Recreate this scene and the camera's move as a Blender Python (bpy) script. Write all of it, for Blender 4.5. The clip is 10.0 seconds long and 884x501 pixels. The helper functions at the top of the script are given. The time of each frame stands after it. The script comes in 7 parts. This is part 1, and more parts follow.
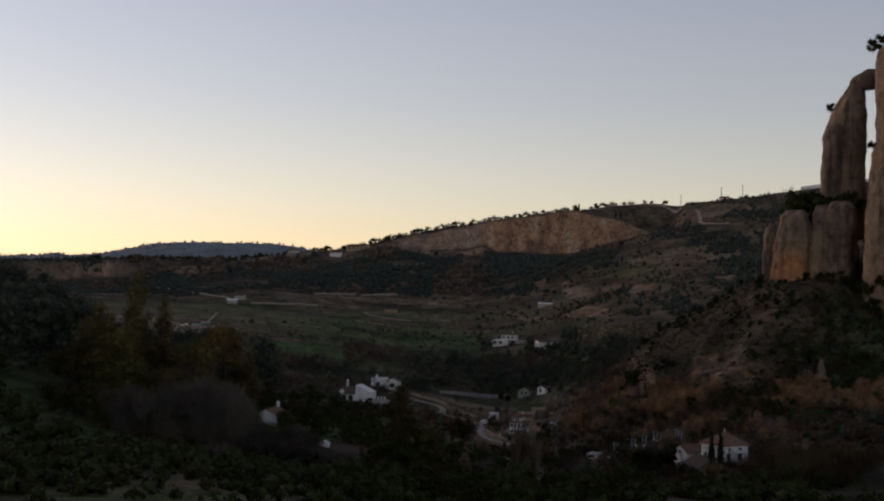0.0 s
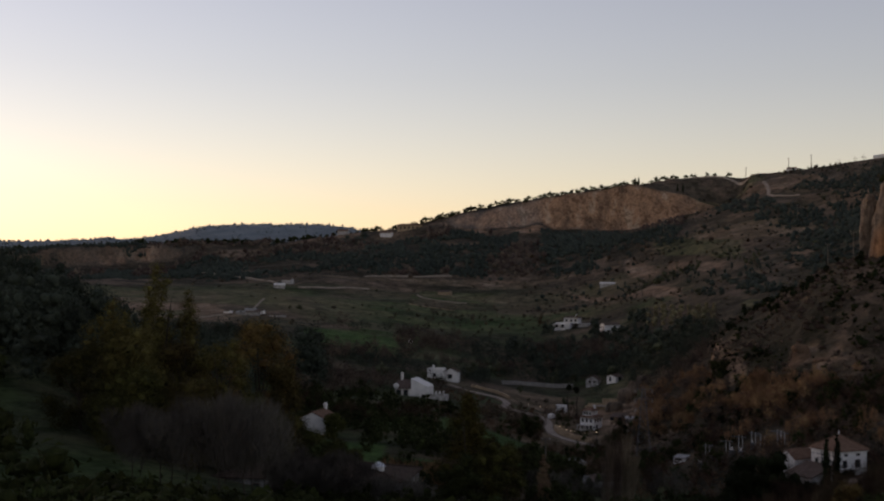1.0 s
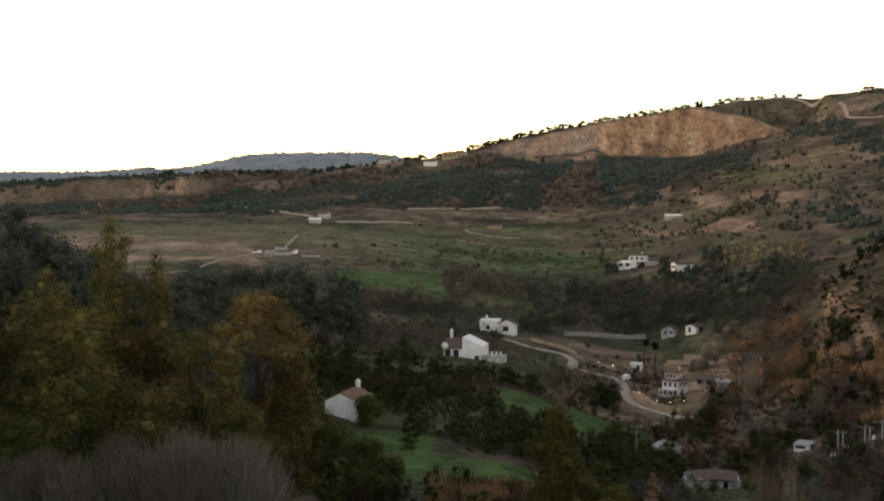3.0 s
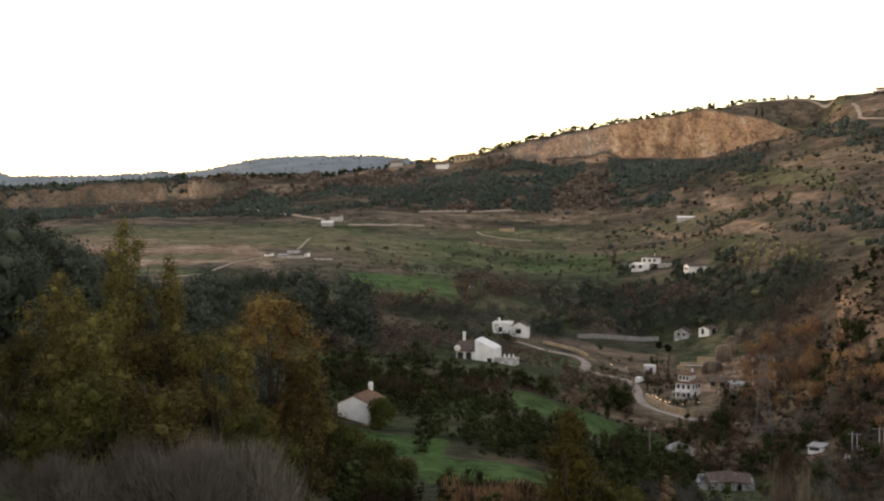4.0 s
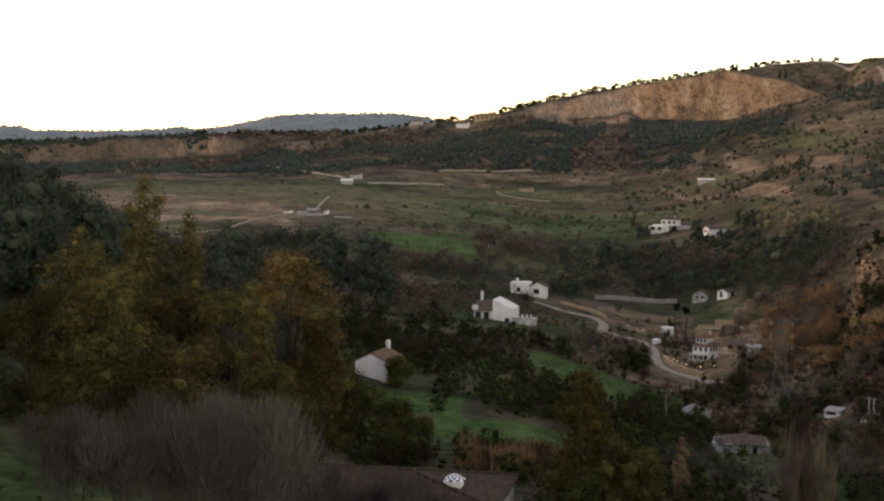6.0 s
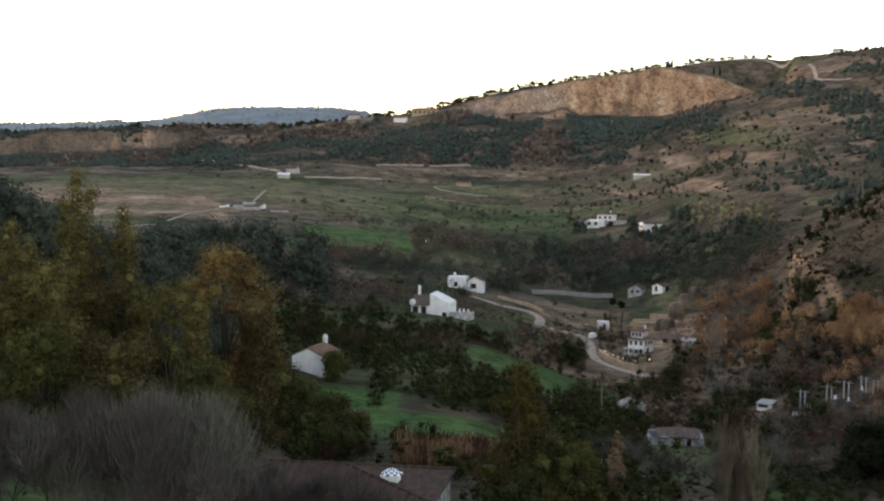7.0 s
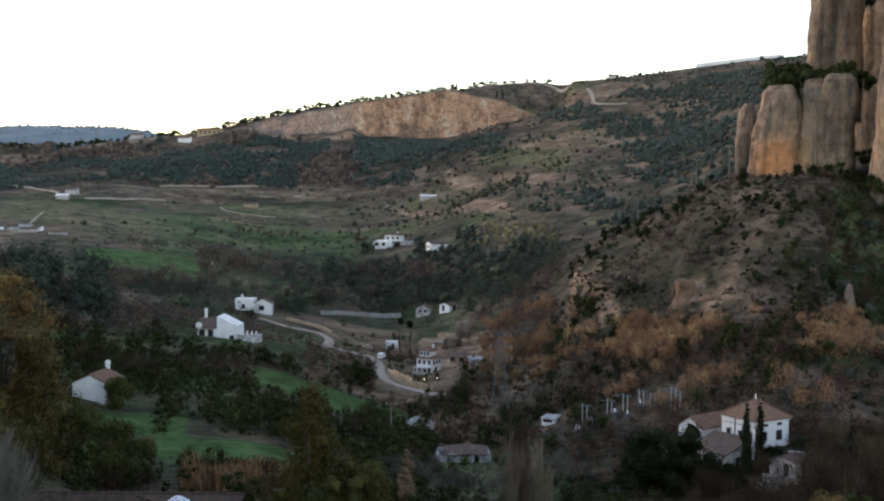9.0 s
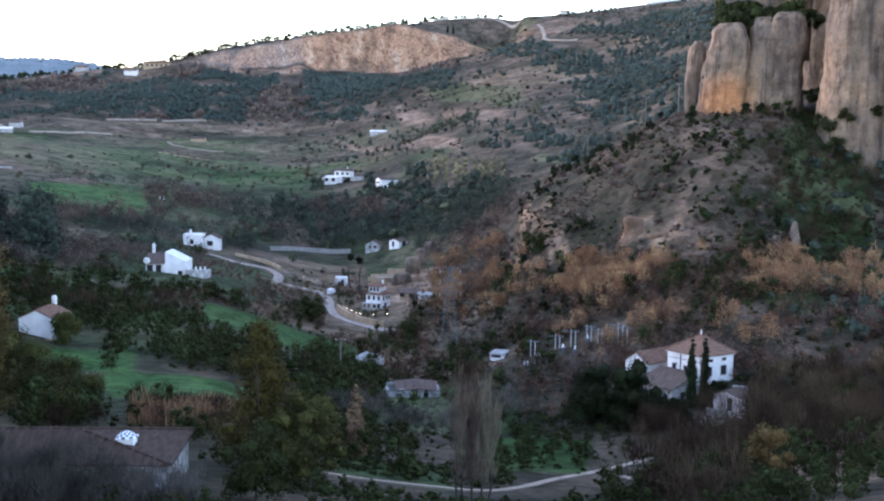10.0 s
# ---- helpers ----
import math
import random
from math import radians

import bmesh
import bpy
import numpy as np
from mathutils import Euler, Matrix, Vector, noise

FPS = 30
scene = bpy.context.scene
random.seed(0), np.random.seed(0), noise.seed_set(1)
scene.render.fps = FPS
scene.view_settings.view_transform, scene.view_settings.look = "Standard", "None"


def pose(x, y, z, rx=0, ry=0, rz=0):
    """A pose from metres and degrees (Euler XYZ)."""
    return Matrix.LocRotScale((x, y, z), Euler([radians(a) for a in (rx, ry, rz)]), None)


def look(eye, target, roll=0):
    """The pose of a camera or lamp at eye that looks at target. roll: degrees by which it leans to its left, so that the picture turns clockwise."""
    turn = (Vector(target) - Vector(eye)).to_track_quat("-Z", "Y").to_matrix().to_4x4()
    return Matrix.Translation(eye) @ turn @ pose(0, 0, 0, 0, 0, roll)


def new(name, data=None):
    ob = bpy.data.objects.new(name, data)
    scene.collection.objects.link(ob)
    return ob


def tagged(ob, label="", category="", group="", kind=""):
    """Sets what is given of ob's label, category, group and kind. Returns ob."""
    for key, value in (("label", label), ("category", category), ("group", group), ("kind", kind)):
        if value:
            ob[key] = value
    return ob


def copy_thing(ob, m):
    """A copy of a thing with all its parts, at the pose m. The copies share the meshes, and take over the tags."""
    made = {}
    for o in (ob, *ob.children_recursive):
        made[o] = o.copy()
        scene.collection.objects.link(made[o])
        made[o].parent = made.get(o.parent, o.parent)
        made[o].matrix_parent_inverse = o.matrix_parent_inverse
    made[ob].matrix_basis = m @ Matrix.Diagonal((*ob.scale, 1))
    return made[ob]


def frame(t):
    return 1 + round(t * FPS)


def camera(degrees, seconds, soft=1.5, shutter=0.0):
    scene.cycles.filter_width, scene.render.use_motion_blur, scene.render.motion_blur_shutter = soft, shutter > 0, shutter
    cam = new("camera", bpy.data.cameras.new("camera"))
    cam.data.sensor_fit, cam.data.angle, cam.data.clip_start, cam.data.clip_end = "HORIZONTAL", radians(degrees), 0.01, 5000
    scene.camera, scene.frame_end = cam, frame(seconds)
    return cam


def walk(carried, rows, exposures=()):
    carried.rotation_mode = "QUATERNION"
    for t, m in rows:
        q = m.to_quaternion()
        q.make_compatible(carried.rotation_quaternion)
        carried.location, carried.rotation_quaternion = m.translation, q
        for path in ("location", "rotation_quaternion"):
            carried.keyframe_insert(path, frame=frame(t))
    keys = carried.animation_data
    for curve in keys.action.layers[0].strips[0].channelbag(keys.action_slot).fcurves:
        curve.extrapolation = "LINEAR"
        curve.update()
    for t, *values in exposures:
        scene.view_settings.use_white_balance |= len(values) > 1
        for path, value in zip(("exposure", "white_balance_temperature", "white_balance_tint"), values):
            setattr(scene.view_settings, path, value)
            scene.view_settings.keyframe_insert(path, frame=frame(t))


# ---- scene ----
EYE = 60.0
cam = camera(38.1, 10.0, soft=2.2)
PATH = [
    (0.0, 6.49, -92.77, EYE + -4.65, -1.18, 2.14, -1.03),
    (0.5, 5.27, -75.32, EYE + -3.78, -1.12, 1.69, -0.69),
    (1.0, 4.01, -57.36, EYE + -2.88, 1.09, 1.14, -0.14),
    (1.5, 2.86, -40.90, EYE + -2.05, 1.95, -0.16, -0.29),
    (2.0, 1.67, -23.94, EYE + -1.20, 2.35, -0.96, -0.19),
    (2.5, 0.45, -6.48, EYE + -0.33, 2.92, -2.14, 0.24),
    (2.9, 0.00, 0.00, EYE + 0.00, 3.02, -2.13, 0.24),
    (4.0, 0.00, 0.00, EYE + 0.00, 3.59, -2.00, 0.46),
    (4.5, 0.00, 0.00, EYE + 0.00, 4.07, -2.94, -0.17),
    (5.0, 0.00, 0.00, EYE + 0.00, 4.34, -3.34, -0.13),
    (5.5, 0.00, 0.00, EYE + 0.00, 4.60, -3.10, 0.21),
    (5.7, 0.00, 0.00, EYE + 0.00, 4.64, -3.39, -0.10),
    (6.8, 0.00, 0.00, EYE + 0.00, 3.32, -4.11, -0.35),
    (7.0, 0.00, 0.00, EYE + 0.00, 1.68, -4.05, -0.49),
    (7.5, 0.00, 0.00, EYE + 0.00, -1.16, -3.65, -0.41),
    (8.0, 0.00, 0.00, EYE + 0.00, -3.55, -3.39, -0.65),
    (8.5, 0.00, 0.00, EYE + 0.00, -5.42, -3.32, 0.17),
    (9.0, 0.00, 0.00, EYE + 0.00, -7.79, -3.03, -0.56),
    (9.5, 0.00, 0.00, EYE + 0.00, -8.70, -4.64, -0.78),
    (10.0, 0.00, 0.00, EYE + 0.00, -10.01, -5.86, -0.97)
]
EXPOSURE = [
    (0.0, 0.8, 7000, 34), (1.0, 0.9, 7200, 35), (1.5, 0.82, 7100, 34), (2.0, 1.5, 7500, 33), (2.5, 2.08, 8600, 30), (3.6, 2.92, 8300, 26), (4.0, 2.9, 8600, 28), (4.4, 2.54, 8900, 31),
    (5.5, 2.44, 9000, 32), (7.0, 2.92, 7250, 23), (8.0, 2.9, 6550, 21), (9.0, 2.86, 6400, 21),
    (9.5, 2.86, 6350, 22), (9.6, 3.3, 5850, 21), (9.8, 3.66, 5480, 25), (10.0, 3.6, 5450, 26)]
walk(cam, [(t, pose(x, y, z, 90 + pitch, roll, yaw)) for t, x, y, z, yaw, pitch, roll in PATH], EXPOSURE)

# ---- world and sun ----
world = bpy.data.worlds.new("dusk_sky")
scene.world = world
world.use_nodes = True
wt = world.node_tree
wt.nodes.clear()
sky = wt.nodes.new("ShaderNodeTexSky")
sky.sky_type, sky.sun_disc = "NISHITA", False
sky.sun_elevation, sky.sun_rotation = radians(4), radians(-62)
sky.altitude, sky.air_density, sky.dust_density, sky.ozone_density = 700, 1.0, 0.7, 1.5
back = wt.nodes.new("ShaderNodeBackground")
back.inputs["Strength"].default_value = 0.15
wout = wt.nodes.new("ShaderNodeOutputWorld")
pale = wt.nodes.new("ShaderNodeHueSaturation")
pale.inputs["Saturation"].default_value = 0.74
wt.links.new(sky.outputs[0], pale.inputs["Color"])
wt.links.new(pale.outputs[0], back.inputs[0])
wt.links.new(back.outputs[0], wout.inputs[0])
SUN = bpy.data.lights.new("afterglow", "SUN")
SUN.energy, SUN.angle, SUN.color = 0.22, radians(12), (1.0, 0.80, 0.60)
sun = new("sun", SUN)
sun.matrix_world = look((-883, 469, 300), (0, 0, 230))
# ---- terrain: heights over a plan of bearings (degrees, left positive) and distances ----
BEARINGS = [24, 16, 8, 0, -6, -12, -18, -24, -30]
RANGES = [60, 100, 150, 200, 250, 300, 360, 430, 540, 650, 760]
HEIGHTS = {
    24: (-22, -28, -20, -8, -10, -16, -22, -21, -15, -9, -6),
    16: (-24, -29, -29, -22, -24, -26, -25, -22, -16, -9, -6),
    8: (-25, -31, -36, -37, -36, -33, -31, -27, -16, -8, 3),
    0: (-26, -31, -36, -39, -38, -37, -38, -36, -27, -16, 6),
    -6: (-27, -33, -41, -46, -49, -49, -48, -43, -27, -13, 8),
}
HEIGHTS.update({
    -12: (-28, -35, -43, -47, -46, -44, -38, -22, -6, 12, 30),
    -18: (-28, -35, -44, -46, -27, -8, -14, -12, 3, 22, 44),
    -24: (-28, -34, -42, -42, -22, 4, 9, 10, 25, 45, 60),
    -30: (-26, -30, -38, -40, -30, -12, 15, 35, 50, 62, 72),
})
# foot and brow of the far escarpment, by bearing
BROW = {30: 12, 24: 11.5, 20: 13, 16: 15.5, 13: 18, 10: 18.5, 7: 24, 5: 27, 3: 31, 1: 40, 0: 44, -2: 50, -4: 55, -6: 59.5, -8: 64.5,
        -10: 70, -12: 72, -13: 69.5, -16: 74, -19: 80, -22: 85, -28: 89, -34: 90}
# upper edge of the bare face where it runs out to one side
FACE = {40: 99, -7.9: 99, -8: 64.5, -8.6: 62, -10.6: 53.5, -11.3: 48, -12.2: 46, -12.9: 49, -13.6: 72, -14: 99, -40: 99}
FOOT = {30: -3, 24: -4, 20: -4, 16: -2, 13: 2, 10: 8, 7: 13, 5: 16, 3: 18, 1: 23, 0: 26, -2: 26, -4: 28, -6: 27, -8: 26, -8.9: 30, -10: 35, -11: 38.5, -12: 43,
        -13: 48, -14: 56, -16: 62, -19: 68, -22: 76, -28: 84, -34: 86}
# crest of the spur below the rocks, by bearing
CREST = {-13: -30, -13.76: -19.2, -14.7: -14.5, -15.6: -12.1, -16.5: -9.7, -17.3: -7.2, -18.2: -4.6, -18.9: -2.4, -19.6: -0.4, -20.9: 1.6, -22.7: 1.4, -26: 2}
G_AZ = np.arange(-48.0, 44.01, 0.25)
G_R = np.arange(0.0, 800.1, 5.0)


def blur(a, sigma, axis):
    n = int(sigma * 3)
    k = np.exp(-0.5 * (np.arange(-n, n + 1) / sigma) ** 2)
    k /= k.sum()
    pad = [(n, n) if i == axis else (0, 0) for i in (0, 1)]
    return np.apply_along_axis(lambda v: np.convolve(v, k, "valid"), axis, np.pad(a, pad, "edge"))


def spread(table, az):
    keys = sorted(table)
    return np.interp(az, keys, [table[k] for k in keys])


cols = np.array([np.interp(G_R, RANGES, HEIGHTS[b]) for b in BEARINGS])
GRID = np.array([np.interp(G_AZ, BEARINGS[::-1], cols[::-1, j]) for j in range(len(G_R))]).T
GRID = blur(blur(GRID, 6.0, 0), 3.2, 1)


def fbm(x, y, scale, octaves=4, seed=0):
    """Smooth value noise between -1 and 1 from a lattice of hashed numbers."""
    total, amp, norm = np.zeros_like(x, dtype=float), 1.0, 0.0
    for o in range(octaves):
        u, v = x / scale + 17.3 * seed + 1000, y / scale + 9.7 * seed + 1000
        i, j = np.floor(u), np.floor(v)
        fu, fv = u - i, v - j
        fu, fv = fu * fu * (3 - 2 * fu), fv * fv * (3 - 2 * fv)

        def rnd(a, b):
            h = np.sin(a * 127.1 + b * 311.7 + seed * 74.7 + o * 13.1) * 43758.5453
            return (h - np.floor(h)) * 2 - 1
        n = (rnd(i, j) * (1 - fu) + rnd(i + 1, j) * fu) * (1 - fv) + (rnd(i, j + 1) * (1 - fu) + rnd(i + 1, j + 1) * fu) * fv
        total += n * amp
        norm += amp
        amp, scale = amp * 0.5, scale * 0.5
    return total / norm


def smooth(a, b, x):
    t = np.clip((x - a) / (b - a), 0, 1)
    return t * t * (3 - 2 * t)


def steepness(az):
    """1 where the escarpment is a bare face, 0 where it is a bank."""
    return np.maximum((0.8 * smooth(1.2, -0.3, az) + 0.2 * smooth(-3.3, -3.9, az)) * (1 - 0.22 * np.exp(-((az + 3.75) / 0.32) ** 2)) * smooth(-13, -11.4, az), 0.85 * smooth(11.5, 14, az))


def ground(x, y):
    """The ground's height at plan points."""
    x, y = np.asarray(x, float), np.asarray(y, float)
    r = np.hypot(x, y)
    az = np.degrees(np.arctan2(-x, y))
    azc = np.clip(az, G_AZ[0], G_AZ[-1])
    fi, fj = (azc - G_AZ[0]) / 0.25, np.clip(r, 0, 799.9) / 5
    i, j = np.minimum(fi.astype(int), len(G_AZ) - 2), fj.astype(int)
    u, v = fi - i, fj - j
    h = GRID[i, j] * (1 - u) * (1 - v) + GRID[i + 1, j] * u * (1 - v) + GRID[i, j + 1] * (1 - u) * v + GRID[i + 1, j + 1] * u * v
    spur = (0.5 * smooth(236, 326, r) + 0.5 * np.clip((r - 242) / 76, 0, 1)) * smooth(392, 338, r) * smooth(-13.15, -13.8, azc + 0.5 * fbm(x, y, 9, 3, 8)) * smooth(-26, -23.5, azc)
    h = h + (spread(CREST, azc) * np.clip(r, 250, 335) / 300 - h) * spur
    rough = fbm(x, y, 60, 5, 1)
    wob = 11 * fbm(x, y, 45, 3, 2) + 3.2 * fbm(x, y, 13, 3, 3) + 1.3 * fbm(azc * 15, r * 0.1, 5, 3, 5) * smooth(-3, -4, azc)
    foot, brow, st = spread(FOOT, azc), spread(BROW, azc), steepness(azc)
    wob = wob * (1 - 0.60 * st * smooth(-2, -4, azc))
    edge = np.where(azc > 9, 815, 868) + wob
    h = h + (foot - h) * smooth(690, 850, r) * smooth(-60, -50, -np.abs(az))
    rise = (1 - st) * smooth(edge - 70, edge + 18, r) + st * (0.12 * smooth(edge - 60, edge - 6, r) + 0.88 * smooth(edge - 5, edge + 6, r))
    # the bare face drops away on one side, with a softer slope above it
    face = np.minimum(brow, spread(FACE, azc))
    h = h + (face - h) * rise
    h = h + (brow - face) * smooth(edge + 2, edge + 52, r)
    h = h - smooth(930, 1900, r) * (brow + 25)
    # hills on the skyline
    hill = 98 + 46 * np.exp(-((az - 8.6) / 4.9) ** 4) + 8 * np.exp(-((az - 15.5) / 3.5) ** 2) + 9 * np.exp(-((az - 23.2) / 0.8) ** 4) + 5 * np.exp(-((az - 16.1) / 0.35) ** 2)
    h = h + smooth(2000, 2900, r) * hill * (0.97 + 0.03 * fbm(x, y, 260, 3, 7))
    bump = smooth(60, 260, r) * smooth(2600, 900, r)
    h = h + bump * (1.6 + 2.6 * smooth(-10, -16, azc) * smooth(480, 380, r) + 2.2 * smooth(450, 650, r)) * rough * (1 - 0.7 * smooth(edge + 5, edge + 15, r))
    behind = smooth(58, 130, np.abs(az))
    h = h + (np.clip(-26 + 0.012 * r, -26, 30) - h) * behind
    return h + EYE


def at(az, r, lift=0.0):
    """The plan point at a bearing and distance, set on the ground."""
    x, y = -math.sin(radians(az)) * r, math.cos(radians(az)) * r
    return Vector((x, y, float(ground(x, y)) + lift))


# ---- materials ----
def lin(*c):
    return (*c, 1.0)


def material(name, dark, light, scale=1.0, rough=0.85, bump=0.3, detail=6.0, grain=9.0, random_tint=0.0, metal=0.0, tint_attr="", island=0.0, stretch=(1, 1, 1), spec=0.03, tint_by=0.42):
    """Two colours mixed by noise at two scales, with relief; tints by object, by island or by an attribute."""
    m = bpy.data.materials.new(name)
    m.use_nodes = True
    nt = m.node_tree
    nd, ln = nt.nodes, nt.links
    bsdf = nd["Principled BSDF"]
    tc = nd.new("ShaderNodeTexCoord")
    mp = nd.new("ShaderNodeMapping")
    mp.inputs["Scale"].default_value = stretch
    ln.new(tc.outputs["Object"], mp.inputs["Vector"])
    big, small = nd.new("ShaderNodeTexNoise"), nd.new("ShaderNodeTexNoise")
    big.inputs["Scale"].default_value, big.inputs["Detail"].default_value = scale, detail
    small.inputs["Scale"].default_value, small.inputs["Detail"].default_value = scale * grain, 4
    for n in (big, small):
        ln.new(mp.outputs[0], n.inputs["Vector"])
    add = nd.new("ShaderNodeMix")
    add.data_type = "FLOAT"
    add.inputs[0].default_value = 0.42
    ln.new(big.outputs[0], add.inputs[2])
    ln.new(small.outputs[0], add.inputs[3])
    ramp = nd.new("ShaderNodeValToRGB")
    ramp.color_ramp.elements[0].position, ramp.color_ramp.elements[1].position = 0.36, 0.64
    ramp.color_ramp.elements[0].color, ramp.color_ramp.elements[1].color = lin(*dark), lin(*light)
    ln.new(add.outputs[0], ramp.inputs[0])
    colour = ramp.outputs[0]

    def vary(source, amount, value_from=0.0):
        nonlocal colour
        hsv = nd.new("ShaderNodeHueSaturation")
        rng = nd.new("ShaderNodeMapRange")
        rng.inputs["To Min"].default_value, rng.inputs["To Max"].default_value = 1 - amount, 1 + amount
        ln.new(source, rng.inputs["Value"])
        ln.new(rng.outputs[0], hsv.inputs["Value"])
        hue = nd.new("ShaderNodeMapRange")
        hue.inputs["To Min"].default_value, hue.inputs["To Max"].default_value = 0.5 - amount * 0.05, 0.5 + amount * 0.04
        ln.new(source, hue.inputs["Value"])
        ln.new(hue.outputs[0], hsv.inputs["Hue"])
        ln.new(colour, hsv.inputs["Color"])
        colour = hsv.outputs[0]

    if random_tint:
        vary(nd.new("ShaderNodeObjectInfo").outputs["Random"], random_tint)
    if tint_attr:
        at_node = nd.new("ShaderNodeAttribute")
        at_node.attribute_name = tint_attr
        vary(at_node.outputs["Fac"], tint_by)
    if island:
        vary(nd.new("ShaderNodeNewGeometry").outputs["Random Per Island"], island)
    ln.new(colour, bsdf.inputs["Base Color"])
    bsdf.inputs["Roughness"].default_value, bsdf.inputs["Metallic"].default_value = rough, metal
    bsdf.inputs["Specular IOR Level"].default_value = spec
    if bump:
        bp = nd.new("ShaderNodeBump")
        bp.inputs["Strength"].default_value, bp.inputs["Distance"].default_value = bump, 0.3 / scale
        ln.new(add.outputs[0], bp.inputs["Height"])
        ln.new(bp.outputs[0], bsdf.inputs["Normal"])
    return m


LIME = material("limewash", (0.59, 0.56, 0.52), (0.81, 0.775, 0.725), 0.5, 0.9, 0.12)
LIME_OLD = material("worn_limewash", (0.20, 0.183, 0.163), (0.56, 0.53, 0.49), 0.9, 0.92, 0.3)
LIME_DIRTY = material("stained_limewash", (0.10, 0.092, 0.085), (0.44, 0.425, 0.405), 1.1, 0.94, 0.4)
PINKISH = material("faded_pink_render", (0.36, 0.29, 0.26), (0.52, 0.43, 0.39), 0.8, 0.92, 0.2)
OCHRE = material("ochre_stone_wall", (0.26, 0.18, 0.11), (0.46, 0.34, 0.22), 0.9, 0.92, 0.5)
STONE_WALL = material("field_stone_wall", (0.20, 0.185, 0.165), (0.36, 0.335, 0.30), 0.9, 0.92, 0.5)
TILE = material("clay_tile_roof", (0.12, 0.070, 0.050), (0.23, 0.140, 0.095), 0.8, 0.88, 0.5, stretch=(4, 1, 1))
TILE_OLD = material("old_clay_tile_roof", (0.070, 0.052, 0.043), (0.150, 0.108, 0.086), 0.7, 0.9, 0.5, stretch=(4, 1, 1))
TILE_DARK = material("blackened_tile_roof", (0.038, 0.027, 0.021), (0.088, 0.060, 0.045), 0.6, 0.9, 0.5, stretch=(4, 1, 1))
SHEET = material("weathered_sheet_roof", (0.20, 0.195, 0.185), (0.40, 0.39, 0.37), 0.8, 0.6, 0.2)
GLASS = material("dark_window_glass", (0.02, 0.022, 0.025), (0.035, 0.038, 0.042), 0.5, 0.12, 0.0, spec=0.5)
FRAME = material("window_frame_paint", (0.10, 0.075, 0.055), (0.16, 0.12, 0.09), 2.0, 0.6, 0.1)
WOOD_POLE = material("weathered_pole_wood", (0.10, 0.085, 0.07), (0.20, 0.17, 0.14), 1.0, 0.85, 0.3, stretch=(1, 1, 0.15))
STEEL = material("galvanised_steel", (0.09, 0.095, 0.10), (0.17, 0.175, 0.18), 2.0, 0.55, 0.1, metal=0.6)
CONCRETE = material("pale_concrete", (0.26, 0.25, 0.235), (0.42, 0.405, 0.38), 0.7, 0.9, 0.2)
DIRT = material("pale_dirt_track", (0.20, 0.155, 0.115), (0.35, 0.285, 0.22), 0.35, 0.95, 0.3)
PAVED = material("pale_lane_paving", (0.22, 0.175, 0.14), (0.36, 0.295, 0.24), 0.5, 0.92, 0.2)
BARK = material("tree_bark", (0.030, 0.024, 0.018), (0.070, 0.056, 0.042), 2.0, 0.95, 0.5, stretch=(1, 1, 0.25))
PALE_TWIG = material("pale_poplar_twigs", (0.095, 0.071, 0.049), (0.17, 0.130, 0.093), 1.0, 0.95, 0.0, tint_attr="tint")
TWIG = material("bare_twigs", (0.052, 0.046, 0.038), (0.102, 0.090, 0.077), 1.0, 0.95, 0.0, tint_attr="tint")
LEAF_OAK = material("oak_leaves", (0.013, 0.017, 0.006), (0.036, 0.041, 0.013), 0.6, 0.75, 0.0, tint_attr="tint", island=0.3)
LEAF_MID = material("olive_green_leaves", (0.022, 0.023, 0.007), (0.060, 0.055, 0.016), 0.22, 0.75, 0.0, tint_attr="tint", island=0.3)
SCRUB_PALE = material("pale_dry_scrub", (0.054, 0.046, 0.030), (0.102, 0.085, 0.057), 0.2, 0.9, 0.0, tint_attr="tint", island=0.25)
# evergreen leaves, paled and blued in their colour as distance haze would
LEAF_HAZED = material("hazed_evergreen_leaves", (0.034, 0.043, 0.034), (0.053, 0.064, 0.051), 0.02, 0.8, 0.0, tint_attr="tint", island=0.08, tint_by=0.13)
RUST_SCRUB = material("rust_brown_scrub", (0.054, 0.031, 0.020), (0.126, 0.075, 0.047), 0.15, 0.9, 0.0, tint_attr="tint", island=0.3)
LEAF_OLIVE = material("olive_leaves", (0.040, 0.045, 0.024), (0.082, 0.084, 0.048), 0.6, 0.75, 0.0, tint_attr="tint", island=0.3)
LEAF_TALL = material("yellowing_leaves", (0.034, 0.030, 0.010), (0.098, 0.076, 0.026), 0.22, 0.75, 0.0, tint_attr="tint", island=0.35)
LEAF_RUST = material("rusty_leaves", (0.060, 0.041, 0.015), (0.158, 0.094, 0.034), 0.25, 0.8, 0.0, tint_attr="tint", island=0.35)
LEAF_CYP = material("cypress_leaves", (0.008, 0.011, 0.005), (0.019, 0.023, 0.009), 0.8, 0.8, 0.0, tint_attr="tint", island=0.25)
CANE = material("dry_canes", (0.155, 0.092, 0.048), (0.325, 0.188, 0.098), 0.10, 0.9, 0.0, tint_attr="tint", island=0.25, tint_by=0.22)
SCRUB = material("winter_scrub", (0.030, 0.020, 0.012), (0.072, 0.048, 0.029), 0.4, 0.9, 0.0, tint_attr="tint", island=0.3)
LEAF_YOUNG = material("olive_yellow_leaves", (0.034, 0.032, 0.008), (0.095, 0.080, 0.020), 0.22, 0.75, 0.0, tint_attr="tint", island=0.35)
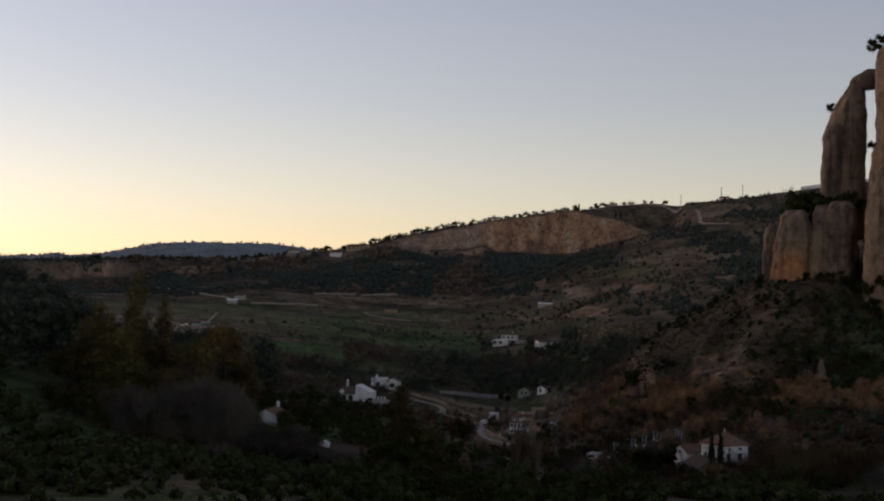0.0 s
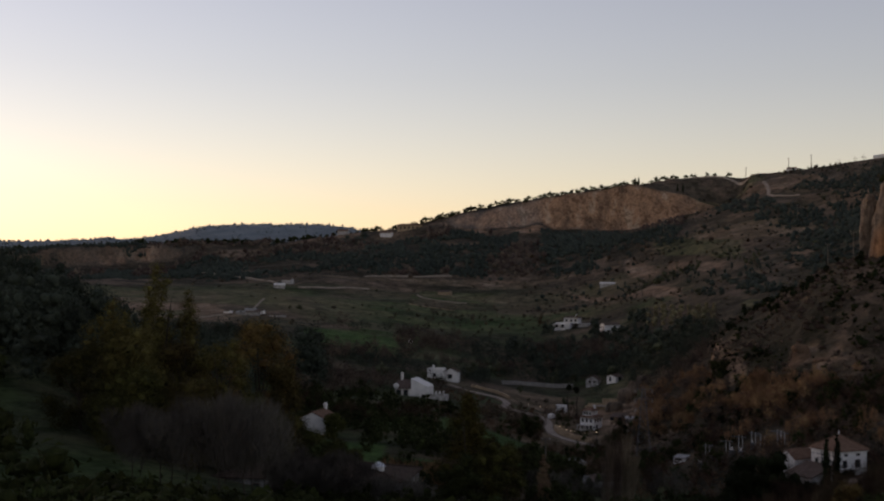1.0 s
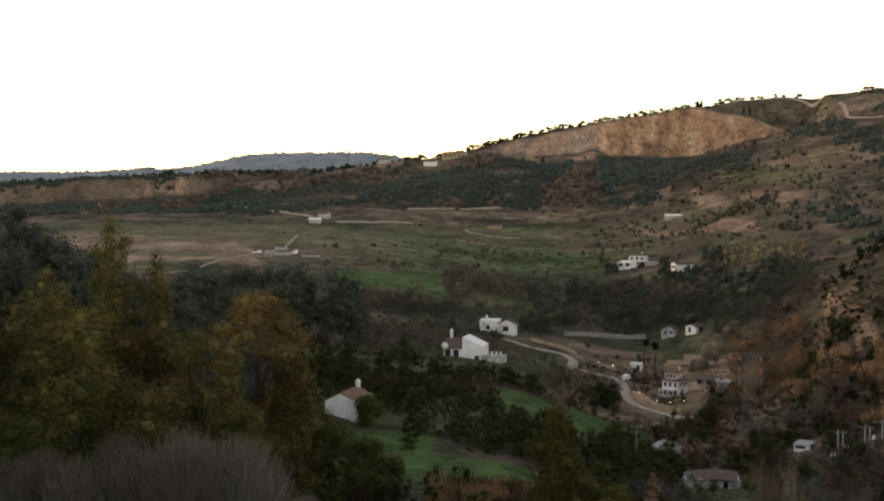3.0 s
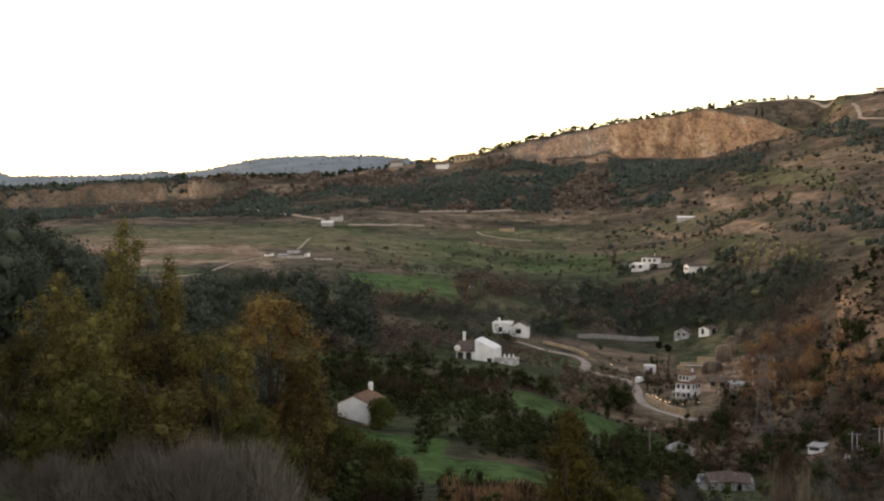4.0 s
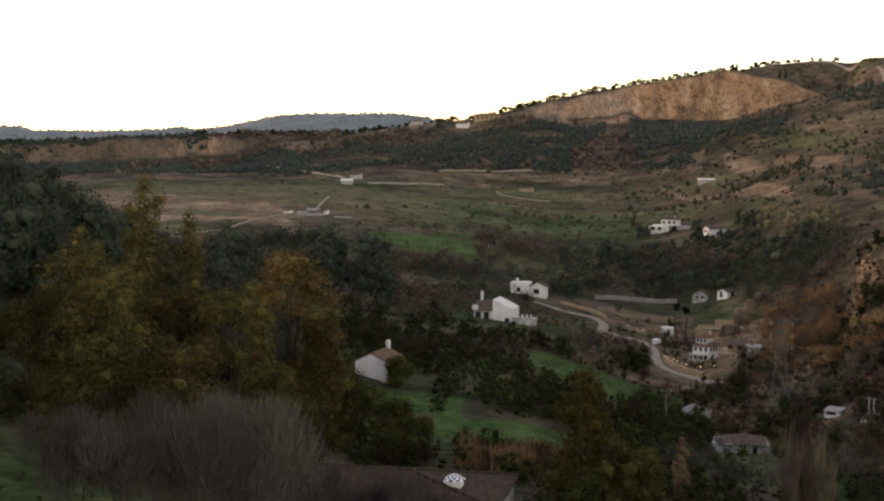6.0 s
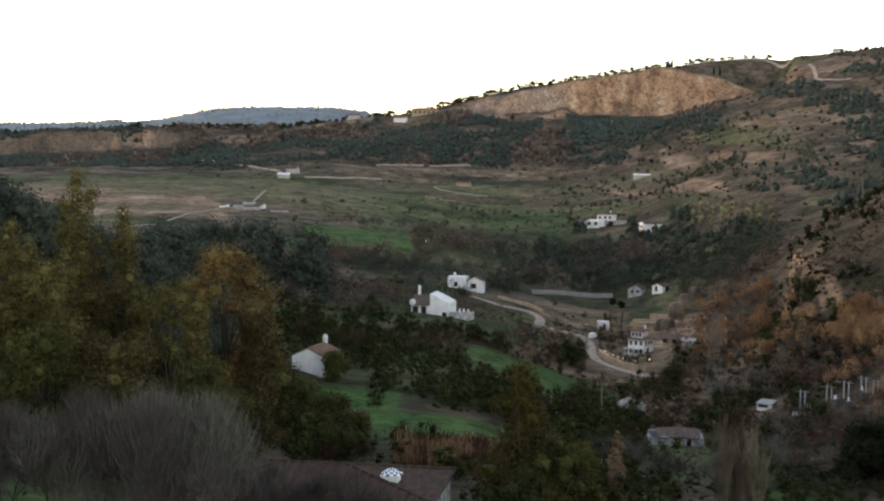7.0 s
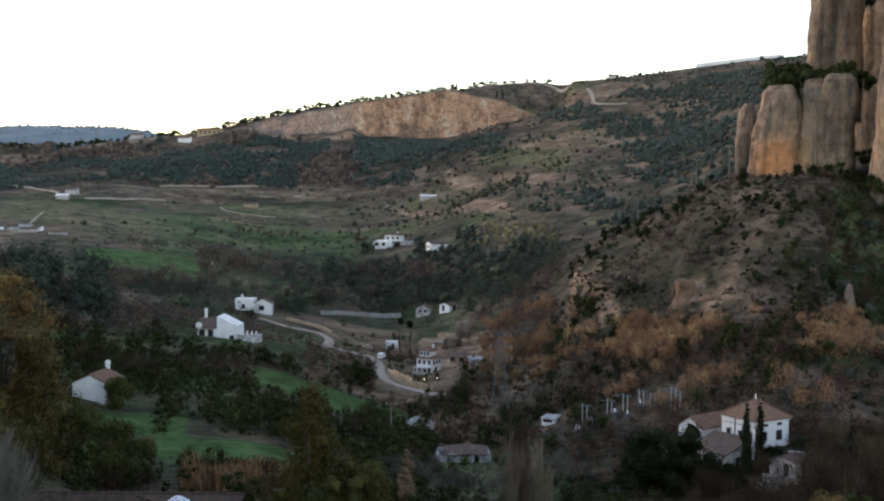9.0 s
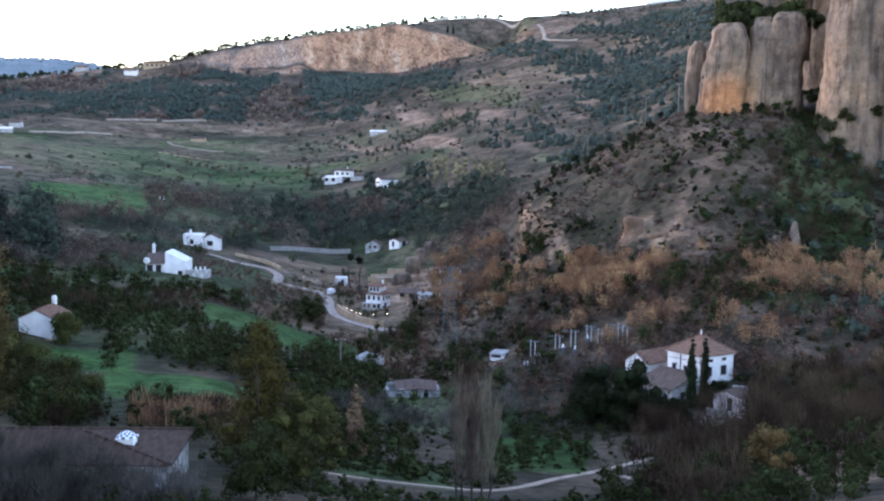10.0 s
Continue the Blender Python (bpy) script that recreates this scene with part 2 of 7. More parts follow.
BARE_GREY = material("grey_brown_branches", (0.064, 0.046, 0.035), (0.116, 0.084, 0.063), 0.08, 0.95, 0.0, tint_attr="tint", island=0.10)
LEAF_VALE = material("dull_evergreen_leaves", (0.029, 0.037, 0.026), (0.055, 0.064, 0.045), 0.06, 0.8, 0.0, tint_attr="tint", island=0.15, tint_by=0.3)
LEAF_DUSTY = material("dusty_olive_leaves", (0.060, 0.062, 0.036), (0.105, 0.104, 0.062), 0.6, 0.8, 0.0, tint_attr="tint", island=0.2, tint_by=0.25)
LEAF_PALE = material("pale_olive_leaves", (0.115, 0.102, 0.055), (0.190, 0.165, 0.092), 0.6, 0.8, 0.0, tint_attr="tint", island=0.25, tint_by=0.2)
# trees in the same painted haze colour as the hills under them
HAZED_WOODS = material("hazed_skyline_woods", (0.12, 0.145, 0.155), (0.17, 0.195, 0.20), 0.02, 0.9, 0.0, tint_attr="tint", tint_by=0.1)
LAMP_GLOW = bpy.data.materials.new("lamp_glow")
LAMP_GLOW.use_nodes = True
LAMP_GLOW.node_tree.nodes["Principled BSDF"].inputs["Emission Color"].default_value = (1.0, 0.72, 0.38, 1)
LAMP_GLOW.node_tree.nodes["Principled BSDF"].inputs["Emission Strength"].default_value = 0.9


def ground_material():
    m = bpy.data.materials.new("valley_ground")
    m.use_nodes = True
    nt = m.node_tree
    nd, ln = nt.nodes, nt.links
    bsdf = nd["Principled BSDF"]
    tc = nd.new("ShaderNodeTexCoord")

    def tex(scale, detail=6, dist=0.0):
        n = nd.new("ShaderNodeTexNoise")
        n.inputs["Scale"].default_value, n.inputs["Detail"].default_value, n.inputs["Distortion"].default_value = scale, detail, dist
        ln.new(tc.outputs["Object"], n.inputs["Vector"])
        return n.outputs[0]

    def ramp(fac, stops):
        r = nd.new("ShaderNodeValToRGB")
        els = r.color_ramp.elements
        while len(els) < len(stops):
            els.new(0.5)
        for e, (p, c) in zip(els, stops):
            e.position, e.color = p, lin(*c)
        ln.new(fac, r.inputs[0])
        return r.outputs[0]

    def mix(fac, a, b, mode="MIX"):
        n = nd.new("ShaderNodeMix")
        n.data_type, n.blend_type = "RGBA", mode
        for s, v in ((n.inputs[0], fac), (n.inputs[6], a), (n.inputs[7], b)):
            if isinstance(v, float):
                s.default_value = v
            else:
                ln.new(v, s)
        return n.outputs[2]

    land = nd.new("ShaderNodeAttribute")
    land.attribute_name = "land"
    sep = nd.new("ShaderNodeSeparateColor")
    ln.new(land.outputs["Color"], sep.inputs[0])
    rough_land = ramp(tex(0.045, 12, 0.6), [(0.36, (0.030, 0.028, 0.018)), (0.46, (0.049, 0.041, 0.028)), (0.56, (0.078, 0.060, 0.042)), (0.66, (0.124, 0.088, 0.064))])
    grass = ramp(tex(0.05, 8, 0.3), [(0.3, (0.024, 0.056, 0.015)), (0.5, (0.042, 0.086, 0.024)), (0.7, (0.075, 0.116, 0.040))])
    soil = ramp(tex(0.07, 9, 0.5), [(0.3, (0.125, 0.080, 0.050)), (0.52, (0.20, 0.135, 0.090)), (0.7, (0.29, 0.21, 0.15))])
    rockmap = nd.new("ShaderNodeMapping")
    rockmap.inputs["Scale"].default_value = (1, 1, 0.38)
    ln.new(tc.outputs["Object"], rockmap.inputs[0])
    rn = nd.new("ShaderNodeTexNoise")
    rn.inputs["Scale"].default_value, rn.inputs["Detail"].default_value, rn.inputs["Distortion"].default_value = 0.12, 12, 0.35
    ln.new(rockmap.outputs[0], rn.inputs["Vector"])
    rock = ramp(rn.outputs[0], [(0.32, (0.20, 0.125, 0.080)), (0.44, (0.31, 0.182, 0.110)), (0.54, (0.42, 0.240, 0.140)), (0.66, (0.47, 0.32, 0.21))])
    cracks = ramp(tex(0.30, 10, 1.2), [(0.40, (0.50, 0.46, 0.43)), (0.49, (0.95, 0.95, 0.95)), (0.62, (1.16, 1.12, 1.08))])
    rock = mix(0.8, rock, cracks, "MULTIPLY")
    col = mix(sep.outputs[0], rough_land, grass)
    col = mix(sep.outputs[1], col, soil)
    tufts = ramp(tex(0.20, 9, 0.8), [(0.40, (0.48, 0.50, 0.44)), (0.50, (0.95, 0.95, 0.95)), (0.62, (1.30, 1.24, 1.18))])
    col = mix(0.75, col, tufts, "MULTIPLY")
    col = mix(sep.outputs[2], col, rock)
    # distance haze painted over the far hills; a little of it greys cliff rock
    haze_grey = ramp(tex(0.02, 8), [(0.35, (0.13, 0.155, 0.165)), (0.65, (0.18, 0.205, 0.21))])
    col = mix(land.outputs["Alpha"], col, haze_grey)
    fine = ramp(tex(0.9, 6), [(0.3, (0.62, 0.62, 0.62)), (0.7, (1.3, 1.3, 1.3))])
    col = mix(0.8, col, fine, "MULTIPLY")
    ln.new(col, bsdf.inputs["Base Color"])
    bsdf.inputs["Roughness"].default_value = 0.95
    bsdf.inputs["Specular IOR Level"].default_value = 0.04
    bp = nd.new("ShaderNodeBump")
    bp.inputs["Strength"].default_value, bp.inputs["Distance"].default_value = 0.7, 1.2
    ln.new(tex(0.45, 8), bp.inputs["Height"])
    ln.new(bp.outputs[0], bsdf.inputs["Normal"])
    return m


def rock_material():
    m = bpy.data.materials.new("conglomerate_rock")
    m.use_nodes = True
    nt = m.node_tree
    nd, ln = nt.nodes, nt.links
    bsdf = nd["Principled BSDF"]
    tc = nd.new("ShaderNodeTexCoord")

    def tex(scale, stretch, detail=8):
        mp = nd.new("ShaderNodeMapping")
        mp.inputs["Scale"].default_value = stretch
        n = nd.new("ShaderNodeTexNoise")
        n.inputs["Scale"].default_value, n.inputs["Detail"].default_value, n.inputs["Roughness"].default_value = scale, detail, 0.62
        ln.new(tc.outputs["Object"], mp.inputs[0])
        ln.new(mp.outputs[0], n.inputs["Vector"])
        return n.outputs[0]

    def ramp(fac, stops):
        r = nd.new("ShaderNodeValToRGB")
        els = r.color_ramp.elements
        while len(els) < len(stops):
            els.new(0.5)
        for e, (p, c) in zip(els, stops):
            e.position, e.color = p, lin(*c)
        ln.new(fac, r.inputs[0])
        return r.outputs[0]

    base = ramp(tex(0.075, (1, 1, 0.45), 10), [(0.36, (0.095, 0.076, 0.059)), (0.46, (0.18, 0.138, 0.102)), (0.55, (0.26, 0.190, 0.133)), (0.64, (0.33, 0.218, 0.128))])
    streak = ramp(tex(0.5, (1, 1, 0.07), 6), [(0.39, (0.36, 0.34, 0.33)), (0.50, (1.0, 1.0, 1.0)), (0.62, (1.2, 1.12, 1.02))])
    speck = ramp(tex(0.55, (1, 1, 0.8), 9), [(0.38, (0.46, 0.45, 0.44)), (0.49, (0.96, 0.96, 0.96)), (0.60, (1.25, 1.22, 1.18))])
    # a rust-coloured hollow low on the buttress
    spot_map = nd.new("ShaderNodeMapping")
    hx, hy = -math.sin(radians(-22.4)) * 310, math.cos(radians(-22.4)) * 310
    spot_map.inputs["Location"].default_value = (-hx / 7.5, -hy / 7.5, -(EYE + 5) / 8.5)
    spot_map.inputs["Scale"].default_value = (1 / 7.5, 1 / 7.5, 1 / 8.5)
    ln.new(tc.outputs["Object"], spot_map.inputs[0])
    grad = nd.new("ShaderNodeTexGradient")
    grad.gradient_type = "SPHERICAL"
    ln.new(spot_map.outputs[0], grad.inputs[0])
    gate = nd.new("ShaderNodeMapRange")
    gate.inputs["From Min"].default_value, gate.inputs["From Max"].default_value, gate.inputs["To Max"].default_value = 0.0, 0.6, 0.85
    ln.new(grad.outputs["Fac"], gate.inputs[0])
    rust = nd.new("ShaderNodeMix")
    rust.data_type = "RGBA"
    rust.inputs[7].default_value = (0.52, 0.235, 0.095, 1)
    ln.new(gate.outputs[0], rust.inputs[0])
    ln.new(base, rust.inputs[6])
    col = rust.outputs[2]
    beds = ramp(tex(0.42, (0.22, 0.22, 1.5), 9), [(0.36, (0.55, 0.53, 0.51)), (0.50, (1.0, 1.0, 1.0)), (0.68, (1.14, 1.12, 1.1))])
    pebble = ramp(tex(2.4, (1, 1, 1), 6), [(0.32, (0.5, 0.5, 0.5)), (0.5, (1.0, 1.0, 1.0)), (0.68, (1.3, 1.28, 1.25))])
    for layer, amount in ((streak, 0.75), (speck, 0.45), (beds, 0.3), (pebble, 0.4)):
        n = nd.new("ShaderNodeMix")
        n.data_type, n.blend_type = "RGBA", "MULTIPLY"
        n.inputs[0].default_value = amount
        ln.new(col, n.inputs[6])
        ln.new(layer, n.inputs[7])
        col = n.outputs[2]
    ln.new(col, bsdf.inputs["Base Color"])
    bsdf.inputs["Roughness"].default_value = 0.93
    bsdf.inputs["Specular IOR Level"].default_value = 0.2
    bp = nd.new("ShaderNodeBump")
    bp.inputs["Strength"].default_value, bp.inputs["Distance"].default_value = 1.0, 1.6
    ln.new(tex(0.7, (1, 1, 0.7), 9), bp.inputs["Height"])
    ln.new(bp.outputs[0], bsdf.inputs["Normal"])
    return m


GROUND = ground_material()
ROCK = rock_material()


# ---- the ground, one sheet to the horizon ----
def mesh_from(name, verts, faces, mats, smooth_shade=True, tint=None):
    """A mesh from arrays of corners and of triangles or quads."""
    me = bpy.data.meshes.new(name)
    verts, faces = np.asarray(verts, np.float32), np.asarray(faces, np.int32)
    n = faces.shape[1]
    me.vertices.add(len(verts))
    me.vertices.foreach_set("co", verts.ravel())
    me.loops.add(faces.size)
    me.loops.foreach_set("vertex_index", faces.ravel())
    me.polygons.add(len(faces))
    me.polygons.foreach_set("loop_start", np.arange(0, faces.size, n, dtype=np.int32))
    me.polygons.foreach_set("use_smooth", np.full(len(faces), smooth_shade))
    if tint is not None:
        a = me.attributes.new("tint", "FLOAT", "POINT")
        a.data.foreach_set("value", np.asarray(tint, np.float32))
    me.update(calc_edges=True)
    me.validate()
    for m in mats if isinstance(mats, (list, tuple)) else [mats]:
        me.materials.append(m)
    return me


PATCHES = []


def patch(kind, az, r, half_az, half_r, lean=0):
    """A cultivated or bare patch of land at a bearing and distance."""
    PATCHES.append((az, r, half_az, half_r, lean, kind))


patch("grass", 5.3, 440, 2.5, 36, -7)
patch("grass", 5.1, 582, 2.0, 8, -10)
patch("grass", 0.6, 640, 1.6, 8)
patch("field", 16.8, 540, 5.6, 72)
patch("meadow", 13.5, 606, 5.5, 26)
patch("meadow", 3.6, 545, 3.4, 10, 6)
patch("meadow", 2.6, 500, 3.0, 7, 4)
patch("meadow", 2.5, 590, 4.5, 14)
patch("grass", 1.5, 178, 3.4, 9)
patch("grass", 0.6, 160, 2.4, 6)
patch("grass", -1.8, 252, 2.6, 12)
patch("grass", -4.4, 258, 2.2, 9)
patch("meadow", 5.5, 236, 4.0, 12)
patch("grass", 6.5, 196, 3.0, 9)
patch("meadow", -9.5, 205, 4.0, 22)
patch("soil", -9.2, 335, 1.9, 22)
patch("plough", -4.4, 362, 2.0, 17)
patch("plough", -5.4, 322, 2.6, 26, -6)
patch("plough", -5.0, 430, 1.9, 12)
patch("plough", -11.6, 300, 1.2, 28)
patch("plough", -13.4, 690, 3.0, 30)
patch("heath", -24, 290, 3.0, 26)
patch("soil", -27.5, 150, 2.5, 18)
patch("plough", 1.0, 690, 6.0, 7)
patch("soil", -1.2, 770, 1.2, 22)
patch("bank", 2.1, 757, 0.8, 22)
patch("bank", -0.1, 784, 1.1, 9)
patch("bank", -3.2, 806, 0.8, 20)
patch("heath", -1.8, 838, 2.0, 16)
patch("heath", -9.0, 620, 2.2, 36)
patch("heath", -10.5, 880, 2.0, 26)
patch("plough", -5.6, 300, 3.6, 30)
patch("plough", -8.5, 268, 2.0, 20)
patch("meadow", -26.6, 268, 2.0, 36)
patch("meadow", 12.0, 566, 4.0, 26)
patch("meadow", 17.5, 500, 4.6, 12)
patch("meadow", -8.0, 142, 3.0, 8)
patch("grass", -14.0, 166, 3.0, 13)
patch("soil", -10.0, 559, 0.95, 16, 22)
patch("soil", -7.3, 605, 1.85, 8, 22)
patch("bank", -8.9, 660, 0.75, 19, 19)
patch("bank", -10.6, 640, 0.6, 14, 19)
patch("heath", -12.4, 590, 1.0, 50, 18)
patch("bank", -12.2, 600, 0.7, 24, 18)
patch("meadow", -11.5, 675, 2.0, 27, 20)
patch("bank", -16.4, 578, 0.45, 36)
patch("meadow", -15.4, 446, 1.25, 10, 12)
patch("meadow", -12.4, 848, 1.6, 32)
patch("plough", -2.2, 688, 1.4, 10)
patch("bank", 0.2, 795, 0.9, 12)
patch("bank", -0.1, 727, 0.5, 5)
patch("bank", -6.7, 708, 0.35, 10)
patch("meadow", 0.1, 652, 1.8, 15)
patch("meadow", 3.3, 597, 1.4, 16)
patch("grass", 3.3, 475, 1.4, 14)
patch("bank", 10.8, 800, 1.5, 16)
patch("bank", 8.0, 846, 1.1, 12)
patch("bank", 5.6, 850, 0.8, 10)
patch("soil", -13.8, 312, 0.25, 26, 20)
patch("bank", -14.5, 284, 0.5, 9, 24)
patch("bank", -15.3, 269, 0.4, 5, 16)
patch("bank", -18.8, 258, 0.75, 3.5)
patch("bank", -20.1, 254, 0.6, 3)


def wood_keep(az, r, x, y):
    n = fbm(x * 0.6, y, 55, 4, 21)
    low = 708 + 26 * fbm(x, y, 80, 3, 19)
    top = np.interp(az, [-4.2, -3.6, -0.8, 0.5], [850, 822, 822, 850])
    return smooth(6, -6, r - top) * smooth(-0.30, 0.02, n + 0.25 * smooth(690, 780, r)) * smooth(low - 8, low + 8, r)


def wood_bare(x, y):
    """Where the wood below the escarpment is leafless."""
    return smooth(0.06, 0.16, fbm(x, y * 0.5, 40, 3, 66))


def land_cover(x, y):
    r, az = np.hypot(x, y), np.degrees(np.arctan2(-x, y))
    n = fbm(x, y, 35, 4, 11)
    green, soil = 0.42 * smooth(-0.25, 0.4, n) * smooth(690, 600, r) * smooth(-14, -8, az), 0.30 * smooth(0.15, 0.55, fbm(x, y, 50, 4, 12))
    soil = soil * (1 - 0.75 * smooth(-13, -15, az) * smooth(360, 340, r))
    ragged = 0.30 * fbm(x, y, 14, 3, 13)
    for a, d, wa, wd, lean, kind in PATCHES:
        u, v = (az - a) / wa, (r - d - lean * (az - a)) / wd
        q = np.maximum(np.abs(u), np.abs(v)) + ragged * (0.5 if kind[0] == "g" else 2.2 if kind == "bank" else 1)
        k = smooth(1.06, 0.92, q)
        if kind == "grass":
            green, soil = np.maximum(green, k * (0.85 if d < 300 else 1.0)), soil * (1 - k)
        elif kind == "meadow":
            green, soil = np.maximum(green, 0.5 * k), np.maximum(soil * (1 - 0.6 * k), 0.2 * k * (d > 400))
        elif kind == "plough":
            soil, green = np.maximum(soil, 0.55 * k), np.maximum(green * (1 - k), 0.2 * k)
        elif kind == "field":
            band = fbm(x * 0.35, y, 28, 3, 18)
            soil, green = np.maximum(soil, (1.0 - 0.32 * smooth(0.0, 0.3, band)) * k), np.maximum(green * (1 - k), (0.16 + 0.3 * smooth(0.0, 0.3, band)) * k)
        elif kind == "heath":
            soil, green = np.maximum(soil, 0.16 * k), green * (1 - 0.6 * k)
        elif kind == "bank":
            soil, green = np.maximum(soil, 0.8 * k), green * (1 - k)
        else:
            soil, green = np.maximum(soil, k), green * (1 - k)
    return green, soil


def build_ground():
    az = np.concatenate([np.arange(-180, -36, 3.0), np.arange(-36, 28, 0.21), np.arange(28, 180, 3.0)])
    r = [6.0]
    while r[-1] < 4700:
        q = r[-1]
        r.append(q + (3 if q < 60 else 2.3 if q < 330 else 3.0 if q < 780 else 1.5 if q < 905 else max(6, (q - 880) * 0.06)))
    r = np.array(r)
    A, Rr = np.meshgrid(np.radians(az), r, indexing="ij")
    x, y = -np.sin(A) * Rr, np.cos(A) * Rr
    z = ground(x, y)
    na, nr = A.shape
    idx = np.arange(na * nr).reshape(na, nr)
    nxt = np.roll(idx, -1, axis=0)
    quads = np.stack([idx[:, :-1], idx[:, 1:], nxt[:, 1:], nxt[:, :-1]], -1).reshape(-1, 4)
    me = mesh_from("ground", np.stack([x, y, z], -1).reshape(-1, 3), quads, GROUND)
    green, soil = land_cover(x, y)
    gz_r = np.abs(np.gradient(z, axis=1) / np.gradient(Rr, axis=1))
    crags = smooth(0.0, 0.35, fbm(x * 1.6, y, 26, 5, 61)) * smooth(1.5, 0.2, np.degrees(A)) * smooth(-4.4, -3.4, np.degrees(A)) * smooth(808, 822, Rr) * smooth(872, 862, Rr)
    tail = smooth(-9, -10, np.degrees(A)) * smooth(-12.9, -12.4, np.degrees(A)) * smooth(852, 858, Rr) * smooth(882, 874, Rr) * smooth(0.2, 0.5, gz_r)
    rock = np.maximum(np.maximum(smooth(0.75, 1.5, gz_r), 0.75 * crags), 0.8 * tail) * (1 - smooth(6, 10, np.degrees(A)) * (0.32 + 0.43 * smooth(0.2, -0.15, fbm(x * 1.4, y, 28, 4, 62))))
    soil = np.clip(soil + 0.09 * smooth(-4, -12, np.degrees(A)) * smooth(360, 430, Rr) * smooth(-0.2, 0.35, fbm(x, y, 55, 5, 14)), 0, 1)
    soil = np.clip(soil + 0.6 * smooth(0.16, 0.4, gz_r) * smooth(640, 700, Rr) * smooth(-0.1, 0.3, fbm(x, y, 40, 4, 15)), 0, 1)
    azd = np.degrees(A)
    # shade under the wood put into the ground's colour: pale soil held back
    shade = wood_keep(azd, Rr, x, y) * smooth(-11, -10, azd) * smooth(856, 846, Rr)
    soil = soil * (1 - 0.9 * shade)
    lea = smooth(-10, -6, azd) * smooth(12, 8, azd) * smooth(430, 480, Rr) * smooth(700, 650, Rr)
    green = green + 0.34 * lea * smooth(-0.35, 0.3, fbm(x * 0.5, y, 40, 4, 17))
    soil = np.clip(soil + 0.32 * lea * smooth(-0.3, 0.3, fbm(x * 0.4, y, 46, 4, 20)), 0, 1)
    green = np.clip(green + 0.16 * smooth(330, 260, Rr) * smooth(-1, 3, azd) + 0.05 * smooth(-7, -11, np.degrees(A)) * smooth(380, 440, Rr) * smooth(-0.3, 0.3, fbm(x, y, 80, 4, 16)), 0, 1)
    # alpha: painted haze beyond 1500 m, and the greyer rock of two cliffs
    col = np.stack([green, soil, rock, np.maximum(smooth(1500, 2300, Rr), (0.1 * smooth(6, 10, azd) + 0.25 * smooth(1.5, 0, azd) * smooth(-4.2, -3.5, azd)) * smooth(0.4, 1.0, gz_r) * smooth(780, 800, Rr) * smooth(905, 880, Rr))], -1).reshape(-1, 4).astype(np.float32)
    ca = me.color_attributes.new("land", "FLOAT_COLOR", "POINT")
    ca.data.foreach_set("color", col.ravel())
    cap = bmesh.new()
    cap.from_mesh(me)
    cap.verts.ensure_lookup_table()
    inner = [cap.verts[int(i)] for i in idx[:, 0]]
    hub = cap.verts.new((0, 0, float(ground(0.0, 0.0))))
    for k in range(na):
        cap.faces.new((hub, inner[k], inner[(k + 1) % na]))
    bmesh.ops.recalc_face_normals(cap, faces=cap.faces[:])
    cap.to_mesh(me)
    cap.free()
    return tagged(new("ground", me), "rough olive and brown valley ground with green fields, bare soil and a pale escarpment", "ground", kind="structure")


build_ground()


# ---- rocks ----
def loft(cx, cy, turn, half_w, half_d, z0, z1, profile, seed, rings=80, round_n=84, relief=0.9, shift=((0, 0), (1, 0)), bend=2.6):
    """Corners and faces of one weathered tower: a rounded block in plan, swelling and shrinking by profile up its height."""
    ang = np.linspace(0, 2 * np.pi, round_n, endpoint=False) + np.pi / 2
    hs = np.linspace(0, 1, rings)
    s = np.interp(hs, [p[0] for p in profile], [p[1] for p in profile])
    c, sn = np.cos(ang), np.sin(ang)
    ux = np.sign(c) * np.abs(c) ** (2 / bend)
    uy = np.sign(sn) * np.abs(sn) ** (2 / bend)
    X = ux[None, :] * half_w * s[:, None]
    Y = uy[None, :] * half_d * s[:, None]
    Z = z0 + hs[:, None] * (z1 - z0) + 0 * X
    per = (ang - np.pi / 2)[None, :] * (half_w + half_d) * 0.5 + 0 * X
    bulge = relief * (1.1 * fbm(per, Z * 0.4, 9, 4, seed) + 1.5 * fbm(per, Z, 11, 5, seed + 1) + 0.6 * fbm(per * 0.35, Z, 2.6, 4, seed + 2))
    groove = -0.9 * relief * smooth(0.06, 0.0, np.abs(fbm(per, Z * 0.15, 14, 3, seed + 3)))
    ease = np.minimum(1, s[:, None] * 2)
    X, Y = X + (bulge + groove) * ux[None, :] * ease, Y + (bulge + groove) * uy[None, :] * ease
    X = X + np.interp(hs, [p[0] for p in shift], [p[1] for p in shift])[:, None]
    ct, st = math.cos(radians(turn)), math.sin(radians(turn))
    P = np.stack([cx + X * ct - Y * st, cy + X * st + Y * ct, Z + 0.3 * bulge * smooth(0.8, 1.0, hs)[:, None]], -1).reshape(-1, 3)
    idx = np.arange(rings * round_n).reshape(rings, round_n)
    nx = np.roll(idx, -1, axis=1)
    F = np.stack([idx[:-1], nx[:-1], nx[1:], idx[1:]], -1).reshape(-1, 4)
    top = P[idx[-1]].mean(0)
    P = np.vstack([P, top, P[idx[0]].mean(0)])
    k = len(P) - 2
    cap = np.vstack([np.stack([idx[-1], nx[-1], np.full(round_n, k)], -1), np.stack([nx[0], idx[0], np.full(round_n, k + 1)], -1)])
    return P, F, cap


